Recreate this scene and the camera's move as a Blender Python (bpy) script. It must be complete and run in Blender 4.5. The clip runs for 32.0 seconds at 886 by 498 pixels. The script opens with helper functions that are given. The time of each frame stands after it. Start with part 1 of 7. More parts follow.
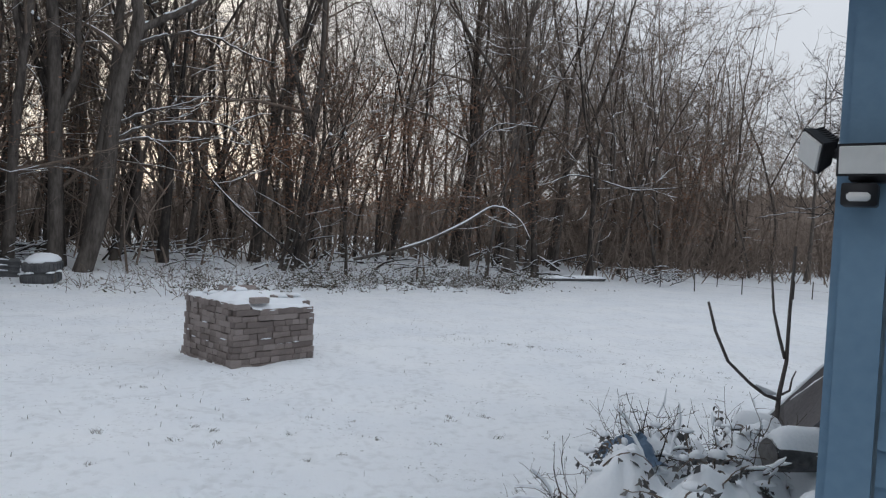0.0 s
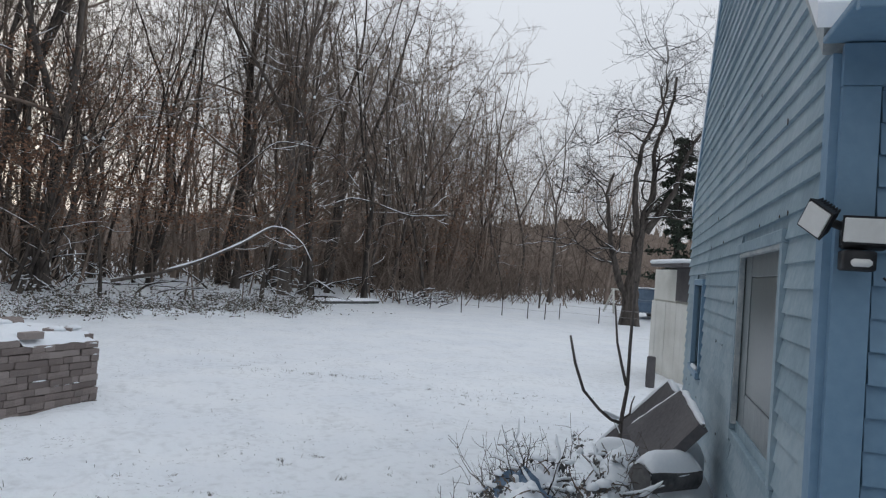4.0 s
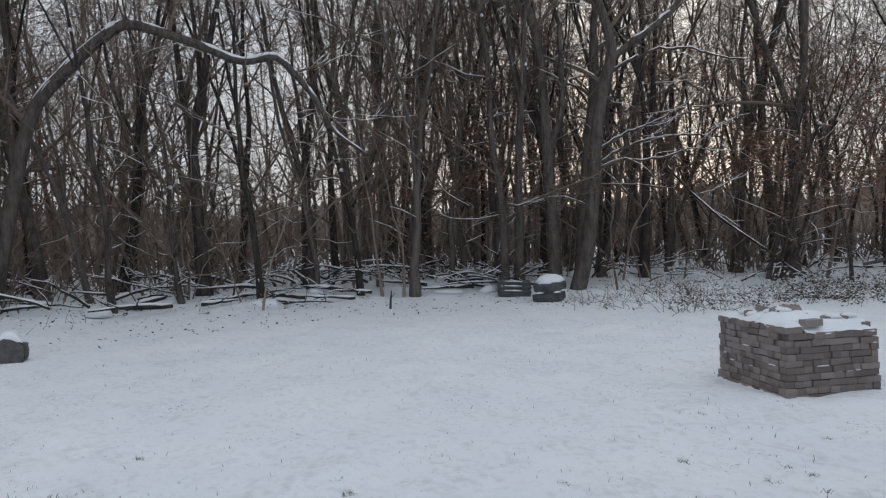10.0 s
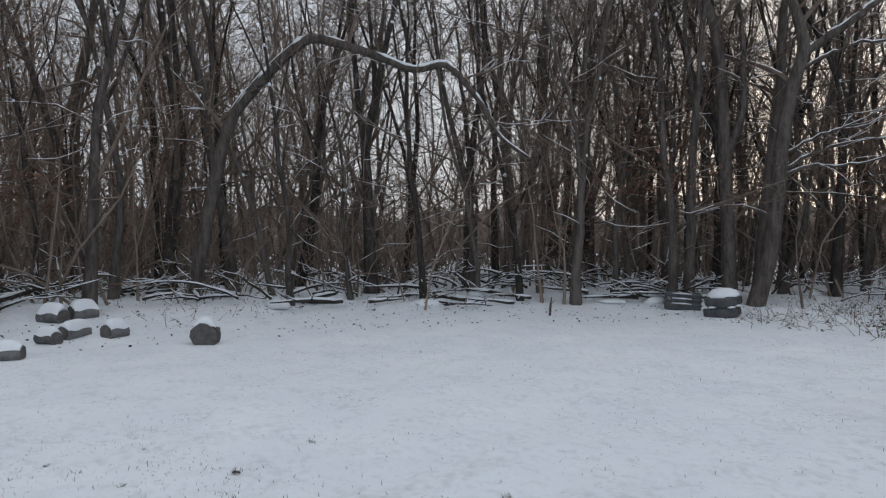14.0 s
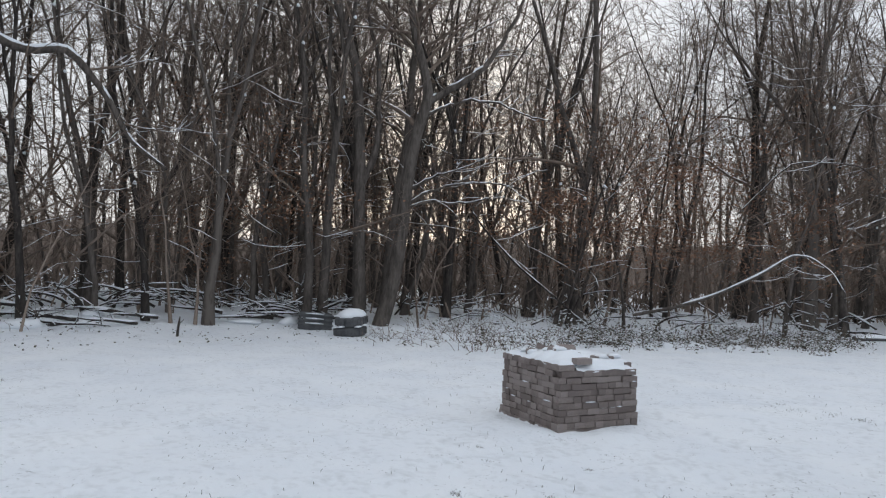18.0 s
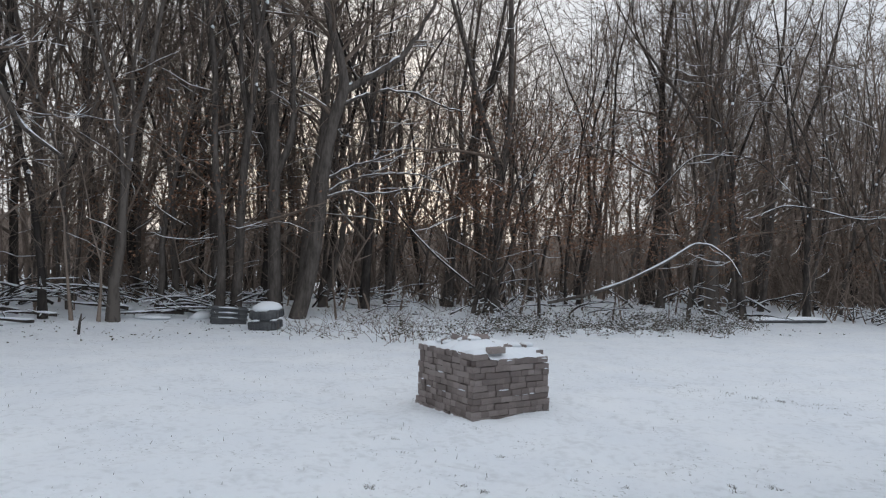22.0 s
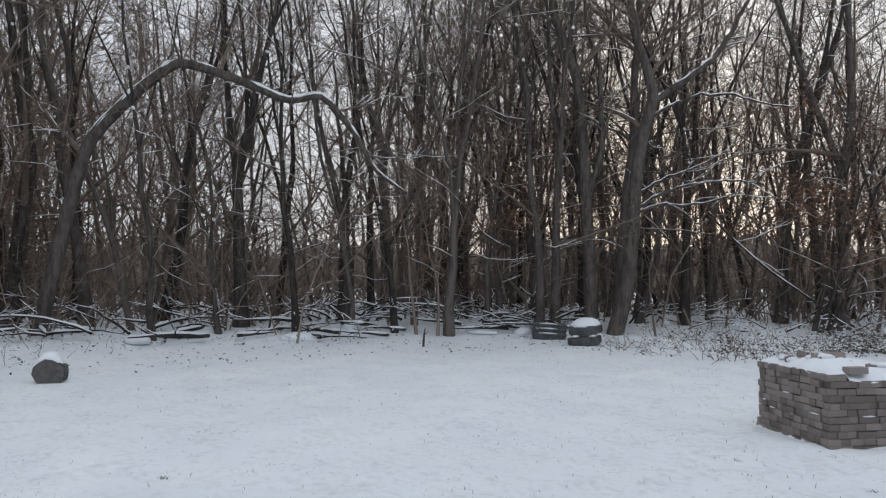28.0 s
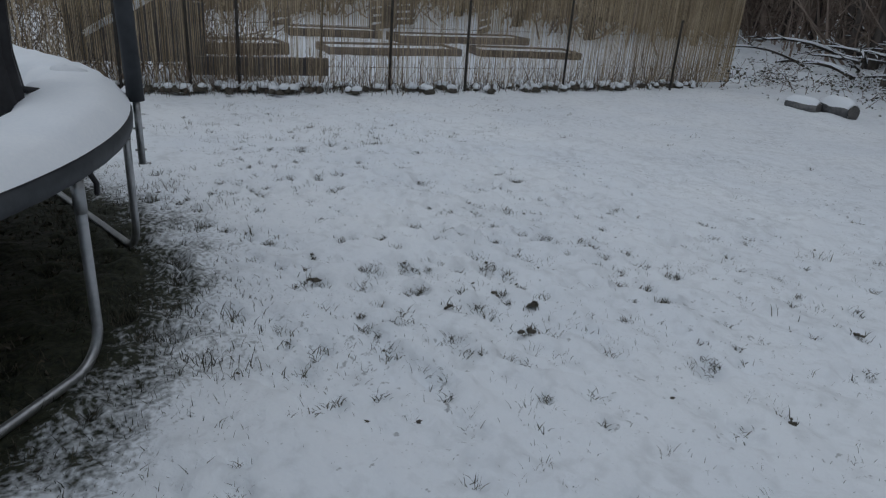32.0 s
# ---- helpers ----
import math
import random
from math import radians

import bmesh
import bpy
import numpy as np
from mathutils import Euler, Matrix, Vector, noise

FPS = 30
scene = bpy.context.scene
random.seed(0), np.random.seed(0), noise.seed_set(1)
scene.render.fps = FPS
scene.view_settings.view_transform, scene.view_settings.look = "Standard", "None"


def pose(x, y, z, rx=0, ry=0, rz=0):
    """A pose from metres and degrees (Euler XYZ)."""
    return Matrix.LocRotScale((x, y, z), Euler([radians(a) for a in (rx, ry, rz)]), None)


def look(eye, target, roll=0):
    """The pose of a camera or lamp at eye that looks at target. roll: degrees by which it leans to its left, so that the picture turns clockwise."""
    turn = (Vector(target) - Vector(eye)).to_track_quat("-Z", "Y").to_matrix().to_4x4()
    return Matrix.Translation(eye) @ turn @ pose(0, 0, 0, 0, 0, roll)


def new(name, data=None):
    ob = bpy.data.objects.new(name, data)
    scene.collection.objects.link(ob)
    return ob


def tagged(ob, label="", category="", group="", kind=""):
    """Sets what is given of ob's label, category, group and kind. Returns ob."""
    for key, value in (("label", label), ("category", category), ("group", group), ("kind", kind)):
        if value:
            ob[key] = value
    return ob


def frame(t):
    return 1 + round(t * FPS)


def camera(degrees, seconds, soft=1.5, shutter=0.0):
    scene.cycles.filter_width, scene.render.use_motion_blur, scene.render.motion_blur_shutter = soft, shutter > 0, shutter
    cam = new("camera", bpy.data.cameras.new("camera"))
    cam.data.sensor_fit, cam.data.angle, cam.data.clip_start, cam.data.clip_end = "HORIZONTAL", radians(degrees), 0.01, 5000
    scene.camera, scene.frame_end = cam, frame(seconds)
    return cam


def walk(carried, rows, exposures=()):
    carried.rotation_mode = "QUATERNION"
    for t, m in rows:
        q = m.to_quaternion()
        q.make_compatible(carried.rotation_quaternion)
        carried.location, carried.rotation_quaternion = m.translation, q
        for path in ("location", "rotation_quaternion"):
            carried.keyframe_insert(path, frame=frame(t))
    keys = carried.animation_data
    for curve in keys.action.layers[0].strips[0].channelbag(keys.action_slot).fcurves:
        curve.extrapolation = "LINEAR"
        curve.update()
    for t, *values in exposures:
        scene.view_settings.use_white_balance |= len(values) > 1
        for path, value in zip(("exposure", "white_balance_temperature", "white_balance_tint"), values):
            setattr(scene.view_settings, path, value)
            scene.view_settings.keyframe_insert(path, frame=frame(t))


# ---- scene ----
cam = camera(66.62, 32.0, soft=1.25)
PATH = [
    (0, pose(0.799, -0.083, 1.586, 88.60, -3.16, 3.45)),
    (0.5, pose(0.623, 0.019, 1.587, 89.30, -2.02, -1.30)),
    (1, pose(0.445, 0.069, 1.597, 88.95, -1.53, -0.62)),
    (1.5, pose(0.176, 0.042, 1.625, 89.43, 1.30, -5.82)),
    (2, pose(0.019, 0.134, 1.625, 90.76, -0.83, -0.75)),
    (2.5, pose(0.072, 0.114, 1.633, 93.12, -0.89, -2.56)),
    (3, pose(0.124, 0.141, 1.629, 94.54, -3.73, -12.70)),
    (3.5, pose(0.119, 0.157, 1.628, 92.80, -4.12, -17.25)),
    (5.5, pose(0.130, 0.128, 1.617, 89.99, -1.56, -9.92)),
    (6, pose(0.069, 0.090, 1.655, 90.24, -0.91, 1.35)),
    (6.5, pose(0.045, 0.064, 1.659, 90.61, -0.81, 6.98)),
    (7, pose(0.031, 0.054, 1.659, 91.06, -0.97, 8.55)),
    (7.5, pose(0.039, 0.063, 1.653, 91.57, -1.10, 10.31)),
    (8, pose(0.034, 0.044, 1.661, 91.90, -0.50, 12.94)),
    (8.5, pose(0.025, 0.057, 1.666, 91.82, -0.76, 16.12)),
    (9, pose(0.008, 0.037, 1.672, 91.25, 0.15, 21.70)),
    (9.5, pose(-0.061, -0.056, 1.680, 89.94, 0.02, 30.40)),
    (10, pose(-0.114, -0.179, 1.694, 88.83, 1.71, 40.10)),
    (10.5, pose(-0.163, -0.205, 1.678, 87.17, 2.17, 47.34)),
    (11, pose(-0.115, -0.196, 1.662, 87.14, 2.63, 55.18)),
    (11.5, pose(-0.125, -0.181, 1.664, 87.81, 2.46, 60.81)),
    (12, pose(-0.150, -0.179, 1.660, 87.81, 3.27, 63.79)),
    (12.5, pose(-0.160, -0.195, 1.654, 87.34, 2.71, 64.34)),
    (13, pose(-0.219, -0.191, 1.664, 88.11, 1.11, 57.93)),
    (13.5, pose(-0.243, -0.182, 1.668, 88.94, 0.15, 54.77)),
    (15.5, pose(0.007, -0.176, 1.623, 91.19, -0.24, 49.40)),
    (16, pose(-0.004, -0.156, 1.621, 91.18, -0.81, 45.72)),
    (16.5, pose(-0.049, -0.081, 1.606, 92.27, -1.52, 37.69)),
    (17, pose(-0.046, 0.001, 1.593, 93.37, -1.79, 31.64)),
    (17.5, pose(-0.056, -0.002, 1.596, 92.95, -2.06, 26.95)),
    (18, pose(-0.058, 0.068, 1.586, 92.12, -2.33, 24.29)),
    (18.5, pose(-0.038, 0.075, 1.588, 92.14, -2.47, 21.79)),
    (19, pose(-0.021, 0.067, 1.598, 91.97, -2.85, 21.54)),
    (19.5, pose(-0.041, 0.074, 1.602, 92.28, -2.46, 21.50)),
    (20, pose(-0.045, 0.115, 1.610, 93.29, -1.75, 18.42)),
    (20.5, pose(-0.002, 0.098, 1.615, 92.95, -1.22, 17.19)),
    (21, pose(0.010, 0.087, 1.620, 91.89, -1.33, 17.28)),
    (21.5, pose(0.000, 0.096, 1.619, 91.77, -1.44, 17.65)),
    (22, pose(0.000, 0.103, 1.607, 91.50, -1.64, 17.57)),
    (22.5, pose(-0.029, 0.119, 1.593, 90.99, -2.12, 16.11)),
    (23, pose(-0.013, 0.128, 1.592, 90.80, -2.18, 15.12)),
    (23.5, pose(0.015, 0.087, 1.606, 90.47, -2.38, 14.93)),
    (24, pose(-0.033, 0.117, 1.587, 90.47, -3.23, 14.87)),
    (24.5, pose(-0.034, 0.148, 1.589, 91.35, -4.94, 10.52)),
    (25, pose(-0.028, 0.174, 1.579, 92.64, -4.91, 6.88)),
    (25.5, pose(-0.019, 0.245, 1.576, 93.20, -4.19, 2.40)),
    (27.5, pose(-0.066, -0.154, 1.595, 93.72, 0.96, 41.48)),
    (28, pose(-0.062, -0.138, 1.576, 92.59, -0.12, 43.34)),
    (28.5, pose(-0.090, -0.127, 1.571, 90.79, -0.91, 45.57)),
    (29, pose(-0.032, -0.028, 1.537, 89.30, -3.00, 47.40)),
    (29.5, pose(-0.052, -0.029, 1.547, 88.17, -3.11, 44.42)),
    (30, pose(-0.091, -0.241, 1.568, 86.15, -3.20, 59.06)),
    (30.2, pose(-0.039, -0.274, 1.582, 83.76, -1.19, 77.92)),
    (30.4, pose(-0.030, -0.253, 1.593, 79.56, 0.57, 100.41)),
    (30.5, pose(-0.177, -0.080, 1.601, 77.78, 0.04, 110.21)),
    (30.6, pose(-0.212, -0.079, 1.606, 74.50, -1.12, 115.94)),
    (30.8, pose(-0.241, -0.087, 1.611, 68.30, -2.83, 123.68)),
    (31, pose(-0.206, -0.122, 1.616, 67.03, -3.97, 124.69)),
    (31.5, pose(-0.182, -0.138, 1.622, 66.62, -3.16, 127.87)),
    (32, pose(-0.177, -0.157, 1.617, 67.68, -3.79, 128.52)),
]
EXPOSURES = [(0, 0.35, 6330, 9), (3.5, 0.4, 6330, 9), (6, 0.34, 6400, 9), (9, 0.27, 6330, 9), (13, 0.27, 6250, 9), (15.5, 0.22, 6330, 9), (17, 0.46, 6330, 9), (18.5, 0.52, 6330, 9), (21, 0.55, 6330, 9), (23, 0.35, 6330, 9), (25, 0.34, 6330, 9), (27.5, 0.45, 6330, 9), (29.5, 0.4, 6300, 9), (30.6, 0.0, 6150, 8), (31, -0.06, 6150, 8), (32, -0.27, 6150, 8)]
walk(cam, PATH, EXPOSURES)

# ---- light: an overcast winter afternoon, the low sun behind the woods ----
SUN_AZ, SUN_EL = radians(26), radians(11)
world = bpy.data.worlds.new("world")
scene.world = world
world.use_nodes = True
wn, wl = world.node_tree.nodes, world.node_tree.links
wn.clear()
sky = wn.new("ShaderNodeTexSky")
sky.sky_type = "NISHITA"
sky.sun_disc = False
sky.sun_elevation, sky.sun_rotation = SUN_EL, -SUN_AZ
sky.air_density, sky.dust_density, sky.ozone_density = 1.0, 3.0, 1.0
pale = wn.new("ShaderNodeHueSaturation")
pale.inputs["Saturation"].default_value = 0.9
cloud = wn.new("ShaderNodeMix")
cloud.data_type = "RGBA"
cloud.inputs["Factor"].default_value = 0.89
cloud.inputs["B"].default_value = (6.3, 6.5, 6.9, 1)
bg = wn.new("ShaderNodeBackground")
bg.inputs["Strength"].default_value = 0.1
wo = wn.new("ShaderNodeOutputWorld")
wl.new(sky.outputs["Color"], pale.inputs["Color"])
wl.new(pale.outputs["Color"], cloud.inputs["A"])
# an overcast sky is brighter overhead than at the horizon
way_up = wn.new("ShaderNodeSeparateXYZ")
wl.new(wn.new("ShaderNodeTexCoord").outputs["Generated"], way_up.inputs[0])
rise = wn.new("ShaderNodeMapRange")
rise.inputs["From Min"].default_value, rise.inputs["From Max"].default_value = 0.0, 1.0
rise.inputs["To Min"].default_value, rise.inputs["To Max"].default_value = 0.8, 1.18
wl.new(way_up.outputs["Z"], rise.inputs["Value"])
wl.new(cloud.outputs["Result"], bg.inputs["Color"])
dim = wn.new("ShaderNodeMath")
dim.operation = "MULTIPLY"
dim.inputs[1].default_value = 0.1
wl.new(rise.outputs["Result"], dim.inputs[0])
wl.new(dim.outputs[0], bg.inputs["Strength"])
wl.new(bg.outputs["Background"], wo.inputs["Surface"])

sun_data = bpy.data.lights.new("sun", "SUN")
sun_data.energy, sun_data.angle, sun_data.color = 0.6, radians(14), (1.0, 0.87, 0.7)
sun = new("sun", sun_data)
to_sun = Vector((-math.sin(SUN_AZ) * math.cos(SUN_EL), math.cos(SUN_AZ) * math.cos(SUN_EL), math.sin(SUN_EL)))
sun.matrix_world = look(to_sun * 60, (0, 0, 0))


# ---- materials ----
def material(name, colors, rough=0.8, scale=4.0, detail=6.0, bump=0.3, bump_scale=40.0, metal=0.0, stretch=(1, 1, 1),
             per_object=0.0, fine=0.35, specular=0.3, island=0.0):
    """Noise between two or three colours at two scales, with a fine relief."""
    m = bpy.data.materials.new(name)
    m.use_nodes = True
    n, l = m.node_tree.nodes, m.node_tree.links
    b = n["Principled BSDF"]
    b.inputs["Roughness"].default_value, b.inputs["Metallic"].default_value = rough, metal
    b.inputs["Specular IOR Level"].default_value = specular
    co = n.new("ShaderNodeTexCoord")
    mp = n.new("ShaderNodeMapping")
    mp.inputs["Scale"].default_value = stretch
    l.new(co.outputs["Object"], mp.inputs["Vector"])
    a = n.new("ShaderNodeTexNoise")
    a.inputs["Scale"].default_value, a.inputs["Detail"].default_value = scale, detail
    l.new(mp.outputs["Vector"], a.inputs["Vector"])
    f = n.new("ShaderNodeTexNoise")
    f.inputs["Scale"].default_value, f.inputs["Detail"].default_value = bump_scale, 4
    l.new(mp.outputs["Vector"], f.inputs["Vector"])
    mix = n.new("ShaderNodeMix")
    mix.data_type, mix.clamp_factor = "FLOAT", True
    mix.inputs["Factor"].default_value = fine
    l.new(a.outputs["Fac"], mix.inputs["A"])
    l.new(f.outputs["Fac"], mix.inputs["B"])
    r = n.new("ShaderNodeValToRGB")
    el = r.color_ramp.elements
    el[0].position, el[1].position = 0.34, 0.66
    el[0].color, el[1].color = (*colors[0], 1), (*colors[-1], 1)
    if len(colors) == 3:
        e = el.new(0.5)
        e.color = (*colors[1], 1)
    src = mix.outputs["Result"]
    if per_object or island:
        rnd = n.new("ShaderNodeObjectInfo").outputs["Random"] if per_object else n.new("ShaderNodeNewGeometry").outputs["Random Per Island"]
        ad = n.new("ShaderNodeMath")
        ad.operation = "MULTIPLY_ADD"
        ad.inputs[1].default_value = per_object or island
        l.new(rnd, ad.inputs[0])
        sb = n.new("ShaderNodeMath")
        sb.operation = "SUBTRACT"
        sb.inputs[1].default_value = (per_object or island) * 0.5
        l.new(src, sb.inputs[0])
        l.new(sb.outputs[0], ad.inputs[2])
        src = ad.outputs[0]
    l.new(src, r.inputs["Fac"])
    l.new(r.outputs["Color"], b.inputs["Base Color"])
    if bump:
        bp = n.new("ShaderNodeBump")
        bp.inputs["Strength"].default_value, bp.inputs["Distance"].default_value = bump, 0.01
        l.new(f.outputs["Fac"], bp.inputs["Height"])
        l.new(bp.outputs["Normal"], b.inputs["Normal"])
    return m


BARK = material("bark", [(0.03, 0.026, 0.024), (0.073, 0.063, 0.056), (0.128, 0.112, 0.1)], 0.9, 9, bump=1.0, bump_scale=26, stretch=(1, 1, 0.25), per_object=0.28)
# far bark and twigs paler than the trunks: haze over the woods put into the colour
BARK_HAZED = material("bark_hazed", [(0.135, 0.106, 0.088), (0.212, 0.168, 0.139), (0.285, 0.23, 0.192)], 0.9, 2, bump=0, island=0.35)
TWIG = material("twig", [(0.118, 0.092, 0.075), (0.22, 0.172, 0.14)], 0.85, 6, bump=0)
WET_BARK = material("wet_bark", [(0.055, 0.057, 0.061), (0.11, 0.111, 0.114), (0.185, 0.182, 0.18)], 0.8, 6, bump=1.0, bump_scale=30, per_object=0.3)
YOUNG_BARK = material("young_bark", [(0.075, 0.066, 0.062), (0.13, 0.115, 0.108)], 0.8, 14, bump=0.4)
SNOW = material("snow", [(0.76, 0.8, 0.85), (0.84, 0.87, 0.9)], 0.65, 3, bump=0.25, bump_scale=60, specular=0.4)
BRICK = material("brick", [(0.172, 0.144, 0.134), (0.225, 0.19, 0.177), (0.283, 0.245, 0.23)], 0.92, 7, bump=0.8, bump_scale=70, per_object=0.5, fine=0.5)
LEAF = material("dead_leaf", [(0.14, 0.075, 0.048), (0.27, 0.155, 0.1)], 0.8, 5, bump=0, island=0.5)
BRAMBLE = material("bramble_leaf", [(0.04, 0.042, 0.032), (0.11, 0.098, 0.07)], 0.7, 5, bump=0, island=0.5)
WITHERED = material("withered_leaf", [(0.07, 0.072, 0.075), (0.16, 0.155, 0.15)], 0.8, 6, bump=0, island=0.5)
GRASS = material("grass", [(0.04, 0.042, 0.032), (0.115, 0.105, 0.078)], 0.8, 5, bump=0, island=0.6)
BLUE = material("blue_paint", [(0.195, 0.275, 0.325), (0.262, 0.35, 0.405), (0.34, 0.42, 0.465)], 0.6, 2.4, bump=0.35, bump_scale=25, stretch=(1, 1, 1), per_object=0.12)
BLUE_TRIM = material("blue_trim", [(0.145, 0.245, 0.35), (0.195, 0.31, 0.42)], 0.5, 1.2, bump=0.2, bump_scale=30)
WHITE_PAINT = material("white_paint", [(0.55, 0.55, 0.5), (0.75, 0.75, 0.71)], 0.6, 2, bump=0.2, per_object=0.1)
BLACK = material("black_plastic", [(0.012, 0.012, 0.014), (0.03, 0.03, 0.033)], 0.5, 8, bump=0.1)
# rubber greyed, the haze over the distant tyres put into its colour
RUBBER = material("rubber", [(0.055, 0.058, 0.062), (0.125, 0.128, 0.133)], 0.75, 6, bump=0.3)
LENS = material("lamp_cover", [(0.62, 0.62, 0.6), (0.72, 0.72, 0.7)], 0.35, 5, bump=0)
STEEL = material("galvanised_steel", [(0.32, 0.33, 0.34), (0.5, 0.51, 0.52)], 0.4, 12, bump=0.1, metal=0.85)
DARK_STEEL = material("dark_steel", [(0.03, 0.03, 0.03), (0.075, 0.065, 0.055)], 0.6, 8, bump=0.2, metal=0.4)
REED = material("reed", [(0.24, 0.185, 0.115), (0.41, 0.325, 0.21), (0.54, 0.445, 0.31)], 0.75, 3, bump=0, island=0.7)
PAD = material("pad_vinyl", [(0.028, 0.032, 0.038), (0.06, 0.066, 0.074)], 0.6, 5, bump=0.2, bump_scale=18)
PLANK = material("weathered_plank", [(0.11, 0.092, 0.08), (0.22, 0.187, 0.165)], 0.85, 3, bump=0.5, stretch=(1, 1, 6), per_object=0.3)
SLAB = material("grey_board", [(0.078, 0.075, 0.08), (0.135, 0.128, 0.132)], 0.8, 2.5, bump=0.3, per_object=0.2)
CUT = material("cut_wood", [(0.07, 0.068, 0.067), (0.15, 0.142, 0.136)], 0.9, 9, bump=0.6)
BLUE_PLASTIC = material("blue_plastic", [(0.07, 0.12, 0.19), (0.16, 0.23, 0.32)], 0.5, 3, bump=0.2)
NEEDLE = material("needle", [(0.022, 0.034, 0.025), (0.055, 0.07, 0.05)], 0.8, 5, bump=0, island=0.5)
SOIL = material("soil", [(0.05, 0.046, 0.039), (0.12, 0.108, 0.088)], 0.95, 12, bump=0.6)
FILM = material("plastic_film", [(0.11, 0.135, 0.145), (0.17, 0.2, 0.21)], 0.35, 3, bump=0.5, bump_scale=9, specular=0.5)
GLASS_DARK = material("dark_pane", [(0.075, 0.095, 0.1), (0.125, 0.15, 0.155)], 0.3, 1.5, bump=0, specular=0.4)
FRAME_PAINT = material("worn_frame", [(0.22, 0.27, 0.3), (0.48, 0.5, 0.5)], 0.7, 6, bump=0.4)


def ground_material():
    """Thin snow on grass; bare where the trampoline has kept the snow off, with an uneven edge."""
    m = bpy.data.materials.new("snowy_lawn")
    m.use_nodes = True
    n, l = m.node_tree.nodes, m.node_tree.links
    b = n["Principled BSDF"]
    b.inputs["Roughness"].default_value = 0.7
    b.inputs["Specular IOR Level"].default_value = 0.3
    co = n.new("ShaderNodeTexCoord").outputs["Object"]

    def noise_tex(scale, detail=5.0):
        t = n.new("ShaderNodeTexNoise")
        t.inputs["Scale"].default_value, t.inputs["Detail"].default_value = scale, detail
        l.new(co, t.inputs["Vector"])
        return t.outputs["Fac"]

    def math_node(op, a, b_):
        t = n.new("ShaderNodeMath")
        t.operation, t.use_clamp = op, False
        for i, v in enumerate((a, b_)):
            if isinstance(v, float):
                t.inputs[i].default_value = v
            else:
                l.new(v, t.inputs[i])
        return t.outputs[0]

    def ramp(fac, p0, c0, p1, c1):
        t = n.new("ShaderNodeValToRGB")
        t.color_ramp.elements[0].position, t.color_ramp.elements[1].position = p0, p1
        t.color_ramp.elements[0].color, t.color_ramp.elements[1].color = c0, c1
        l.new(fac, t.inputs["Fac"])
        return t.outputs["Color"]

    def mix(fac, a, b_):
        t = n.new("ShaderNodeMix")
        t.data_type = "RGBA"
        l.new(fac, t.inputs["Factor"])
        l.new(a, t.inputs["A"])
        l.new(b_, t.inputs["B"])
        return t.outputs["Result"]

    snow = ramp(noise_tex(0.8), 0.3, (0.77, 0.81, 0.86, 1), 0.7, (0.84, 0.87, 0.9, 1))
    # grass colour darkened to include the shade beneath the trampoline
    grass = ramp(noise_tex(35), 0.3, (0.01, 0.014, 0.009, 1), 0.7, (0.045, 0.048, 0.028, 1))
    # distance from the trampoline's middle
    sep = n.new("ShaderNodeSeparateXYZ")
    l.new(co, sep.inputs[0])
    dx, dy = math_node("SUBTRACT", sep.outputs[0], TRAMP_X), math_node("SUBTRACT", sep.outputs[1], TRAMP_Y)
    d = math_node("SQRT", math_node("ADD", math_node("MULTIPLY", dx, dx), math_node("MULTIPLY", dy, dy)), 0.0)
    rag = math_node("ADD", math_node("MULTIPLY", noise_tex(3.0), 0.8), math_node("MULTIPLY", noise_tex(38.0), 0.9))
    bare = ramp(math_node("ADD", d, rag), 0.0, (1, 1, 1, 1), 1.0, (0, 0, 0, 1))
    el = bare.node.color_ramp.elements
    scaled = math_node("MULTIPLY", math_node("ADD", d, rag), 0.2)
    l.new(scaled, bare.node.inputs["Fac"])
    el[0].position, el[1].position = (TRAMP_R + 0.9) * 0.2, (TRAMP_R + 1.3) * 0.2
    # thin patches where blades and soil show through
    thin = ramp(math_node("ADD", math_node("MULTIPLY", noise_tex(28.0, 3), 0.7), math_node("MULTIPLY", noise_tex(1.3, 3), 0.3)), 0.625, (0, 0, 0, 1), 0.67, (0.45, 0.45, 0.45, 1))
    # thinner snow lets the grass grey it; the mottle also paints shading of small dents
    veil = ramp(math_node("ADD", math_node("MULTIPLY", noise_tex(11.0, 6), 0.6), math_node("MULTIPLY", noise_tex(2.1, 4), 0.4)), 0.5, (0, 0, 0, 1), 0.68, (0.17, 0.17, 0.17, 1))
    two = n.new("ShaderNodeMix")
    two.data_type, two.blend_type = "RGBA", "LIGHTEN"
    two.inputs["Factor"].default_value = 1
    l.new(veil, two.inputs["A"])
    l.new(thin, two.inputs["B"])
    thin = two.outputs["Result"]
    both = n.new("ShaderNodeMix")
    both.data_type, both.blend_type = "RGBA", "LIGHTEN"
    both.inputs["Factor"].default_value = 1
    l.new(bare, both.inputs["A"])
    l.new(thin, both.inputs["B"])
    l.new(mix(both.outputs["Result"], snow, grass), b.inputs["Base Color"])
    bp = n.new("ShaderNodeBump")
    bp.inputs["Strength"].default_value, bp.inputs["Distance"].default_value = 0.75, 0.05
    l.new(math_node("ADD", noise_tex(5.0), math_node("MULTIPLY", noise_tex(26.0), 0.35)), bp.inputs["Height"])
    l.new(bp.outputs["Normal"], b.inputs["Normal"])
    return m


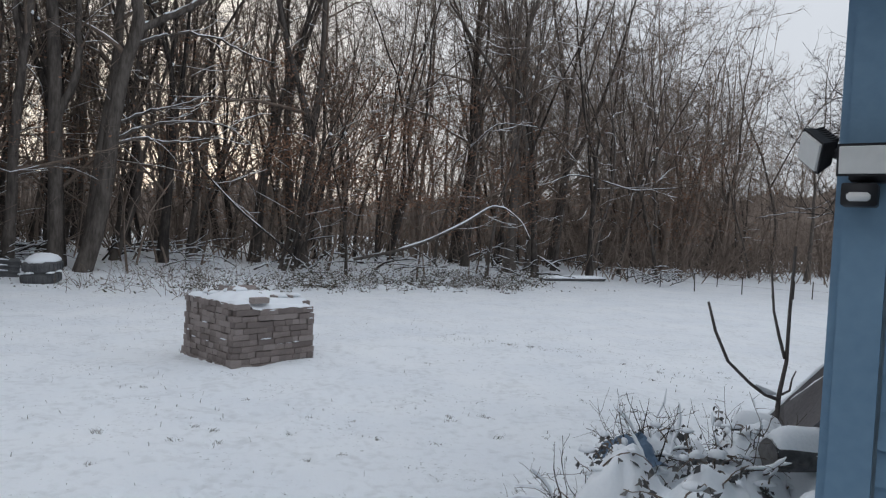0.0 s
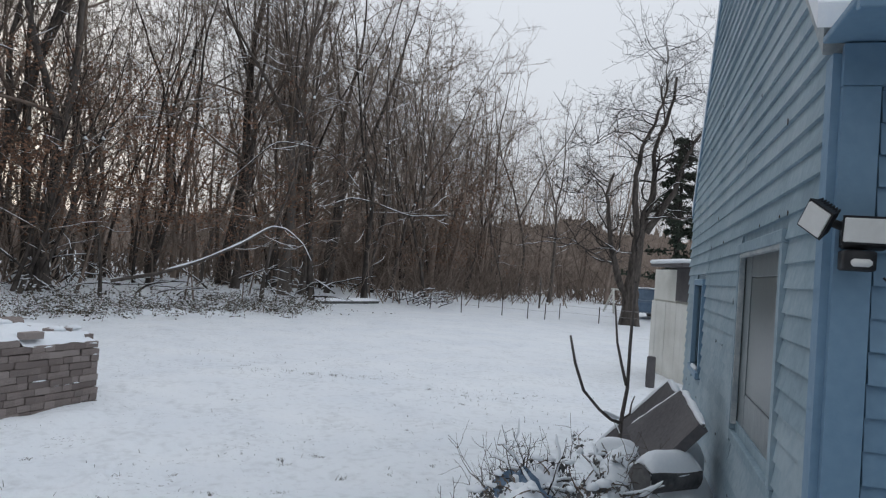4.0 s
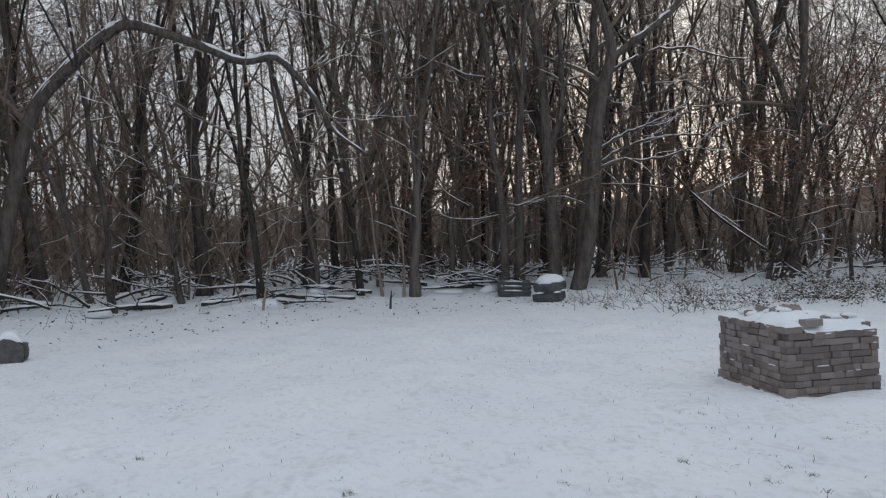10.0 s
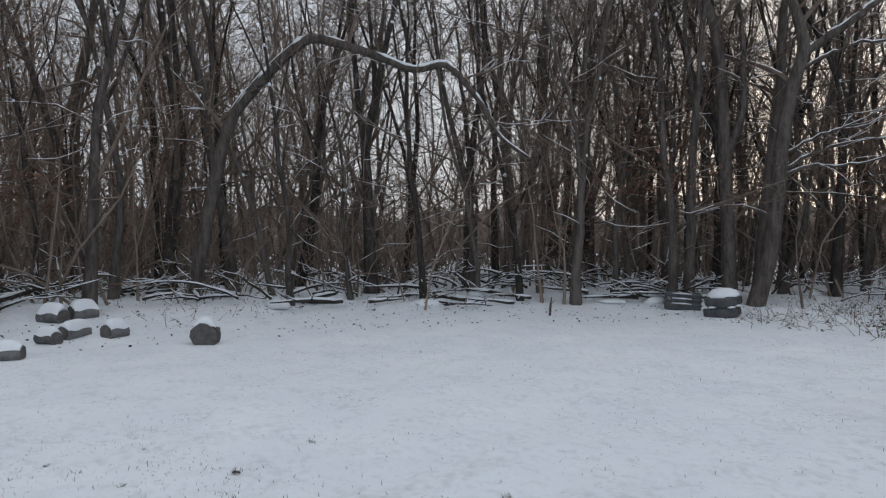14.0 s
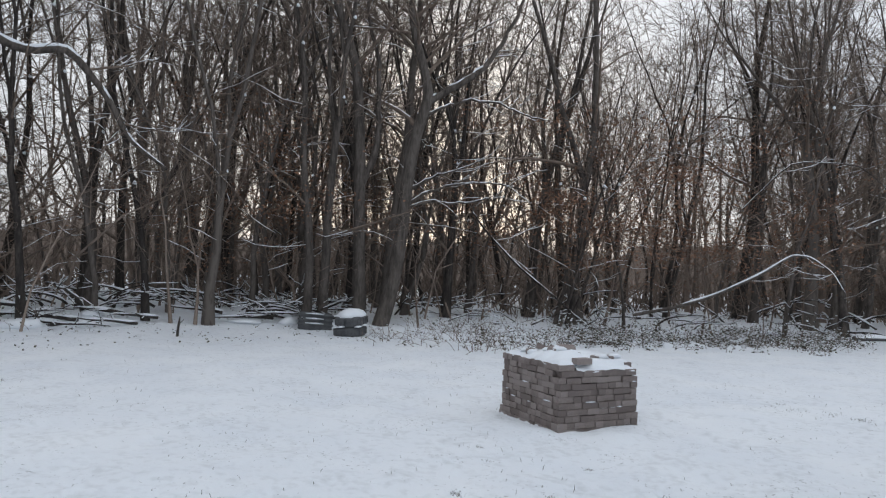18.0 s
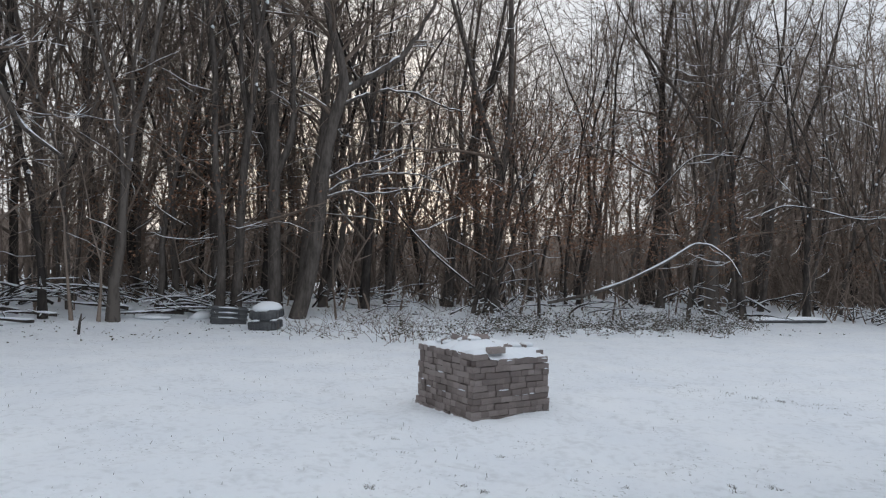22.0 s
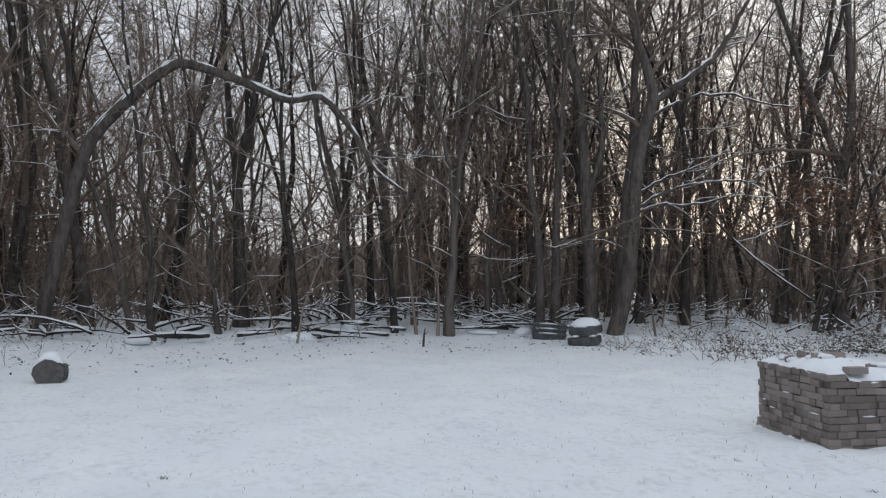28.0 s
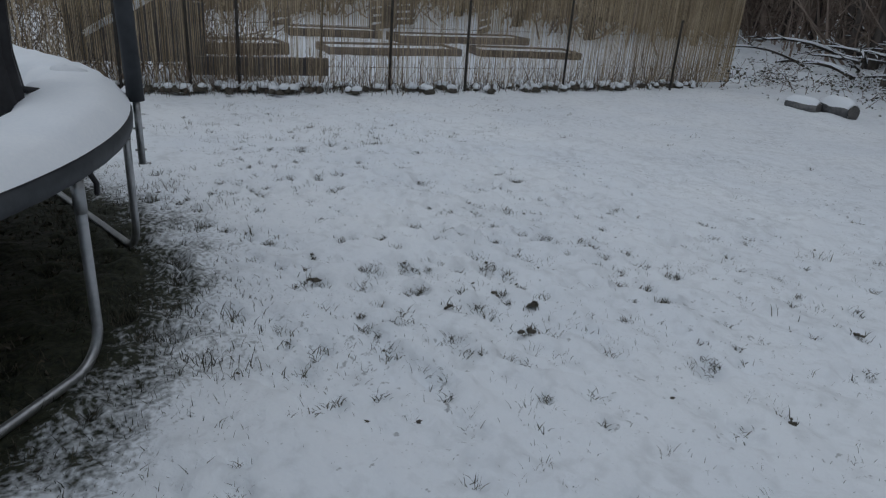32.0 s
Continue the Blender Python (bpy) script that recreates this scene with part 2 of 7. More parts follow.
# ---- plan ----
TRAMP_X, TRAMP_Y, TRAMP_R, TRAMP_Z = 0.40, -4.70, 2.57, 0.86
EDGE = np.array([(-17, -30), (-17, -9), (-14.5, -3), (-14, 2), (-13.5, 7), (-11.5, 12), (-8.5, 15.2), (-3, 18.6), (3, 22.6), (8, 27), (20, 34), (40, 40), (90, 50)], float)


def past_edge(x, y):
    """Metres past the edge of the woods (negative on the lawn), for arrays."""
    x, y = np.asarray(x, float), np.asarray(y, float)
    best, sign = np.full(x.shape, 1e9), np.zeros(x.shape)
    for a, b in zip(EDGE[:-1], EDGE[1:]):
        d = b - a
        u = np.clip(((x - a[0]) * d[0] + (y - a[1]) * d[1]) / (d @ d), 0, 1)
        vx, vy = x - a[0] - u * d[0], y - a[1] - u * d[1]
        dist = np.hypot(vx, vy)
        s = np.sign(d[0] * (y - a[1]) - d[1] * (x - a[0]))
        near = dist < best
        best, sign = np.where(near, dist, best), np.where(near, s, sign)
    return best * sign


def ground_z(x, y):
    """Height of the ground without its small unevenness."""
    s = np.clip((past_edge(x, y) + 1) / 5, 0, 1)
    return 0.35 * s * s * (3 - 2 * s)


# ---- geometry helpers ----
class Geo:
    """Points and faces of one mesh."""

    def __init__(self):
        self.v, self.f = [], []

    def add(self, verts, faces):
        o = len(self.v)
        self.v.extend(map(tuple, verts))
        self.f.extend(tuple(i + o for i in f) for f in faces)
        return self

    def spike(self, p, q, r):
        """A thin three-sided twig that runs out to a point."""
        d = q - p
        u = np.array((-d[1], d[0], 0.02))
        u *= r / (np.linalg.norm(u) + 1e-9)
        w = np.cross(d, u)
        w *= r / (np.linalg.norm(w) + 1e-9)
        return self.add([p + u, p - 0.5 * u + 0.87 * w, p - 0.5 * u - 0.87 * w, q], [(0, 1, 3), (1, 2, 3), (2, 0, 3)])

    def tube(self, pts, radii, sides=6, cap=False, squash=1.0, carry=False, tip=False):
        pts = np.asarray(pts, float)
        n = len(pts)
        radii = np.broadcast_to(np.asarray(radii, float), (n,))
        t = np.gradient(pts, axis=0)
        t /= np.linalg.norm(t, axis=1)[:, None] + 1e-9
        mean = t.mean(axis=0)
        ref = np.array((1.0, 0, 0)) if abs(mean[2]) > 0.8 * np.linalg.norm(mean) else np.array((0, 0, 1.0))
        u = np.cross(t, ref)
        u /= np.linalg.norm(u, axis=1)[:, None] + 1e-9
        if carry:
            u[0] = np.cross(t[0], (0.37, 0.91, 0.2))
            u[0] /= np.linalg.norm(u[0])
            for i in range(1, n):
                q = u[i - 1] - t[i] * (u[i - 1] @ t[i])
                u[i] = q / np.linalg.norm(q)
        w = np.cross(u, t)
        a = np.arange(sides) * 2 * np.pi / sides
        ring = pts[:, None] + radii[:, None, None] * (np.cos(a)[None, :, None] * u[:, None] + squash * np.sin(a)[None, :, None] * w[:, None])
        faces = [(i * sides + k, i * sides + (k + 1) % sides, (i + 1) * sides + (k + 1) % sides, (i + 1) * sides + k) for i in range(n - 1) for k in range(sides)]
        if tip:
            o = (n - 2) * sides
            faces = faces[:-sides] + [(o + k, o + (k + 1) % sides, o + sides) for k in range(sides)]
            return self.add(np.concatenate([ring[:-1].reshape(-1, 3), pts[-1:]]), faces)
        if cap:
            faces += [tuple(reversed(range(sides))), tuple(range((n - 1) * sides, n * sides))]
        return self.add(ring.reshape(-1, 3), faces)

    def box(self, x0, y0, z0, x1, y1, z1, m=None, bevel=0.0):
        """A box; with a bevel its upright and lying edges are cut back."""
        if bevel:
            b = bevel
            v = []
            for z, i in ((z0, b), (z0 + b, 0), (z1 - b, 0), (z1, b)):
                v += [(x0 + i, y0 + i, z), (x1 - i, y0 + i, z), (x1 - i, y1 - i, z), (x0 + i, y1 - i, z)]
            f = [(3, 2, 1, 0), (12, 13, 14, 15)]
            for k in range(3):
                f += [(4 * k + i, 4 * k + (i + 1) % 4, 4 * k + 4 + (i + 1) % 4, 4 * k + 4 + i) for i in range(4)]
        else:
            v = [(x, y, z) for z in (z0, z1) for x, y in ((x0, y0), (x1, y0), (x1, y1), (x0, y1))]
            f = [(3, 2, 1, 0), (4, 5, 6, 7), (0, 1, 5, 4), (1, 2, 6, 5), (2, 3, 7, 6), (3, 0, 4, 7)]
        if m is not None:
            v = [m @ Vector(p) for p in v]
        return self.add(v, f)

    def lump(self, c, r, rng, rough=0.25, rings=5, sides=9, flat=-0.35):
        """An uneven rounded lump: stone, clod or cushion of snow."""
        v = []
        for i in range(rings + 1):
            th = math.pi * i / rings
            for k in range(sides):
                ph = 2 * math.pi * k / sides
                q = 1 + rng.uniform(-rough, rough)
                z = max(math.cos(th), flat)
                v.append((c[0] + r[0] * q * math.sin(th) * math.cos(ph), c[1] + r[1] * q * math.sin(th) * math.sin(ph), c[2] + r[2] * z * (1 + rng.uniform(-rough, rough) * 0.5)))
        f = [(i * sides + k, (i + 1) * sides + k, (i + 1) * sides + (k + 1) % sides, i * sides + (k + 1) % sides) for i in range(rings) for k in range(sides)]
        return self.add(v, f)

    def mesh(self, name, mat, smooth=True):
        me = bpy.data.meshes.new(name)
        me.from_pydata(self.v, [], self.f)
        me.materials.append(mat)
        if smooth:
            me.polygons.foreach_set("use_smooth", [True] * len(me.polygons))
        me.update()
        return me


def thing(name, label, category, m=None, group="", kind=""):
    """An Empty at the base of a thing of several parts."""
    ob = new(name)
    ob.empty_display_size = 0.1
    if m is not None:
        ob.matrix_world = m
    return tagged(ob, label, category, group, kind)


def part(name, geo, mat, parent=None, label="", smooth=True, m=None):
    """One mesh object, under a thing or a part."""
    me = geo if isinstance(geo, bpy.types.Mesh) else geo.mesh(name, mat, smooth)
    ob = new(name, me)
    if parent is not None:
        ob.parent = parent
    if m is not None:
        ob.matrix_local = m
    if label:
        tagged(ob, label)
    return ob


def solo(name, geo, mat, label, category, group="", kind="", smooth=True, m=None):
    """A thing that is one mesh."""
    return tagged(part(name, geo, mat, None, "", smooth, m), label, category, group, kind)


# ---- ground ----
def spaced(*runs):
    out = []
    for a, b, step in runs:
        out += list(np.arange(a, b - 1e-6, step))
    return np.array(out + [runs[-1][1]])


def wavy(x, y, s, seed):
    """Cheap smooth unevenness."""
    return (np.sin(x * s + 1.7 * seed + 1.3 * np.sin(y * s * 0.7 + seed)) + np.sin(y * s * 1.1 - seed + 1.1 * np.sin(x * s * 0.8 + 2 * seed))) * 0.5


def lumpy(x, y, seed, n, short, long):
    """Irregular lumps from many crossing waves, about -1 to 1."""
    r = np.random.RandomState(seed)
    out = np.zeros(x.shape)
    for _ in range(n):
        a, w = r.uniform(0, 2 * np.pi), r.uniform(short, long)
        out += np.sin((x * np.cos(a) + y * np.sin(a)) * 2 * np.pi / w + r.uniform(0, 6.28))
    return out / np.sqrt(n)


def tracks(rng):
    """Footprints in the snow: lines of dents, and strays."""
    out = []
    lines = [((-0.6, 5.4), (2.6, 6.6), 9), ((-1.9, 4.6), (1.9, 5.4), 9), ((-1.3, 3.4), (1.6, 4.4), 7), ((0.3, 9.6), (4.2, 8.6), 14), ((0.4, 10.4), (2.8, 9.2), 9),
             ((-3.6, -0.3), (-5.2, 0.5), 6), ((-5.4, 2.2), (-7.0, 1.9), 7), ((-2.0, -1.4), (-3.6, -2.4), 9), ((-3.0, 2.4), (-4.4, 3.4), 6)]
    for a, b, n in lines:
        for i in range(n):
            t = i / (n - 1)
            out.append((a[0] + (b[0] - a[0]) * t + rng.uniform(-0.12, 0.12), a[1] + (b[1] - a[1]) * t + rng.uniform(-0.15, 0.15), rng.uniform(0.05, 0.085), rng.uniform(0.025, 0.05)))
    for _ in range(90):
        out.append((rng.uniform(-6.5, 1.0), rng.uniform(-5.5, 3.0), rng.uniform(0.035, 0.07), rng.uniform(0.02, 0.045)))
    for _ in range(430):
        out.append((rng.gauss(-3.6, 1.5), rng.gauss(-2.8, 1.4), rng.uniform(0.03, 0.065), rng.uniform(0.02, 0.05)))
    for _ in range(70):
        out.append((rng.gauss(-5.0, 1.2), rng.gauss(-4.2, 1.2), rng.uniform(0.035, 0.07), rng.uniform(0.02, 0.045)))
    for _ in range(60):
        out.append((rng.uniform(-2.5, 4.5), rng.uniform(3.0, 9.5), rng.uniform(0.035, 0.06), rng.uniform(0.015, 0.03)))
    return out


def make_ground():
    xs = spaced((-400, -60, 40), (-60, -20, 2.5), (-20, -6.6, 0.25), (-6.6, -0.6, 0.032), (-0.6, 5, 0.1), (5, 20, 0.5), (20, 60, 4), (60, 400, 40))
    ys = spaced((-400, -60, 40), (-60, -12, 3), (-12, -6, 0.25), (-6, 1, 0.034), (1, 11, 0.1), (11, 30, 0.4), (30, 60, 3), (60, 400, 40))
    x, y = np.meshgrid(xs, ys, indexing="ij")
    z = ground_z(x, y)
    near = np.clip((60 - np.hypot(x, y)) / 20, 0, 1)
    z = z + near * (0.02 * wavy(x, y, 0.9, 1.0) + 0.012 * wavy(x, y, 2.3, 2.0) + 0.005 * wavy(x, y, 7.0, 3.0))
    trodden = np.exp(-(((x + 3.2) / 3.6) ** 2 + ((y + 2.4) / 3.2) ** 2))
    z = z + near * (0.011 * lumpy(x, y, 3, 14, 0.35, 1.2) + (0.0035 + 0.012 * trodden) * lumpy(x, y, 4, 18, 0.14, 0.4))
    rng = random.Random(5)
    for px, py, r, d in tracks(rng):
        i0, i1 = np.searchsorted(xs, (px - 3 * r, px + 3 * r))
        j0, j1 = np.searchsorted(ys, (py - 4 * r, py + 4 * r))
        q = np.hypot((x[i0:i1, j0:j1] - px) / r, (y[i0:i1, j0:j1] - py) / (r * 1.35))
        z[i0:i1, j0:j1] += 0.3 * d * np.exp(-((q - 1.5) / 0.35) ** 2) - d * np.exp(-q ** 4)
    # the snow drifts up round the brick stack and is missing beneath the trampoline
    z = z + 0.03 * np.exp(-np.clip((np.hypot(x + 1.9, y - 7.5) - 0.75) / 0.25, 0, 9) ** 2) * (1 + 0.6 * wavy(x, y, 9, 4))
    under = 1 / (1 + np.exp(np.minimum((np.hypot(x - TRAMP_X, y - TRAMP_Y) - TRAMP_R + 0.3) * 9, 50)))
    z = z - 0.03 * under
    verts = np.stack([x, y, z], -1).reshape(-1, 3)
    nx, ny = len(xs), len(ys)
    i, j = np.meshgrid(np.arange(nx - 1), np.arange(ny - 1), indexing="ij")
    a = (i * ny + j).ravel()
    faces = np.stack([a, a + ny, a + ny + 1, a + 1], -1)
    me = bpy.data.meshes.new("ground")
    me.from_pydata(verts.tolist(), [], faces.tolist())
    me.materials.append(ground_material())
    me.polygons.foreach_set("use_smooth", [True] * len(me.polygons))
    me.update()
    return tagged(new("ground", me), "lawn under thin trodden snow, rising slightly into the woods", "ground", kind="structure")


make_ground()


# ---- trees ----
def limb(rng, p, d, length, r, segs, wander, lift):
    """A wandering line from p along d; returns its points and radii."""
    pts, rad, d = [np.array(p, float)], [r], np.array(d, float)
    for i in range(segs):
        d = d + np.array([rng.gauss(0, wander), rng.gauss(0, wander), rng.gauss(0, wander) + lift])
        d /= np.linalg.norm(d)
        pts.append(pts[-1] + d * length / segs)
        rad.append(r * (1 - 0.86 * (i + 1) / segs))
    return np.array(pts), np.array(rad)


def snow_on(geo, rng, pts, rad, chance=0.6, slope=0.75, sides=5, heavy=0.0):
    """Snow lying along the flatter stretches of a limb."""
    run = []
    for i in range(len(pts)):
        j = min(i + 1, len(pts) - 1)
        t = pts[j] - pts[max(j - 1, 0)]
        flat = abs(t[2]) < slope * np.linalg.norm(t)
        if flat and (run or rng.random() < chance):
            run.append(i)
        if run and (not flat or i == len(pts) - 1 or rng.random() < 0.12):
            if len(run) > 1:
                q = pts[run].copy()
                rr = np.maximum(rad[run] * 0.8, 0.012)
                q[:, 2] += rad[run] * 0.72 + 0.004
                rr = rr * np.array([0.3] + [rng.uniform(0.75, 1.15) for _ in run[2:]] + [0.3])
                if heavy:
                    rr, q[:, 2] = rr * heavy, q[:, 2] + rad[run] * (heavy - 1.2)
                geo.tube(q, rr, sides, squash=0.75)
            run = []


def clothe(crown, white, rng, line, rad, count, length, subs=4, twigs=3, snow=0.4, fine=0.007, start=0.12, wide=1.0, coarse=False, lift=0.035):
    """Branches, side branches and twigs along a stem, sweeping out and then up."""
    n = len(line) - 1
    turn = rng.uniform(0, 6.28)
    for i in range(count):
        h = start + (0.98 - start) * (i + rng.random()) / count
        k = min(int(h * n), n - 1)
        p = line[k] + (line[k + 1] - line[k]) * (h * n - k)
        r = max(rad[k] * rng.uniform(0.32, 0.52), fine * 1.3)
        turn += 2.4 + rng.gauss(0, 0.5)
        t = line[k + 1] - line[k]
        t = t / (np.linalg.norm(t) + 1e-9)
        out = np.array((math.cos(turn), math.sin(turn), rng.gauss(0, 0.25)))
        d = t * rng.uniform(0.35, 0.9) + out * rng.uniform(0.5, 0.95) * wide
        d /= np.linalg.norm(d)
        size = length * (1.0 - 0.52 * h) * rng.uniform(0.6, 1.25)
        segs = 2 if coarse else 4
        lp, lr = limb(rng, p, d, size, r, segs, 0.19, lift)
        crown.tube(lp, np.maximum(lr, fine), 3 if coarse else 4, tip=True)
        if snow:
            snow_on(white, rng, lp, np.maximum(lr, 0.008), snow, 0.6, 4)
        for j in range(subs):
            q = 0.15 + 0.85 * (j + rng.random()) / subs
            k2 = min(int(q * segs), segs - 1)
            b0 = lp[k2] + (lp[k2 + 1] - lp[k2]) * (q * segs - k2)
            d2 = lp[k2 + 1] - lp[k2]
            d2 = d2 / np.linalg.norm(d2) + np.array([rng.gauss(0, 0.55), rng.gauss(0, 0.55), rng.gauss(0.06, 0.45)])
            d2 /= np.linalg.norm(d2)
            size2 = size * rng.uniform(0.3, 0.62) * (1.15 - 0.5 * q)
            n2 = 2 if coarse else 3
            sp, sr = limb(rng, b0, d2, size2, max(lr[k2] * 0.5, fine), n2, 0.17, lift)
            crown.tube(sp, np.maximum(sr, fine * 0.85), 3, tip=True)
            if snow and rng.random() < snow * 0.35:
                snow_on(white, rng, sp, np.maximum(sr, 0.007), 0.7, 0.5, 3)
            for _ in range(twigs):
                k3 = rng.randrange(n2)
                d3 = sp[k3 + 1] - sp[k3]
                d3 = d3 / np.linalg.norm(d3) + np.array([rng.gauss(0, 0.65), rng.gauss(0, 0.65), rng.gauss(0.08, 0.55)])
                d3 /= np.linalg.norm(d3)
                at = sp[k3] + (sp[k3 + 1] - sp[k3]) * rng.random()
                crown.spike(at, at + d3 * min(max(size2 * rng.uniform(0.35, 0.9), 0.3), 1.4), fine * 0.85)


def tree_parts(rng, height, r0, lean=(0, 0), fork=0.35, stems=2, limbs=8, subs=4, twigs=3, snow=0.4, sides=8, crook=0.06, low=6, fine=0.007, spread=1.0, coarse=False, reach=0.3):
    """Trunk, crown and snow of one bare tree at the origin: a crooked bole that parts into a few rising stems."""
    trunk, crown, white = Geo(), Geo(), Geo()
    n = 8 if coarse else 15
    forks = {}
    for i in range(stems):
        forks[min(max(int((fork + rng.uniform(-0.06, 0.28) * (1 if i else 0.3)) * n), 1), n - 3)] = rng.uniform(0, 6.28)
    d = np.array((lean[0], lean[1], 1.0))
    p, pts = np.array((0.0, 0.0, -0.15)), [np.array((0.0, 0.0, -0.15))]
    home = np.array((lean[0], lean[1], 1.0))
    for i in range(n):
        d = d + np.array((rng.gauss(0, crook), rng.gauss(0, crook), 0.0)) + (home - d) * 0.22
        if i in forks:
            d = d - np.array((math.cos(forks[i]), math.sin(forks[i]), 0)) * rng.uniform(0.08, 0.22) * spread
        p = p + d / np.linalg.norm(d) * height / n
        pts.append(p)
    pts = np.array(pts)
    z = np.linspace(0, 1, n + 1)
    rad = r0 * (1 - 0.93 * z ** 0.9)
    rad[0] *= 1.4
    rad[1] *= 1.04
    for k in forks:
        rad[k + 1:] *= 0.88
    trunk.tube(pts, rad, sides)
    lines = [(pts, rad, 0.12, height * 0.9)]
    for k, a in forks.items():
        rest = height * (1 - k / n)
        tilt = rng.uniform(0.28, 0.66) * spread
        d = pts[k + 1] - pts[k]
        d = d / np.linalg.norm(d) + np.array((math.cos(a), math.sin(a), 0)) * tilt
        lp, lr = limb(rng, pts[k], d / np.linalg.norm(d), rest * rng.uniform(0.72, 0.98), rad[k] * rng.uniform(0.55, 0.8), 5 if coarse else 9, crook * 1.25, 0.045)
        trunk.tube(lp, lr, max(sides - 2, 3))
        lines.append((lp, lr, 0.2, rest))
    for lp, lr, start, size in lines:
        clothe(crown, white, rng, lp, lr, limbs, size * reach, subs, twigs, snow, fine, start, spread, coarse)
    # thin side shoots low on the bole, some hanging
    for i in range(low):
        k = rng.randrange(1, max(int(n * 0.45), 2))
        a = rng.uniform(0, 2 * math.pi)
        lp, lr = limb(rng, pts[k] + (pts[k + 1] - pts[k]) * rng.random(), (math.cos(a), math.sin(a), rng.uniform(-0.3, 0.7)), rng.uniform(0.6, 2.2), 0.013, 5, 0.24, rng.uniform(-0.08, 0.1))
        crown.tube(lp, np.maximum(lr, 0.005), 3)
        if snow:
            snow_on(white, rng, lp, np.maximum(lr, 0.009), snow, 0.7, 4)
        for _ in range(3):
            d3 = np.array([rng.gauss(0, 1), rng.gauss(0, 1), rng.gauss(0.2, 0.6)])
            tp, tr = limb(rng, lp[rng.randrange(1, 5)], d3 / np.linalg.norm(d3), rng.uniform(0.3, 0.9), 0.006, 2, 0.2, 0)
            crown.tube(tp, np.maximum(tr, 0.0035), 3)
    # a cushion of snow in a fork
    if snow:
        for k in list(forks)[:2]:
            white.lump(pts[k + 1] + np.array([rad[k] * 0.6, 0, 0]), (0.05, 0.05, 0.07), rng, 0.3, 4, 6)
    return trunk, crown, white


def plant(parts, x, y, label, group="", turn=0.0, size=1.0, name="tree"):
    """A tree as one thing: trunk, crown and the snow on it."""
    z = float(ground_z(x, y))
    ob = thing(name, label, "tree", pose(x, y, z, 0, 0, turn) @ Matrix.Diagonal((size, size, size, 1)), group)
    part("trunk", parts[0], BARK, ob)
    part("crown", parts[1], TWIG, ob)
    if parts[2] is not None:
        tagged(part("snow", parts[2], SNOW, ob, "snow lying along the limbs"), kind="stuff")
    return ob


def meshes(parts):
    return (parts[0].mesh("trunk", BARK), parts[1].mesh("crown", TWIG), parts[2].mesh("snow", SNOW) if parts[2].v else None)


# the trees that can be told apart along the edge: x, y, diameter, lean to the side as seen from the lawn, height
EDGE_TREES = [
    (-16.0, 9.1, 0.36, 0.01, 14.5), (-19.5, 4.7, 0.44, 0.01, 15), (-22.0, 3.0, 0.42, -0.05, 15), (-15.3, 8.1, 0.15, -0.12, 8),
    (-15.9, -0.1, 0.22, -0.2, 9), (-19.4, 8.5, 0.33, 0.16, 14), (-15.2, 11.9, 0.25, -0.09, 12), (-22.0, 19.5, 0.46, -0.02, 16),
    (-20.5, 20.4, 0.5, 0.0, 16), (-13.9, 16.7, 0.2, 0.02, 12), (-10.5, 14.6, 0.25, 0.01, 13), (-10.25, 14.95, 0.28, 0.0, 14),
]
EDGE_TREES_FAR = [
    (-10.0, 16.5, 0.33, -0.04, 15), (-6.4, 20.8, 0.34, 0.0, 14), (-4.8, 20.7, 0.36, 0.02, 15), (-17.0, 19.0, 0.45, 0.0, 15),
    (-21.5, 22.5, 0.5, 0.01, 16), (-19.0, 17.0, 0.42, -0.03, 15), (-16.0, 12.4, 0.32, 0.1, 13), (-0.3, 27.5, 0.48, 0.0, 15),
    (1.8, 24.9, 0.42, 0.02, 14), (2.5, 25.4, 0.28, -0.05, 13), (3.9, 30.0, 0.45, 0.03, 15), (-8.3, 18.6, 0.3, 0.06, 13), (-12.6, 17.5, 0.3, -0.05, 13),
]


def edge_trees():
    rng = random.Random(11)
    for x, y, d, lean, h in EDGE_TREES + EDGE_TREES_FAR:
        h *= 1.1
        r = math.hypot(x, y)
        side = (y / r, -x / r)
        tp = tree_parts(rng, h, d / 2, (side[0] * lean, side[1] * lean), fork=rng.uniform(0.22, 0.42), stems=3 if d > 0.24 else 1, limbs=9, subs=5, twigs=6, snow=0.4, crook=0.065, low=9)
        plant(meshes(tp), x, y, "tall bare tree with dark bark and snow on its limbs" if d > 0.24 else "slender bare tree leaning at the edge of the woods", "trees along the lawn")


edge_trees()


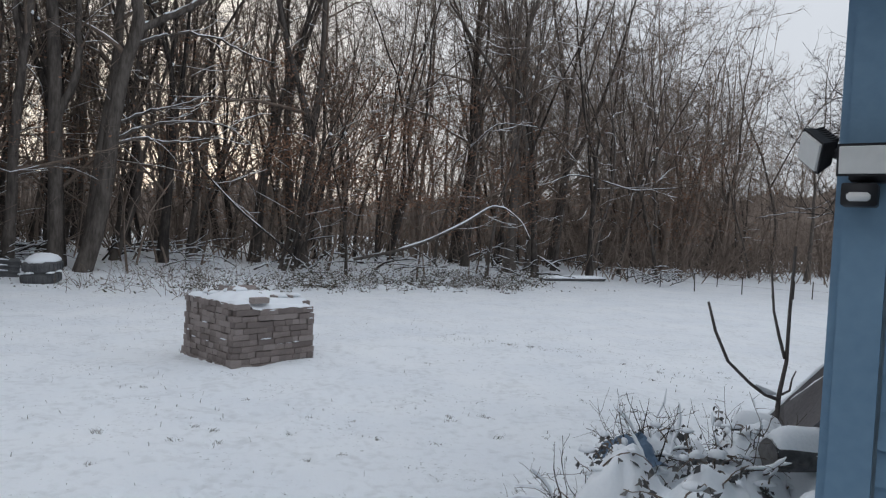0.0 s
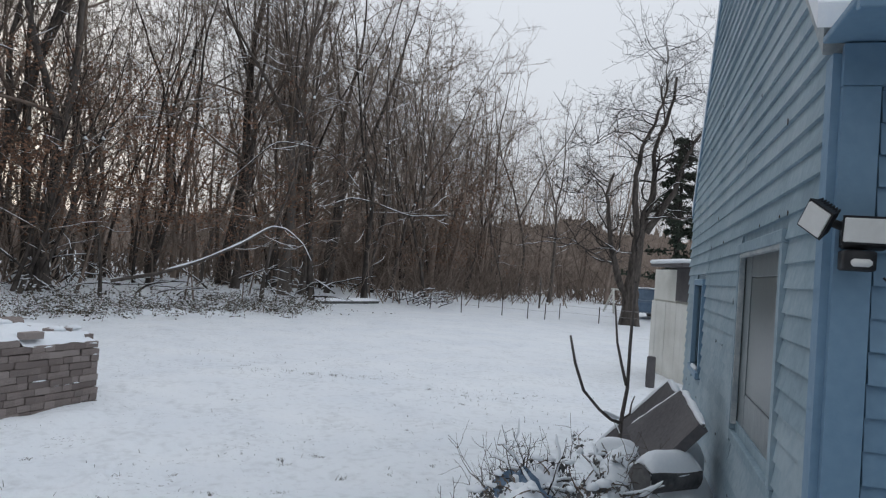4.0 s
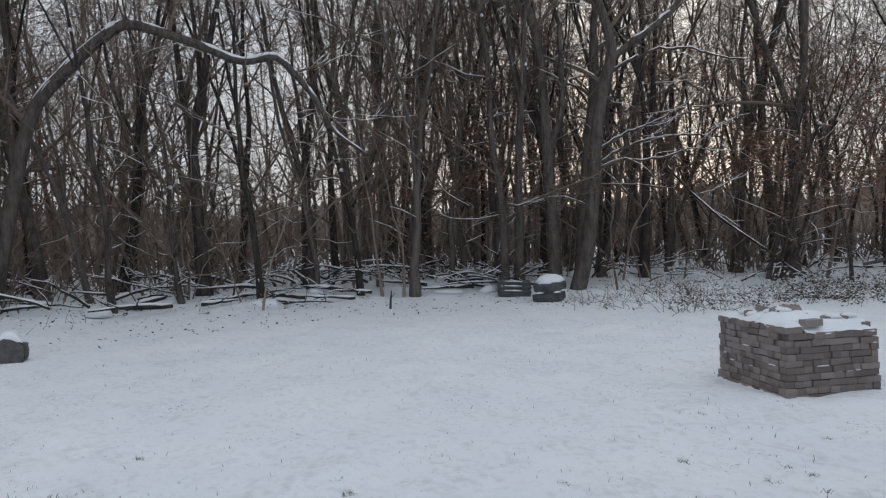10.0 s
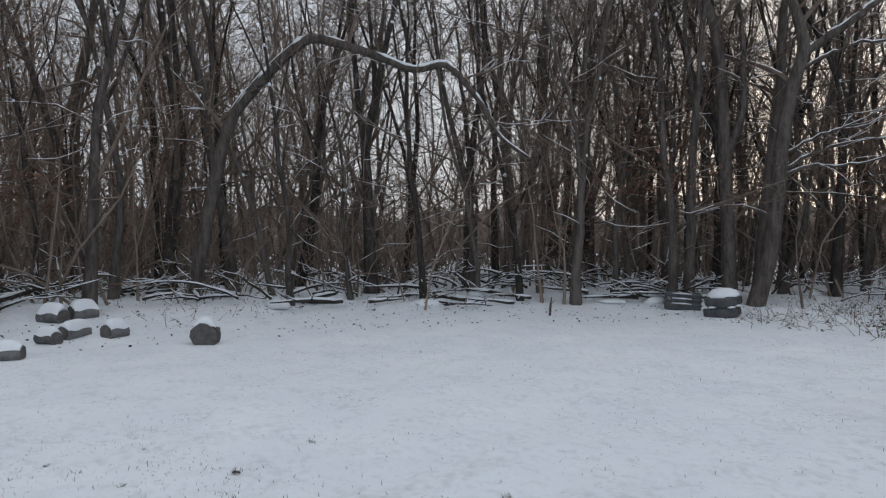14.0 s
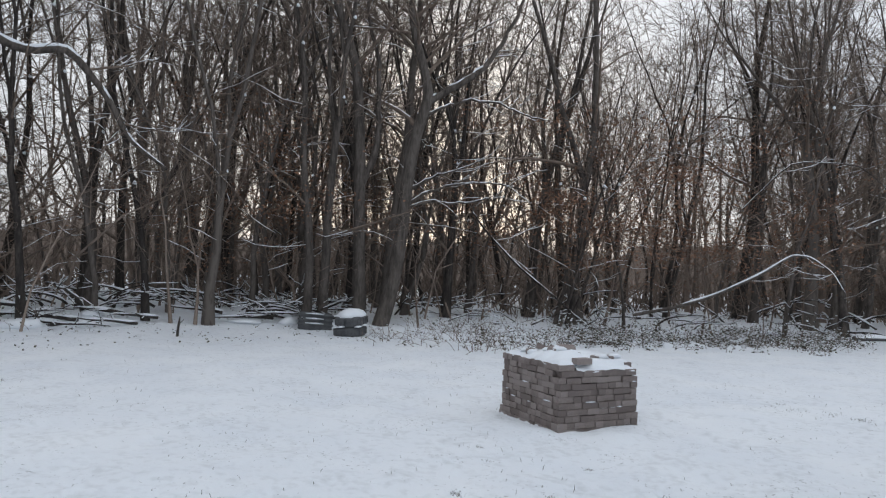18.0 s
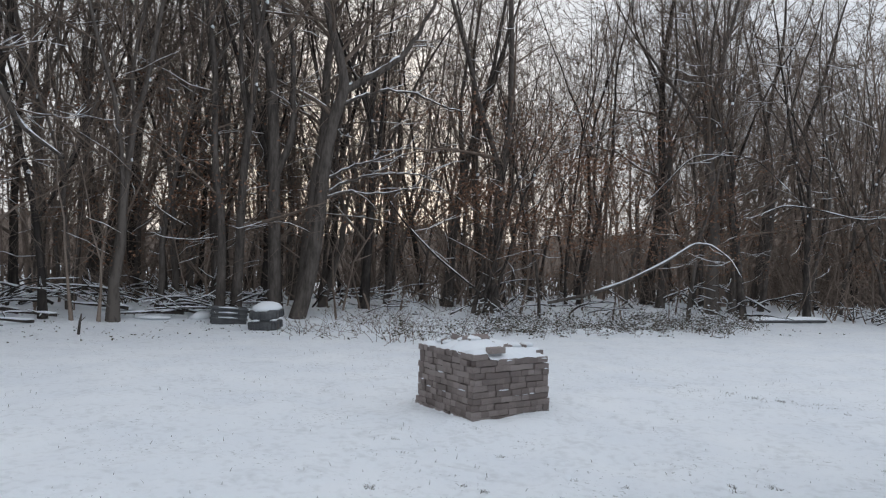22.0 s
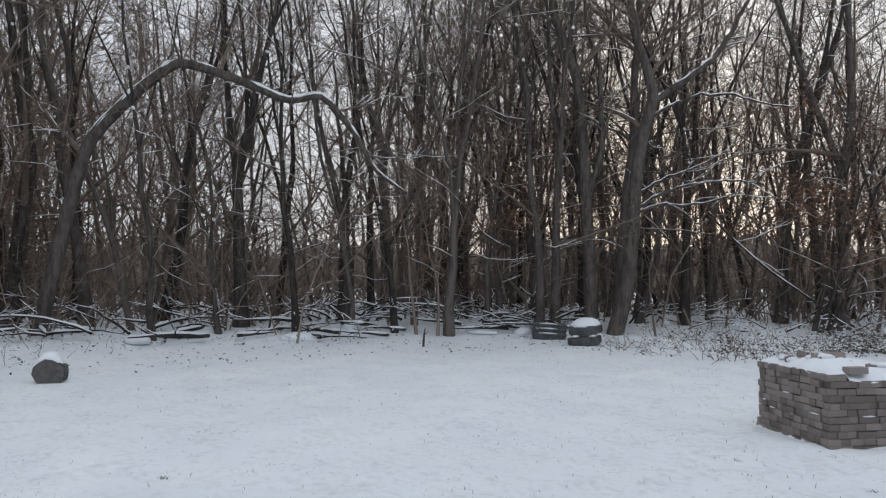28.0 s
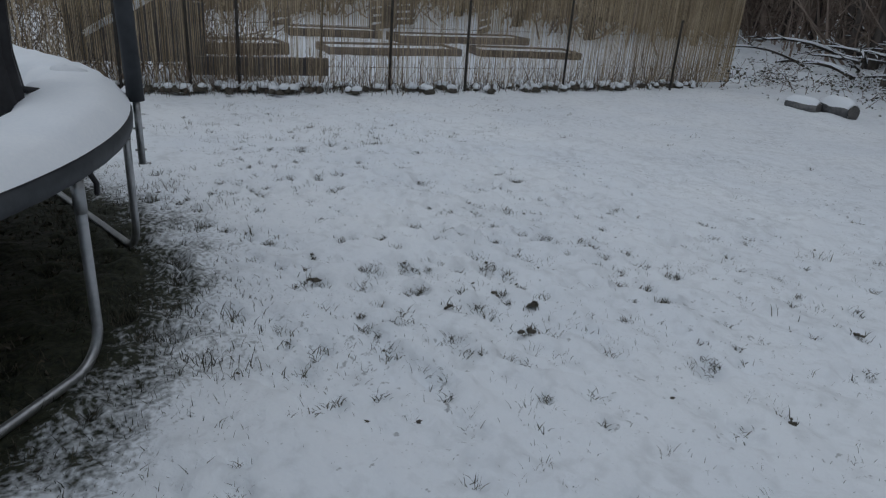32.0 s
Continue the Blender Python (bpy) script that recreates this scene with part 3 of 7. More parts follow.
def bent(rng, way, radii, forks, label, name="tree", boughs=(), crooked=False):
    """A tree or fallen limb along a bent line in the plan, with side branches: (which point, direction, length)."""
    trunk, crown, white = Geo(), Geo(), Geo()
    way = np.array(way, float)
    # round the line off
    t = np.linspace(0, len(way) - 1, len(way) * 4)
    pts = np.stack([np.interp(t, range(len(way)), way[:, k]) for k in range(3)], 1)
    pts[1:-1] = (pts[:-2] + pts[1:-1] * 2 + pts[2:]) / 4
    rad = np.interp(t, range(len(way)), radii)
    base = pts[0].copy()
    pts -= base
    trunk.tube(pts, rad, 8)
    snow_on(white, rng, pts, rad, 1.0, 0.93 if crooked else 0.9, 6, 1.4 if name == "fallen_bough" else 0.0 if boughs else 1.12)
    for at, d, length in forks:
        k = min(int(at * 4), len(pts) - 1)
        d = np.array(d, float)
        lp, lr = limb(rng, pts[k], d / np.linalg.norm(d), length, max(rad[k] * 0.5, 0.012), 7, 0.12, 0.03)
        crown.tube(lp, lr, 5)
        snow_on(white, rng, lp, lr * 0.8, 0.8, 0.8, 5)
        if length > 1.9 and name == "tree":
            clothe(crown, white, rng, lp, lr, 7, length * 0.5, 4, 4, 0.35, 0.006)
            continue
        for _ in range(9 if name == "tree" else 4):
            q = rng.randrange(2, 7)
            d2 = (lp[q] - lp[q - 1]) / np.linalg.norm(lp[q] - lp[q - 1]) + np.array([rng.gauss(0, 0.5), rng.gauss(0, 0.5), rng.gauss(0.1, 0.4)])
            sp, sr = limb(rng, lp[q], d2 / np.linalg.norm(d2), length * 0.35, 0.008, 3, 0.12, 0.02)
            crown.tube(sp, np.maximum(sr, 0.003), 3)
            snow_on(white, rng, sp, np.maximum(sr, 0.006), 0.6, 0.8, 3)
    if name == "tree" and not crooked:
        clothe(crown, white, rng, pts[len(pts) // 2:], rad[len(pts) // 2:], 14, 3.6, 5, 4, 0.35, 0.006)
    # long boughs that follow a line of their own
    for line, r0, r1, n_side in boughs:
        line = np.array(line, float) - base
        u = np.linspace(0, len(line) - 1, len(line) * 4)
        bp = np.stack([np.interp(u, range(len(line)), line[:, k]) for k in range(3)], 1)
        bp[1:-1] = (bp[:-2] + bp[1:-1] * 2 + bp[2:]) / 4
        bp[2:-1] += np.array([[rng.gauss(0, 0.02) for _ in range(3)] for _ in bp[2:-1]])
        br = np.linspace(r0, r1, len(bp))
        trunk.tube(bp, br, 7)
        snow_on(white, rng, bp, br, 1.0, 0.85, 5)
        for _ in range(n_side):
            k = rng.randrange(len(bp) // 4, len(bp) - 1)
            d = (bp[k + 1] - bp[k]) / np.linalg.norm(bp[k + 1] - bp[k]) + np.array([rng.gauss(0, 0.6), rng.gauss(0, 0.6), rng.gauss(0.1, 0.45)])
            lp, lr = limb(rng, bp[k], d / np.linalg.norm(d), rng.uniform(0.5, 1.6), max(br[k] * 0.4, 0.008), 5, 0.18, 0.02)
            crown.tube(lp, np.maximum(lr, 0.005), 4)
            snow_on(white, rng, lp, np.maximum(lr, 0.008), 0.6, 0.8, 4)
            for _ in range(3):
                d2 = np.array([rng.gauss(0, 1), rng.gauss(0, 1), rng.gauss(0.2, 0.7)])
                sp, sr = limb(rng, lp[rng.randrange(1, 5)], d2 / np.linalg.norm(d2), rng.uniform(0.3, 0.8), 0.007, 3, 0.2, 0.02)
                crown.tube(sp, np.maximum(sr, 0.005), 3)
    ob = thing(name, label, "tree", Matrix.Translation(base))
    part("trunk", trunk, BARK, ob)
    if crown.v:
        part("crown", crown, TWIG, ob)
    tagged(part("snow", white, SNOW, ob, "ridge of snow along the upper side"), kind="stuff")
    return ob


def special_trees():
    rng = random.Random(21)
    # the tree whose trunk arches over and hangs down again
    bent(rng, [(-16.9, 4.6, 0.25), (-16.75, 5.0, 2.6), (-16.5, 5.4, 4.75), (-15.9, 6.3, 6.0), (-15.4, 7.0, 6.75), (-14.6, 8.2, 6.35), (-14.0, 9.1, 5.9), (-13.55, 9.8, 6.15),
               (-13.1, 10.5, 5.2), (-12.85, 10.9, 4.3), (-12.4, 11.6, 3.75)],
         [0.17, 0.155, 0.145, 0.135, 0.12, 0.1, 0.09, 0.085, 0.07, 0.055, 0.03],
         [(8.6, (0.2, 0.5, -0.9), 1.2), (9, (0.2, 0.9, -0.3), 1.0), (8, (0.3, 1.0, 0.4), 1.6), (9.4, (0.5, 1.0, 0.1), 1.4), (3, (0.2, 0.6, 1.0), 2.6), (5, (0, 0.3, 1), 2.2), (2, (-0.4, -0.6, 0.6), 1.6)],
         "bare tree arched over to hang down, snow along its back", crooked=True)
    # the big forked tree above the old tyres, with long snowy boughs
    bent(rng, [(-9.13, 16.12, 0.05), (-8.84, 16.27, 1.3), (-8.7, 16.35, 2.7), (-8.64, 16.38, 3.8), (-8.46, 16.48, 5.35), (-8.16, 16.64, 6.45), (-8.36, 16.53, 7.4), (-8.6, 16.42, 8.2), (-8.7, 16.35, 9.0), (-8.5, 16.4, 11.5), (-8.6, 16.4, 14.2)],
         [0.24, 0.2, 0.19, 0.18, 0.165, 0.15, 0.125, 0.11, 0.1, 0.06, 0.02],
         [(6, (0.6, 0.2, 1), 3), (7, (-0.7, 0, 1), 3.5), (8, (0.7, 0.4, 1), 3), (8.5, (0.5, -0.5, 0.8), 3), (9, (-0.5, 0.3, 1), 2.5), (4.5, (-1.0, -0.3, 0.9), 2.8)],
         "big forked tree with long snow-laden boughs",
         boughs=[([(-8.2, 16.62, 6.3), (-7.54, 16.97, 6.78), (-6.85, 17.34, 7.35), (-6.42, 17.56, 8.08), (-5.93, 17.83, 9.2), (-5.6, 18.0, 11.5)], 0.11, 0.03, 9),
                 ([(-8.62, 16.4, 3.45), (-8.16, 16.64, 3.8), (-7.48, 17.0, 4.07), (-6.64, 17.45, 4.16), (-5.8, 17.89, 4.02)], 0.05, 0.014, 8),
                 ([(-8.6, 16.42, 3.85), (-8.02, 16.6, 4.19), (-7.41, 16.8, 4.4), (-6.64, 17.1, 4.73)], 0.042, 0.012, 7),
                 ([(-8.62, 16.42, 3.35), (-8.02, 16.8, 3.6), (-7.48, 17.15, 3.53), (-6.78, 17.5, 3.69), (-6.44, 17.7, 3.82)], 0.045, 0.012, 6),
                 ([(-8.3, 16.55, 5.9), (-7.75, 16.7, 6.15), (-7.19, 16.9, 6.35), (-6.29, 17.3, 6.31), (-5.66, 17.6, 5.97), (-5.09, 17.9, 5.9)], 0.045, 0.012, 8)])
    # its dark neighbours, forking high up
    bent(rng, [(-9.64, 15.85, 0.1), (-9.71, 15.81, 2.7), (-9.78, 15.77, 4.86), (-9.92, 15.7, 7.0), (-10.25, 15.52, 8.24), (-10.55, 15.38, 9.0), (-10.6, 15.3, 12), (-10.5, 15.3, 14)],
         [0.19, 0.16, 0.15, 0.135, 0.115, 0.1, 0.06, 0.02], [(3.5, (1, 0.3, 1), 3), (5, (-0.8, 0, 1), 3), (6, (0.8, 0.2, 1), 2.6), (4.4, (-1, 0.2, 0.8), 2.4)], "dark bare tree with a forked crown beside the tyres",
         boughs=[([(-9.75, 15.78, 3.8), (-9.35, 16.0, 5.0), (-9.38, 15.99, 6.1), (-9.45, 15.95, 7.57), (-9.78, 15.77, 8.7), (-9.7, 15.7, 12.5)], 0.11, 0.02, 9)])
    bent(rng, [(-9.5, 16.9, 0.2), (-9.25, 17.0, 3.5), (-9.0, 17.1, 5.5), (-8.98, 17.1, 7.3), (-8.85, 17.2, 8.6), (-8.9, 17.2, 13.5)],
         [0.17, 0.14, 0.13, 0.11, 0.09, 0.02], [(3, (1, 0.3, 1), 2.6), (4, (-0.8, 0, 1), 3), (4.5, (0.8, 0.2, 1), 2.6), (2.4, (-1, 0.2, 0.7), 1.8)], "straight dark tree standing behind the forked one")
    # a clump of thin leaning stems
    for i, (sx, lean) in enumerate(((-5.1, 0.28), (-4.9, 0.42), (-5.3, 0.1), (-5.0, 0.2), (-4.7, -0.2))):
        tp = tree_parts(rng, rng.uniform(6, 9), 0.06, (lean * 0.95, lean * 0.25), fork=0.5, stems=1, limbs=8, subs=3, twigs=3, snow=0.5, sides=6, low=3)
        plant(meshes(tp), sx, 19.6 + 0.15 * i, "thin leaning stem in a clump", "stems of the clump")
    # the fallen bough that stands out white against the dark woods
    bent(rng, [(-2.95, 19.4, 0.66), (-1.8, 19.55, 0.94), (-0.82, 19.65, 1.31), (0.25, 19.7, 1.9), (0.98, 19.7, 2.43), (1.4, 19.6, 2.39), (1.88, 19.5, 2.02), (2.15, 19.45, 1.52)],
         [0.048, 0.046, 0.042, 0.036, 0.03, 0.022, 0.016, 0.01], [(4, (0.3, 0, 1), 0.4), (4.1, (1, 0, -0.45), 1.1), (3.2, (1.0, 0.2, -0.25), 1.3), (2.6, (-0.6, 0, 1), 0.5)],
         "broken bough propped up, white with snow", "fallen_bough")
    bent(rng, [(-7.06, 17.22, 3.42), (-6.65, 17.44, 2.8), (-5.81, 17.89, 1.86), (-4.76, 18.45, 0.95), (-4.3, 18.6, 0.5)], [0.018, 0.024, 0.028, 0.028, 0.028], [(1.5, (1, 0.5, 0.0), 1.6), (2.2, (-0.2, 0, 1), 0.5), (2.0, (1, 0.4, -0.6), 1.0)], "slanting dead limb with snow on it", "bough")
    bent(rng, [(2.9, 21.9, 3.4), (3.5, 21.85, 3.68), (4.2, 21.8, 3.6), (5.5, 21.9, 3.25), (6.3, 21.95, 3.35), (7.1, 22.0, 3.45)], [0.016, 0.018, 0.02, 0.02, 0.016, 0.01], [(1.2, (-1, 0.2, -0.4), 1.0), (4, (1, 0, 0.5), 1.0), (4.4, (1, 0, -0.3), 0.9)], "long snowy bough reaching out of the woods", "bough")
    bent(rng, [(-0.4, 21.5, 3.65), (1.0, 21.3, 5.15), (2.65, 21.2, 5.0), (3.9, 21.2, 3.65)], [0.018, 0.017, 0.014, 0.008], [(1, (1, 0, 0.0), 1.4)], "arching thin bough with a line of snow", "bough")


special_trees()


def old_yard_tree():
    """The wide old tree beyond the lawn, with two crooked stems and twisted limbs."""
    rng = random.Random(31)
    stems = [([(0, 0, -0.1), (-0.02, 0, 0.7), (0, 0, 1.6), (0.1, 0, 3.2), (0.42, 0, 4.2), (0.65, 0.1, 5.5), (0.55, 0.2, 6.7), (1.1, 0.2, 8.1), (1.25, 0.2, 9.5)], [0.52, 0.4, 0.36, 0.33, 0.26, 0.19, 0.16, 0.13, 0.1], 12),
             ([(0.15, 0, 3.2), (-0.1, -0.1, 4.4), (-0.2, -0.2, 5.5), (0.0, -0.2, 6.7), (0.45, -0.1, 7.6), (0.75, 0, 8.5), (0.85, 0, 9.3)], [0.24, 0.2, 0.18, 0.15, 0.12, 0.1, 0.08], 12),
             ([(0.4, 0, 3.5), (0.9, -0.2, 4.4), (1.3, -0.4, 5.2), (1.5, -0.4, 6.1), (1.9, -0.3, 6.9), (2.7, -0.2, 8.3), (3.2, 0, 10.2), (3.55, 0, 11.8)], [0.23, 0.2, 0.17, 0.15, 0.12, 0.08, 0.045, 0.015], 14),
             ([(-0.1, 0, 0.95), (-0.45, -0.1, 1.5), (-0.8, -0.2, 2.4), (-1.1, -0.3, 3.9), (-1.2, -0.3, 5.0), (-1.0, -0.3, 5.6)], [0.2, 0.18, 0.16, 0.13, 0.11, 0.09], 10),
             ([(0.1, 0, 6.9), (-0.5, 0.2, 7.3), (-1.2, 0.3, 7.2), (-1.7, 0.4, 6.7), (-2.1, 0.4, 6.8)], [0.07, 0.05, 0.04, 0.03, 0.015], 6),
             ([(-1.15, -0.3, 4.6), (-1.7, -0.5, 5.3), (-2.2, -0.7, 5.0), (-2.6, -0.8, 4.4)], [0.06, 0.045, 0.03, 0.014], 6),
             ([(0.9, 0, 7.5), (0.7, 0.3, 8.9), (1.0, 0.4, 10.2), (0.9, 0.5, 11.0)], [0.06, 0.045, 0.03, 0.012], 7),
             ([(-0.75, -0.2, 2.2), (-1.5, -0.5, 2.5), (-2.3, -0.6, 2.9), (-3.0, -0.8, 2.7)], [0.06, 0.045, 0.03, 0.012], 5),
             ([(0.7, 0, 4.4), (1.6, 0.3, 4.1), (2.4, 0.4, 4.3), (3.3, 0.5, 4.0)], [0.08, 0.06, 0.04, 0.015], 6)]
    trunk, crown, white = Geo(), Geo(), Geo()
    for way, radii, count in stems:
        way = np.array(way, float)
        t = np.linspace(0, len(way) - 1, len(way) * 3)
        pts = np.stack([np.interp(t, range(len(way)), way[:, k]) for k in range(3)], 1)
        pts[1:-1] = (pts[:-2] + 2 * pts[1:-1] + pts[2:]) / 4
        pts[2:-1] += np.array([[rng.gauss(0, 0.025) for _ in range(3)] for _ in pts[2:-1]])
        rad = np.interp(t, range(len(way)), radii)
        rad = rad * (0.8 - 0.3 * np.clip(pts[:, 2] / 6, 0, 1))
        trunk.tube(pts, rad, 9, True)
        snow_on(white, rng, pts, rad * 0.7, 0.9, 0.8, 5)
        for i in range(int(count * 1.7)):
            k = rng.randrange(len(pts) // 3, len(pts) - 1)
            a = rng.uniform(0, 6.28)
            lp, lr = limb(rng, pts[k], (math.cos(a), math.sin(a), rng.uniform(-0.1, 0.8)), rng.uniform(1.0, 3.0), min(max(rad[k] * 0.38, 0.016), 0.05), 9, 0.24, 0.03)
            crown.tube(lp, np.maximum(lr, 0.006), 4)
            snow_on(white, rng, lp, np.maximum(lr, 0.008), 0.6, 0.6, 4)
            for _ in range(7):
                q = rng.randrange(2, 10)
                d2 = np.array([rng.gauss(0, 1), rng.gauss(0, 1), rng.gauss(0.25, 0.7)])
                sp, sr = limb(rng, lp[q], d2 / np.linalg.norm(d2), rng.uniform(0.5, 1.25), 0.007, 5, 0.22, 0.05)
                crown.tube(sp, np.maximum(sr, 0.0045), 3)
                for _ in range(4):
                    d3 = np.array([rng.gauss(0, 1), rng.gauss(0, 1), rng.gauss(0.25, 0.7)])
                    tp, tr = limb(rng, sp[rng.randrange(1, 5)], d3 / np.linalg.norm(d3), rng.uniform(0.25, 0.75), 0.005, 3, 0.22, 0.05)
                    crown.tube(tp, np.maximum(tr, 0.004), 3, tip=True)
    ob = thing("tree", "gnarled old yard tree with twisted bare limbs", "tree", pose(14.25, 22.15, 0, 0, 0, -17))
    part("trunk", trunk, BARK, ob)
    part("crown", crown, BARK, ob)
    tagged(part("snow", white, SNOW, ob, "snow on the flatter limbs"), kind="stuff")
    # a conifer behind it
    trunk, needles = Geo(), Geo()
    trunk.tube([(0, 0, -0.1), (0, 0, 4), (0.1, 0, 9)], [0.2, 0.14, 0.03], 7)
    for i in range(62):
        z = 1.5 + 7.6 * i / 62
        a = rng.uniform(0, 6.28)
        length = (10.2 - z) * 0.34 * rng.uniform(0.6, 1.1)
        d = np.array((math.cos(a), math.sin(a), rng.uniform(-0.25, 0.1)))
        lp, lr = limb(rng, (0, 0, z), d / np.linalg.norm(d), length, 0.03, 4, 0.1, 0.02)
        trunk.tube(lp, lr, 3)
        for _ in range(80):
            c = lp[0] + (lp[-1] - lp[0]) * rng.uniform(0.15, 1.0) + np.array([rng.gauss(0, 0.1), rng.gauss(0, 0.1), rng.gauss(0, 0.07)])
            e = np.array([rng.gauss(0, 1), rng.gauss(0, 1), rng.gauss(-0.2, 0.5)])
            e *= rng.uniform(0.16, 0.36) / np.linalg.norm(e)
            s = np.cross(e, (rng.gauss(0, 1), rng.gauss(0, 1), rng.gauss(0, 1)))
            s *= 0.07 / (np.linalg.norm(s) + 1e-6)
            needles.add([c - s, c + s, c + e], [(0, 1, 2)])
    ob = thing("conifer", "dark green conifer behind the old yard tree", "tree", pose(18.0, 24.75, 0) @ Matrix.Scale(0.87, 4))
    part("trunk", trunk, BARK, ob)
    part("crown", needles, NEEDLE, ob, "dark needled boughs", smooth=False)


old_yard_tree()


# ---- the woods behind ----
def as_arrays(geo):
    tri = []
    for f in geo.f:
        tri.append((f[0], f[1], f[2]))
        if len(f) == 4:
            tri.append((f[0], f[2], f[3]))
    return np.array(geo.v, float), np.array(tri, int)


def scatter(templates, spots, rng):
    """Many turned and scaled copies of the templates, joined to arrays."""
    vs, fs, o = [], [], 0
    for x, y, z, s, tilt in spots:
        v, f = templates[rng.randrange(len(templates))]
        a = rng.uniform(0, 6.283)
        c, si = math.cos(a), math.sin(a)
        w = np.stack([v[:, 0] * c - v[:, 1] * si, v[:, 0] * si + v[:, 1] * c, v[:, 2]], 1) * s
        w[:, 0] += w[:, 2] * tilt[0] + x
        w[:, 1] += w[:, 2] * tilt[1] + y
        w[:, 2] += z
        vs.append(w)
        fs.append(f + o)
        o += len(v)
    return np.concatenate(vs), np.concatenate(fs)


def stuff(name, v, f, mat, label, category):
    me = bpy.data.meshes.new(name)
    me.vertices.add(len(v))
    me.vertices.foreach_set("co", np.asarray(v, np.float32).ravel())
    k = f.shape[1]
    me.loops.add(f.size)
    me.loops.foreach_set("vertex_index", f.astype(np.int32).ravel())
    me.polygons.add(len(f))
    me.polygons.foreach_set("loop_start", np.arange(0, f.size, k, dtype=np.int32))
    me.polygons.foreach_set("loop_total", np.full(len(f), k, np.int32))
    me.materials.append(mat)
    me.update(calc_edges=True)
    me.validate()
    return tagged(new(name, me), label, category, kind="stuff")


def leaves_mesh(rng, spots, size, up=0.3):
    """Small pointed leaves, each two triangles bent along the middle."""
    n = len(spots)
    c = np.array(spots)
    r = np.random.RandomState(rng.randrange(10 ** 6))
    d = r.normal(size=(n, 3))
    d[:, 2] *= up
    d /= np.linalg.norm(d, axis=1)[:, None]
    s = np.cross(d, r.normal(size=(n, 3)))
    s /= np.linalg.norm(s, axis=1)[:, None]
    k = (size * r.uniform(0.6, 1.3, n))[:, None]
    nrm = np.cross(d, s) * k * 0.15
    v = np.stack([c - d * k * 0.5, c + s * k * 0.28 + nrm, c + d * k * 0.5, c - s * k * 0.28 + nrm], 1).reshape(-1, 3)
    i = np.arange(n)[:, None] * 4
    f = np.concatenate([i + np.array((0, 1, 2)), i + np.array((0, 2, 3))])
    return v, f


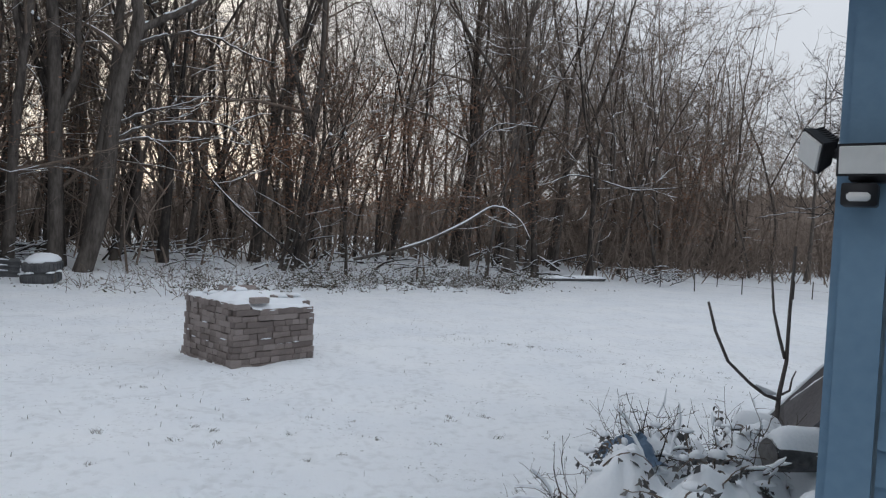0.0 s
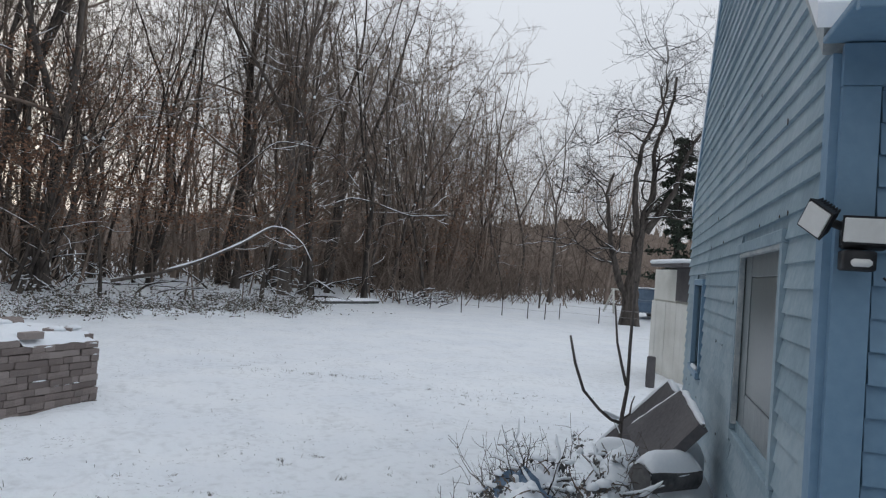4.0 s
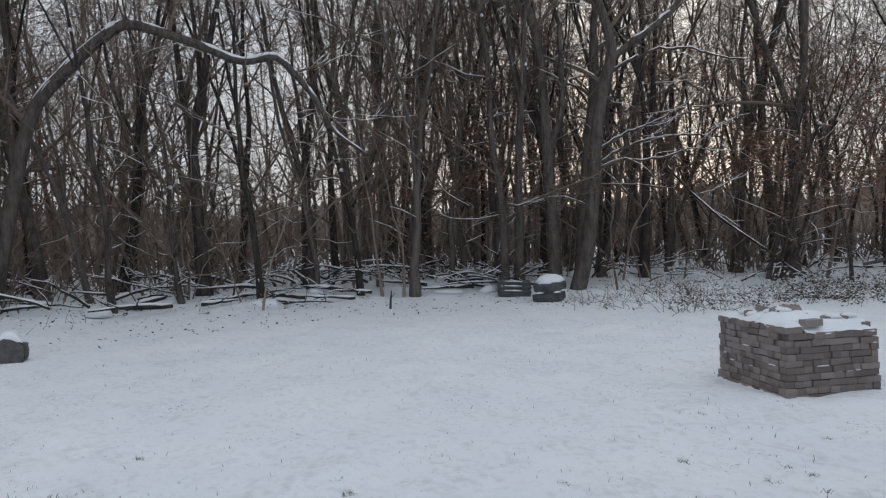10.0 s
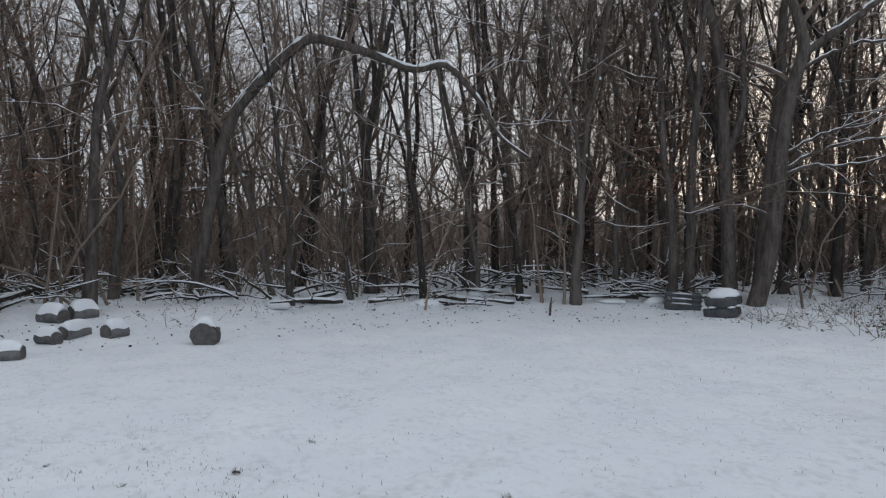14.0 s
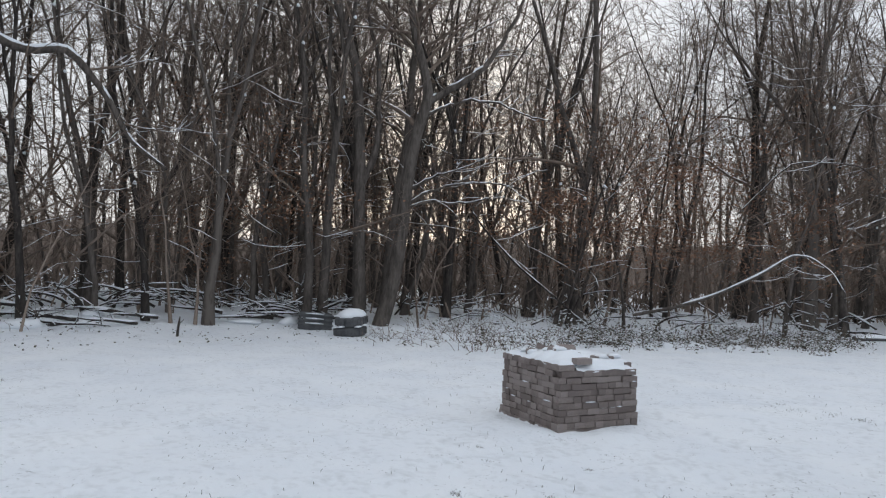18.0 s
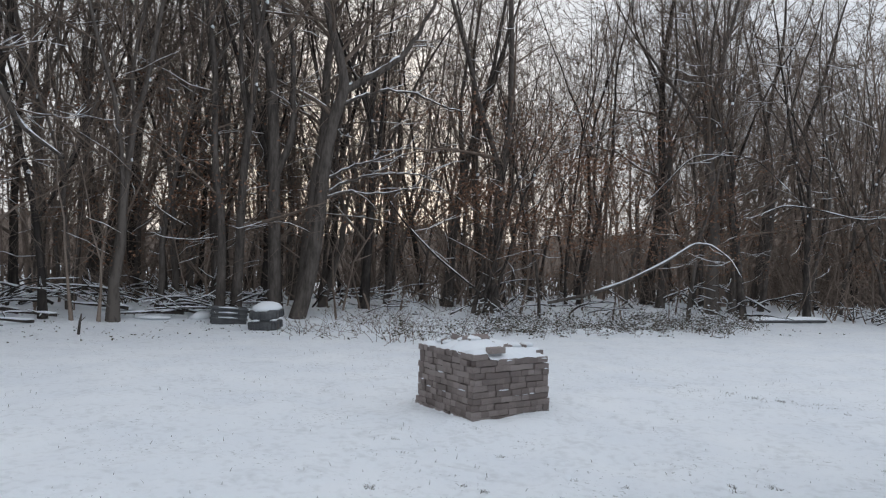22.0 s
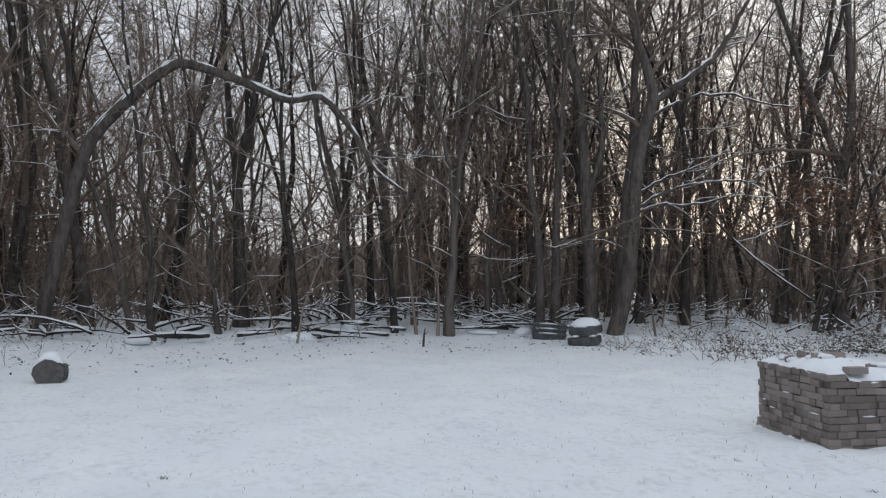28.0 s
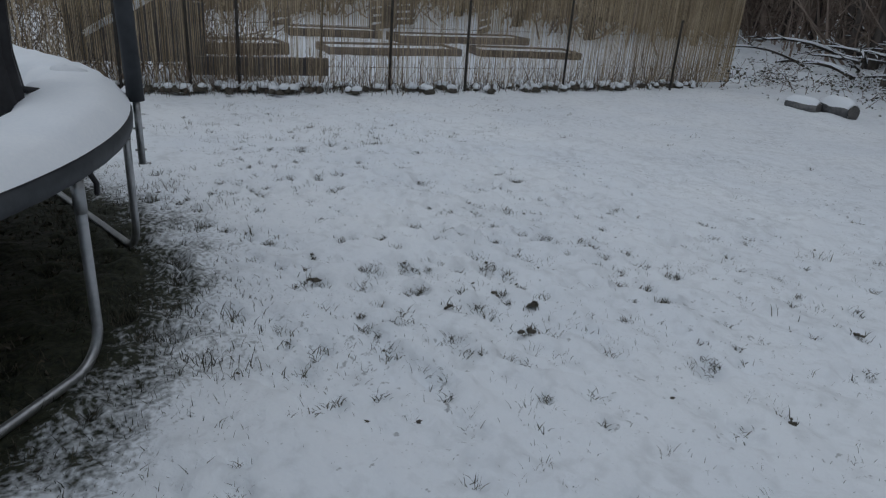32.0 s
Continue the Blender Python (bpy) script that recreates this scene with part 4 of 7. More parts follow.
def woods():
    rng = random.Random(41)
    # middle rows: whole trees as things of their own
    kinds = []
    for i in range(14):
        kinds.append(meshes(tree_parts(rng, rng.uniform(13, 17), 0.06 + 0.1 * (i / 13) ** 1.5, (rng.uniform(-0.12, 0.12), rng.uniform(-0.12, 0.12)), reach=0.32, fork=rng.uniform(0.15, 0.5), stems=(1, 2, 3, 2)[i % 4], limbs=8 if i % 4 else 11, subs=5, twigs=5, snow=0.3, sides=6, crook=0.085, low=7, fine=0.008)))
    placed = [(t[0], t[1]) for t in EDGE_TREES + EDGE_TREES_FAR] + [(-16.9, 4.6), (-9.1, 16.1), (-9.6, 15.8), (-9.5, 16.9), (-5, 19.7)]
    made, tries = [], 0
    while len(made) < 135 and tries < 9000:
        tries += 1
        r, a = rng.uniform(14, 46), radians(rng.uniform(-27, 128))
        x, y = -r * math.sin(a), r * math.cos(a)
        e = float(past_edge(x, y))
        if not 0.8 < e < 14 or min(math.hypot(x - p, y - q) for p, q in placed) < 1.15:
            continue
        if y < -3 and x > -16.5:
            continue
        placed.append((x, y))
        made.append((x, y))
    # a closer stand either side of the forked tree
    tries = 0
    while len(made) < 165 and tries < 5000:
        tries += 1
        r, a = rng.uniform(18, 36), radians(rng.uniform(6, 40))
        x, y = -r * math.sin(a), r * math.cos(a)
        if float(past_edge(x, y)) > 0.8 and min(math.hypot(x - p, y - q) for p, q in placed) > 1.0:
            placed.append((x, y))
            made.append((x, y))
    # and along the right-hand edge, towards the wire fence
    tries = 0
    while len(made) < 178 and tries < 5000:
        tries += 1
        r, a = rng.uniform(24, 40), radians(rng.uniform(-23, 2))
        x, y = -r * math.sin(a), r * math.cos(a)
        if 0.6 < float(past_edge(x, y)) < 9 and min(math.hypot(x - p, y - q) for p, q in placed) > 1.0:
            placed.append((x, y))
            made.append((x, y))
    # and behind the garden
    tries = 0
    while len(made) < 200 and tries < 5000:
        tries += 1
        r, a = rng.uniform(21, 33), radians(rng.uniform(102, 158))
        x, y = -r * math.sin(a), r * math.cos(a)
        if (x < -18.5 or y < -18.5) and min(math.hypot(x - p, y - q) for p, q in placed) > 1.2:
            placed.append((x, y))
            made.append((x, y))
    for i, (x, y) in enumerate(made):
        k = kinds[i % len(kinds)]
        plant(k, x, y, "bare woodland tree among many, snow caught in its crown", "trees of the woods", rng.uniform(0, 360), rng.uniform(0.8, 1.1) * (0.86 if x > 10 else 1))
    # far rows, joined
    far = []
    for i in range(8):
        t, c, w = tree_parts(rng, rng.uniform(14, 18), rng.uniform(0.06, 0.13), (rng.uniform(-0.06, 0.06), rng.uniform(-0.06, 0.06)), fork=0.3, stems=2, limbs=7, subs=3, twigs=2, snow=0, sides=4, crook=0.09, low=2, fine=0.012, coarse=True, reach=0.33)
        g = Geo()
        g.add(t.v, t.f)
        g.add(c.v, c.f)
        far.append(as_arrays(g))
    spots = []
    while len(spots) < 250:
        r, a = rng.uniform(24, 75), radians(rng.uniform(-42, 135))
        x, y = -r * math.sin(a), r * math.cos(a)
        if float(past_edge(x, y)) > 10:
            spots.append((x, y, 0.3, rng.uniform(0.75, 1.1) * (0.78 if x > 0.45 * y else 1), (rng.gauss(0, 0.03), rng.gauss(0, 0.03))))
    while len(spots) < 440:
        r, a = rng.uniform(28, 60), radians(rng.choice((rng.uniform(55, 112), rng.uniform(62, 100), rng.uniform(8, 48))))
        x, y = -r * math.sin(a), r * math.cos(a)
        if float(past_edge(x, y)) > 8:
            spots.append((x, y, 0.3, rng.uniform(0.85, 1.15), (rng.gauss(0, 0.03), rng.gauss(0, 0.03))))
    while len(spots) < 452:
        r, a = rng.uniform(27, 50), radians(rng.uniform(-38, -4))
        x, y = -r * math.sin(a), r * math.cos(a)
        if float(past_edge(x, y)) > 1.5:
            spots.append((x, y, 0.1, rng.uniform(0.55, 0.78), (rng.gauss(0, 0.04), rng.gauss(0, 0.04))))
    while len(spots) < 462:
        r, a = rng.uniform(28, 48), radians(rng.uniform(-22, 8))
        x, y = -r * math.sin(a), r * math.cos(a)
        if float(past_edge(x, y)) > 2:
            spots.append((x, y, 0.2, rng.uniform(0.8, 1.0), (rng.gauss(0, 0.04), rng.gauss(0, 0.04))))
    while len(spots) < 500:
        r, a = rng.uniform(22, 42), radians(rng.uniform(72, 114))
        x, y = -r * math.sin(a), r * math.cos(a)
        if float(past_edge(x, y)) > 4:
            spots.append((x, y, 0.3, rng.uniform(0.8, 1.1), (rng.gauss(0, 0.05), rng.gauss(0, 0.05))))
    while len(spots) < 560:
        r, a = rng.uniform(42, 80), radians(rng.uniform(-42, -12))
        spots.append((-r * math.sin(a), r * math.cos(a), 0.1, rng.uniform(0.5, 0.75), (rng.gauss(0, 0.04), rng.gauss(0, 0.04))))
    while len(spots) < 665:
        r, a = rng.uniform(22, 48), radians(rng.uniform(104, 168))
        x, y = -r * math.sin(a), r * math.cos(a)
        if x < -18.5 or y < -18:
            spots.append((x, y, 0.1, rng.uniform(0.7, 1.0), (rng.gauss(0, 0.04), rng.gauss(0, 0.04))))
    stuff("far_woods", *scatter(far, spots, rng), BARK_HAZED, "deep bare winter woods behind the edge", "trees")
    # the fine-twigged stand beyond the wire fence
    airy = []
    for i in range(3):
        t, c, w = tree_parts(rng, rng.uniform(10, 12.5), rng.uniform(0.08, 0.14), (rng.uniform(-0.06, 0.06), rng.uniform(-0.06, 0.06)), fork=0.2, stems=4, limbs=9, subs=5, twigs=4, snow=0, sides=5, crook=0.06, low=3, fine=0.009, coarse=True, spread=1.25, reach=0.4)
        g = Geo()
        g.add(t.v, t.f)
        g.add(c.v, c.f)
        airy.append(as_arrays(g))
    spots = []
    while len(spots) < 30:
        r, a = rng.uniform(29, 48), radians(rng.uniform(-36, 0))
        x, y = -r * math.sin(a), r * math.cos(a)
        if float(past_edge(x, y)) > 0.8 and all(math.hypot(x - q[0], y - q[1]) > 1.2 for q in spots):
            spots.append((x, y, 0.1, rng.uniform(0.8, 1.05) * (1.25 if a > -0.35 else 1), (rng.gauss(0, 0.05), rng.gauss(0, 0.05))))
    stuff("far_trees", *scatter(airy, spots, rng), BARK_HAZED, "fine-twigged bare trees beyond the wire fence", "trees")
    # saplings and poles of the understorey
    thin = []
    for i in range(6):
        t, c, w = tree_parts(rng, rng.uniform(4.5, 8.5), rng.uniform(0.018, 0.04), (rng.uniform(-0.08, 0.08), rng.uniform(-0.08, 0.08)), fork=0.3, stems=1, limbs=8, subs=3, twigs=2, snow=0, sides=4, crook=0.1, low=0, fine=0.007, coarse=True, reach=0.4)
        g = Geo()
        g.add(t.v, t.f)
        g.add(c.v, c.f)
        thin.append(as_arrays(g))
    spots = []
    while len(spots) < 235:
        r, a = rng.uniform(15, 50), radians(rng.uniform(-30, 128))
        x, y = -r * math.sin(a), r * math.cos(a)
        e = float(past_edge(x, y))
        if 0.3 < e < 24 and not (y < -3 and x > -16.5):
            spots.append((x, y, 0.25, rng.uniform(0.7, 1.2), (rng.gauss(0, 0.07), rng.gauss(0, 0.07))))
    while len(spots) < 285:
        r, a = rng.uniform(20, 38), radians(rng.uniform(104, 165))
        x, y = -r * math.sin(a), r * math.cos(a)
        if x < -18 or y < -17.5:
            spots.append((x, y, 0.1, rng.uniform(0.6, 1.0), (rng.gauss(0, 0.07), rng.gauss(0, 0.07))))
    stuff("saplings", *scatter(thin, spots, rng), BARK_HAZED, "thin saplings crowding between the trunks", "saplings")
    # scrub: dense low twigs that fill the floor of the woods
    scrub = []
    for i in range(5):
        g = Geo()
        for _ in range(13):
            a, t = rng.uniform(0, 6.28), rng.uniform(0.1, 1.0)
            lp, lr = limb(rng, (rng.gauss(0, 0.5), rng.gauss(0, 0.5), 0), (math.sin(t) * math.cos(a), math.sin(t) * math.sin(a), math.cos(t)), rng.uniform(0.6, 3.0), 0.02, 3, 0.2, 0)
            g.tube(lp, np.maximum(lr, 0.011), 3, tip=True)
            for _ in range(2):
                d3 = np.array([rng.gauss(0, 1), rng.gauss(0, 1), rng.gauss(0.4, 0.6)])
                tp, tr = limb(rng, lp[rng.randrange(1, 4)], d3 / np.linalg.norm(d3), rng.uniform(0.4, 0.9), 0.012, 1, 0.2, 0)
                g.spike(tp[0], tp[1], 0.011)
        scrub.append(as_arrays(g))
    spots = []
    while len(spots) < 430:
        r, a = rng.uniform(15, 50), radians(rng.uniform(-42, 130))
        x, y = -r * math.sin(a), r * math.cos(a)
        e = float(past_edge(x, y))
        if e > 2.5 and not (y < -3 and x > -17):
            spots.append((x, y, 0.3, rng.choice((0.45, 0.6, 0.8, 1.0, 1.5, 1.9)) * rng.uniform(0.8, 1.15) * (1 + 0.006 * r), (rng.gauss(0, 0.1), rng.gauss(0, 0.1))))
    while len(spots) < 530:
        r, a = rng.uniform(27, 46), radians(rng.uniform(-42, -8))
        x, y = -r * math.sin(a), r * math.cos(a)
        if float(past_edge(x, y)) > 1.0:
            spots.append((x, y, 0.1, rng.uniform(0.7, 1.5), (rng.gauss(0, 0.1), rng.gauss(0, 0.1))))
    while len(spots) < 600:
        r, a = rng.uniform(42, 75), radians(rng.uniform(-42, -10))
        spots.append((-r * math.sin(a), r * math.cos(a), 0.05, rng.uniform(1.2, 2.4), (rng.gauss(0, 0.1), rng.gauss(0, 0.1))))
    while len(spots) < 720:
        r, a = rng.uniform(20, 36), radians(rng.uniform(104, 165))
        x, y = -r * math.sin(a), r * math.cos(a)
        if x < -18 or y < -17.5:
            spots.append((x, y, 0.05, rng.uniform(0.9, 2.0), (rng.gauss(0, 0.1), rng.gauss(0, 0.1))))
    while len(spots) < 820:
        r, a = rng.uniform(38, 72), radians(rng.uniform(-10, 130))
        x, y = -r * math.sin(a), r * math.cos(a)
        if float(past_edge(x, y)) > 13:
            spots.append((x, y, 0.2, rng.uniform(1.6, 2.9), (rng.gauss(0, 0.1), rng.gauss(0, 0.1))))
    # the far side of the woods closes the view low down
    ang = np.radians(np.arange(-50, 172, 0.16))
    v = []
    r0 = 96 + 6 * np.sin(ang * 9)
    top = np.array([rng.uniform(0, 1) ** 2 * 1.3 for _ in ang]) + 5.8 + 3.0 * np.clip(-ang * 4, 0, 1) + 0.9 * np.sin(ang * 23) + 0.6 * np.sin(ang * 61)
    for k, (a, q, h) in enumerate(zip(ang, r0, top)):
        x, y = -q * math.sin(a), q * math.cos(a)
        v += [(x, y, -0.5), (x * 1.004, y * 1.004, h * 0.6), (x * 1.01, y * 1.01, h)]
    f = [(3 * i + j, 3 * i + 3 + j, 3 * i + 4 + j, 3 * i + 1 + j) for i in range(len(ang) - 1) for j in (0, 1)]
    tagged(solo("backdrop", Geo().add(v, f), BARK_HAZED, "distant leafless woods closing the view", "backdrop"), kind="structure")
    stuff("scrub", *scatter(scrub, spots, rng), BARK_HAZED, "tangled leafless scrub on the floor of the woods", "scrub")


woods()


# ---- the stack of bricks on the lawn ----
def brick_stack():
    rng = random.Random(51)
    ob = thing("brick_stack", "square stack of loose grey-brown paving bricks standing in the snow", "bricks", pose(-1.79, 6.93, 0, 0, 0, 51))
    # local x runs along one face, local y along the other
    LX, LY, H = 1.03, 1.09, 0.0655
    long_g, short_g = Geo(), Geo()
    long_g.box(0, 0, 0, 0.2, 0.098, 0.064, bevel=0.003)
    short_g.box(0, 0, 0, 0.098, 0.098, 0.064, bevel=0.003)
    lm, sm = long_g.mesh("brick", BRICK, False), short_g.mesh("brick", BRICK, False)

    ledge = Geo()
    for c in range(11):
        z = -0.02 + c * H
        flare = 0.007 * max(6 - c, 0)
        for face in range(4):
            lo, hi = (-flare, LX) if face in (0, 2) else (0.1 - flare, LY - 0.1 + flare)
            p = lo + rng.gauss(0, 0.012)
            while p < hi - 0.02:
                w = rng.choice((0.1, 0.1, 0.1, 0.13, 0.15, 0.2)) * rng.uniform(0.94, 1.05)
                if hi - p - w < 0.06:
                    w = hi - p
                head = w < 0.15
                if c == 10 and face == 0 and p > 0.15:
                    break
                j = rng.gauss(0, 0.006) + (rng.uniform(0.01, 0.022) if rng.random() < 0.08 else 0) + (flare if face in (0, 1) else 0)
                q = (w - rng.uniform(0.001, 0.004)) / (0.098 if head else 0.2)
                x, y, turn = ((p, -j, 0), (0.098 - j, p, 90), (p, LY - 0.098 + j, 0), (LX + j, p, 90))[face]
                drop = abs(rng.gauss(0, 0.003))
                part("brick", sm if head else lm, BRICK, ob, m=pose(x, y, z - drop, rng.gauss(0, 0.6), rng.gauss(0, 0.8), turn + rng.gauss(0, 1.2)) @ Matrix.Diagonal((q, 1, rng.uniform(0.95, 1.0), 1)))
                if j > 0.012 and c > 2 and face in (0, 1) and rng.random() < 0.3:
                    u = p + w / 2
                    ledge.lump((u, -j + 0.006, z + 0.062) if face == 0 else (-j + 0.006, u, z + 0.062), (w * 0.36, 0.012, 0.009) if face == 0 else (0.012, w * 0.36, 0.009), rng, 0.2, 4, 8)
                p += w
    tagged(part("snow", ledge, SNOW, ob, "snow caught on jutting bricks"), kind="stuff")
    # inner filling, flat under the snow
    core = Geo()
    core.box(0.1, 0.1, 0, LX - 0.1, LY - 0.1, 10 * H, bevel=0.01)
    part("filling", core, BRICK, ob, "bricks inside the stack")
    # loose bricks on top
    for x, y, a, t in ((0.24, 0.02, 4, 0), (0.22, 0.4, 40, 12), (0.33, 0.5, -20, 26), (0.26, 0.56, 75, 18), (0.4, 0.36, 20, 6), (0.62, 0.16, 25, 3), (0.8, 0.13, 35, 3), (0.16, 0.7, 60, 5)):
        part("brick", lm, BRICK, ob, m=pose(x, y, 11 * H - 0.03 + 0.012 * (t > 3) + 0.05 * (t > 10), t, 0, a))
    # snow on the top, with a sagging uneven rim
    snow = Geo()
    n = 34
    xs, ys = np.linspace(0.0, LX, n), np.linspace(0.0, LY, n)
    v, f = [], []
    for i, x in enumerate(xs):
        for k, y in enumerate(ys):
            rim = min(x, y, LX - x, LY - y)
            zz = 10.62 * H + 0.04 * (1 - math.exp(-max(rim, 0) * 16)) + 0.018 * math.sin(x * 11 + 2 * math.sin(y * 9)) * math.sin(y * 13 + 1) + 0.08 * math.exp(-((x - 0.3) ** 2 + (y - 0.48) ** 2) * 16)
            if y < 0.13 and x > 0.17:
                zz -= 0.9 * H * min(1, (0.13 - y) * 30, (x - 0.17) * 20)
            if rim < 0.001:
                zz -= 0.012
            v.append((x + 0.008 * math.sin(y * 40), y + 0.008 * math.sin(x * 37), zz))
    for i in range(n - 1):
        for k in range(n - 1):
            f.append((i * n + k, (i + 1) * n + k, (i + 1) * n + k + 1, i * n + k + 1))
    snow.add(v, f)
    pads, skirt = [], Geo()
    for x, y, r, up in ((0.3, 0.44, 0.1, 0.085), (0.38, 0.55, 0.09, 0.09), (0.22, 0.52, 0.08, 0.07), (0.46, 0.42, 0.09, 0.05), (0.7, 0.2, 0.085, 0.03), (0.88, 0.2, 0.08, 0.03), (0.12, 0.68, 0.07, 0.03), (0.14, 0.86, 0.06, 0.03)):
        pads.append(Geo().lump((x, y, 11 * H + up), (r, r * 0.75, 0.034), rng, 0.15))
    for _ in range(60):
        u = rng.uniform(-0.03, 1.05)
        c = (u, -0.012) if rng.random() < 0.5 else (-0.012, u)
        skirt.lump((c[0], c[1], -0.02), (rng.uniform(0.03, 0.09), rng.uniform(0.03, 0.06), rng.uniform(0.02, 0.055)), rng, 0.25, 5, 9)
    cover = thing("snow_cover", "layer of snow with bricks poking through on the stack", "snow", pose(-1.79, 6.93, 0, 0, 0, 51))
    part("sheet", snow, SNOW, cover)
    for g in pads:
        part("pad", g, SNOW, cover)
    tagged(part("skirt", skirt, SNOW, cover, "small lumps of snow round the foot"), kind="stuff")
    return ob


brick_stack()


# ---- the blue house ----
HOUSE = Matrix(((0.545, -0.839, 0, 1.67), (0.839, 0.545, 0, 1.61), (0, 0, 1, 0), (0, 0, 0, 1)))  # local x along the gable wall, y out over the lawn
GABLE, EAVE, LAP = 5.1, 2.28, 0.088
OPENINGS = ((0.66, 1.66, 0.97, 1.81), (3.5, 4.15, 0.97, 1.64))


def house():
    rng = random.Random(61)
    ob = thing("house_wall", "light blue clapboard house with worn paint and a gable end", "house", HOUSE, kind="structure")
    ridge = EAVE + GABLE / 2
    core = Geo()
    # solid wall behind the boards, with the window openings left free
    cuts_x = sorted({0.0, GABLE, *[o[0] for o in OPENINGS], *[o[1] for o in OPENINGS]})
    for a, b in zip(cuts_x[:-1], cuts_x[1:]):
        mid = (a + b) / 2
        hole = [o for o in OPENINGS if o[0] < mid < o[1]]
        for z0, z1 in ([(-0.2, EAVE)] if not hole else [(-0.2, hole[0][2]), (hole[0][3], EAVE)]):
            core.box(a, -0.14, z0, b, -0.02, z1)
    core.add([(0, -0.02, EAVE), (GABLE, -0.02, EAVE), (GABLE / 2, -0.02, ridge), (0, -0.14, EAVE), (GABLE, -0.14, EAVE), (GABLE / 2, -0.14, ridge)],
             [(0, 1, 2), (5, 4, 3), (0, 3, 4, 1), (1, 4, 5, 2), (2, 5, 3, 0)])
    core.box(0.02, -2.0, -0.2, 0.14, -0.14, EAVE)
    part("wall", core, BLUE, ob, smooth=False)

    def board(p0, p1, q0, q1, z0, z1, front=False):
        """One lapped board from p0..p1 at its foot to q0..q1 at its head."""
        lift = rng.gauss(0, 0.0022)
        g = Geo()
        y0, y1 = 0.02 + lift, 0.004
        if front:
            v = [(-y0, -p0, z0), (-y0, -p1, z0), (-y1, -q1, z1 + 0.012), (-y1, -q0, z1 + 0.012), (0.02, -p0, z0), (0.02, -p1, z0), (0.02, -q1, z1 + 0.012), (0.02, -q0, z1 + 0.012)]
            g.add(v, [(0, 1, 2, 3), (4, 7, 6, 5), (0, 4, 5, 1), (1, 5, 6, 2), (2, 6, 7, 3), (3, 7, 4, 0)])
        else:
            v = [(p0, y0 - 0.02, z0), (p1, y0 - 0.02, z0), (q1, y1 - 0.02, z1 + 0.012), (q0, y1 - 0.02, z1 + 0.012), (p0, -0.03, z0), (p1, -0.03, z0), (q1, -0.03, z1 + 0.012), (q0, -0.03, z1 + 0.012)]
            g.add(v, [(3, 2, 1, 0), (5, 6, 7, 4), (1, 5, 4, 0), (2, 6, 5, 1), (3, 7, 6, 2), (0, 4, 7, 3)])
        part("clapboard", g, BLUE_TRIM if front else BLUE, ob, smooth=False)

    z = 0.06
    while z < ridge - 0.1:
        z1 = z + LAP
        a0, a1 = max(0.075, z - EAVE), min(GABLE, GABLE - (z - EAVE))
        b0, b1 = max(0.075, z1 - EAVE), min(GABLE, GABLE - (z1 - EAVE))
        runs = [(a0, a1, b0, b1)]
        for o in OPENINGS:
            if z1 > o[2] - 0.05 and z < o[3] + 0.05:
                new_runs = []
                for r0, r1, s0, s1 in runs:
                    if r0 < o[0] < r1:
                        new_runs += [(r0, o[0] - 0.05, s0, o[0] - 0.05), (o[1] + 0.05, r1, o[1] + 0.05, s1)]
                    else:
                        new_runs.append((r0, r1, s0, s1))
                runs = new_runs
        for r0, r1, s0, s1 in runs:
            if r1 - r0 > 2.6:
                c = r0 + (r1 - r0) * rng.uniform(0.3, 0.7)
                board(r0, c - 0.003, s0, c - 0.003, z, z1)
                board(c + 0.003, r1, c + 0.003, s1, z, z1)
            elif r1 - r0 > 0.05:
                board(r0, r1, s0, s1, z, z1)
        if z1 < EAVE:
            board(0.1, 1.98, 0.1, 1.98, z + 0.02, z1 + 0.02, True)
        z = z1
    # corner boards, frieze, soffit and fascia
    for name, dims in (("corner_board", (0.0, 0.0, 0.0, 0.07, 0.022, EAVE + 0.02)), ("corner_board", (-0.028, -0.092, 0.0, 0.0, 0.0, 2.2)), ("frieze_board", (-0.024, -2.0, 2.2, 0.0, 0.0, EAVE + 0.04)),
                       ("soffit", (-0.3, -2.0, 2.325, 0.0, 0.05, 2.345)), ("fascia", (-0.325, -2.0, 2.3, -0.3, 0.05, 2.47))):
        g = Geo()
        g.box(*dims, bevel=0.003)
        part(name, g, BLUE_TRIM, ob, smooth=False)
    # rake boards and roof
    for a, b, nm in ((0, GABLE / 2, "rake_board"), (GABLE, GABLE / 2, "rake_board")):
        g = Geo()
        s = 1 if b > a else -1
        ex = 0.06 * s
        q = [(a + 0.02 * s, EAVE + 0.02), (b, ridge), (b, ridge + 0.13), (a + 0.02 * s, EAVE + 0.15)]
        v = [(x, y, zz) for y in (-0.03, 0.045 if s > 0 else 0.004) for x, zz in q]
        g.add(v, [(0, 1, 2, 3), (7, 6, 5, 4), (0, 4, 5, 1), (1, 5, 6, 2), (2, 6, 7, 3), (3, 7, 4, 0)])
        part(nm, g, FRAME_PAINT if s > 0 else BLUE_TRIM, ob, "weathered rake board", smooth=False)
        g = Geo()
        q = [(a - ex, EAVE + 0.07), (b, ridge + 0.13), (b, ridge + 0.2), (a - ex, EAVE + 0.14)]
        v = [(x, y, zz) for y in (-2.4, 0.08 if s > 0 else 0.005) for x, zz in q]
        g.add(v, [(0, 1, 2, 3), (7, 6, 5, 4), (0, 4, 5, 1), (1, 5, 6, 2), (2, 6, 7, 3), (3, 7, 4, 0)])
        part("roof", g, SNOW, ob, "roof slope under snow", smooth=False)
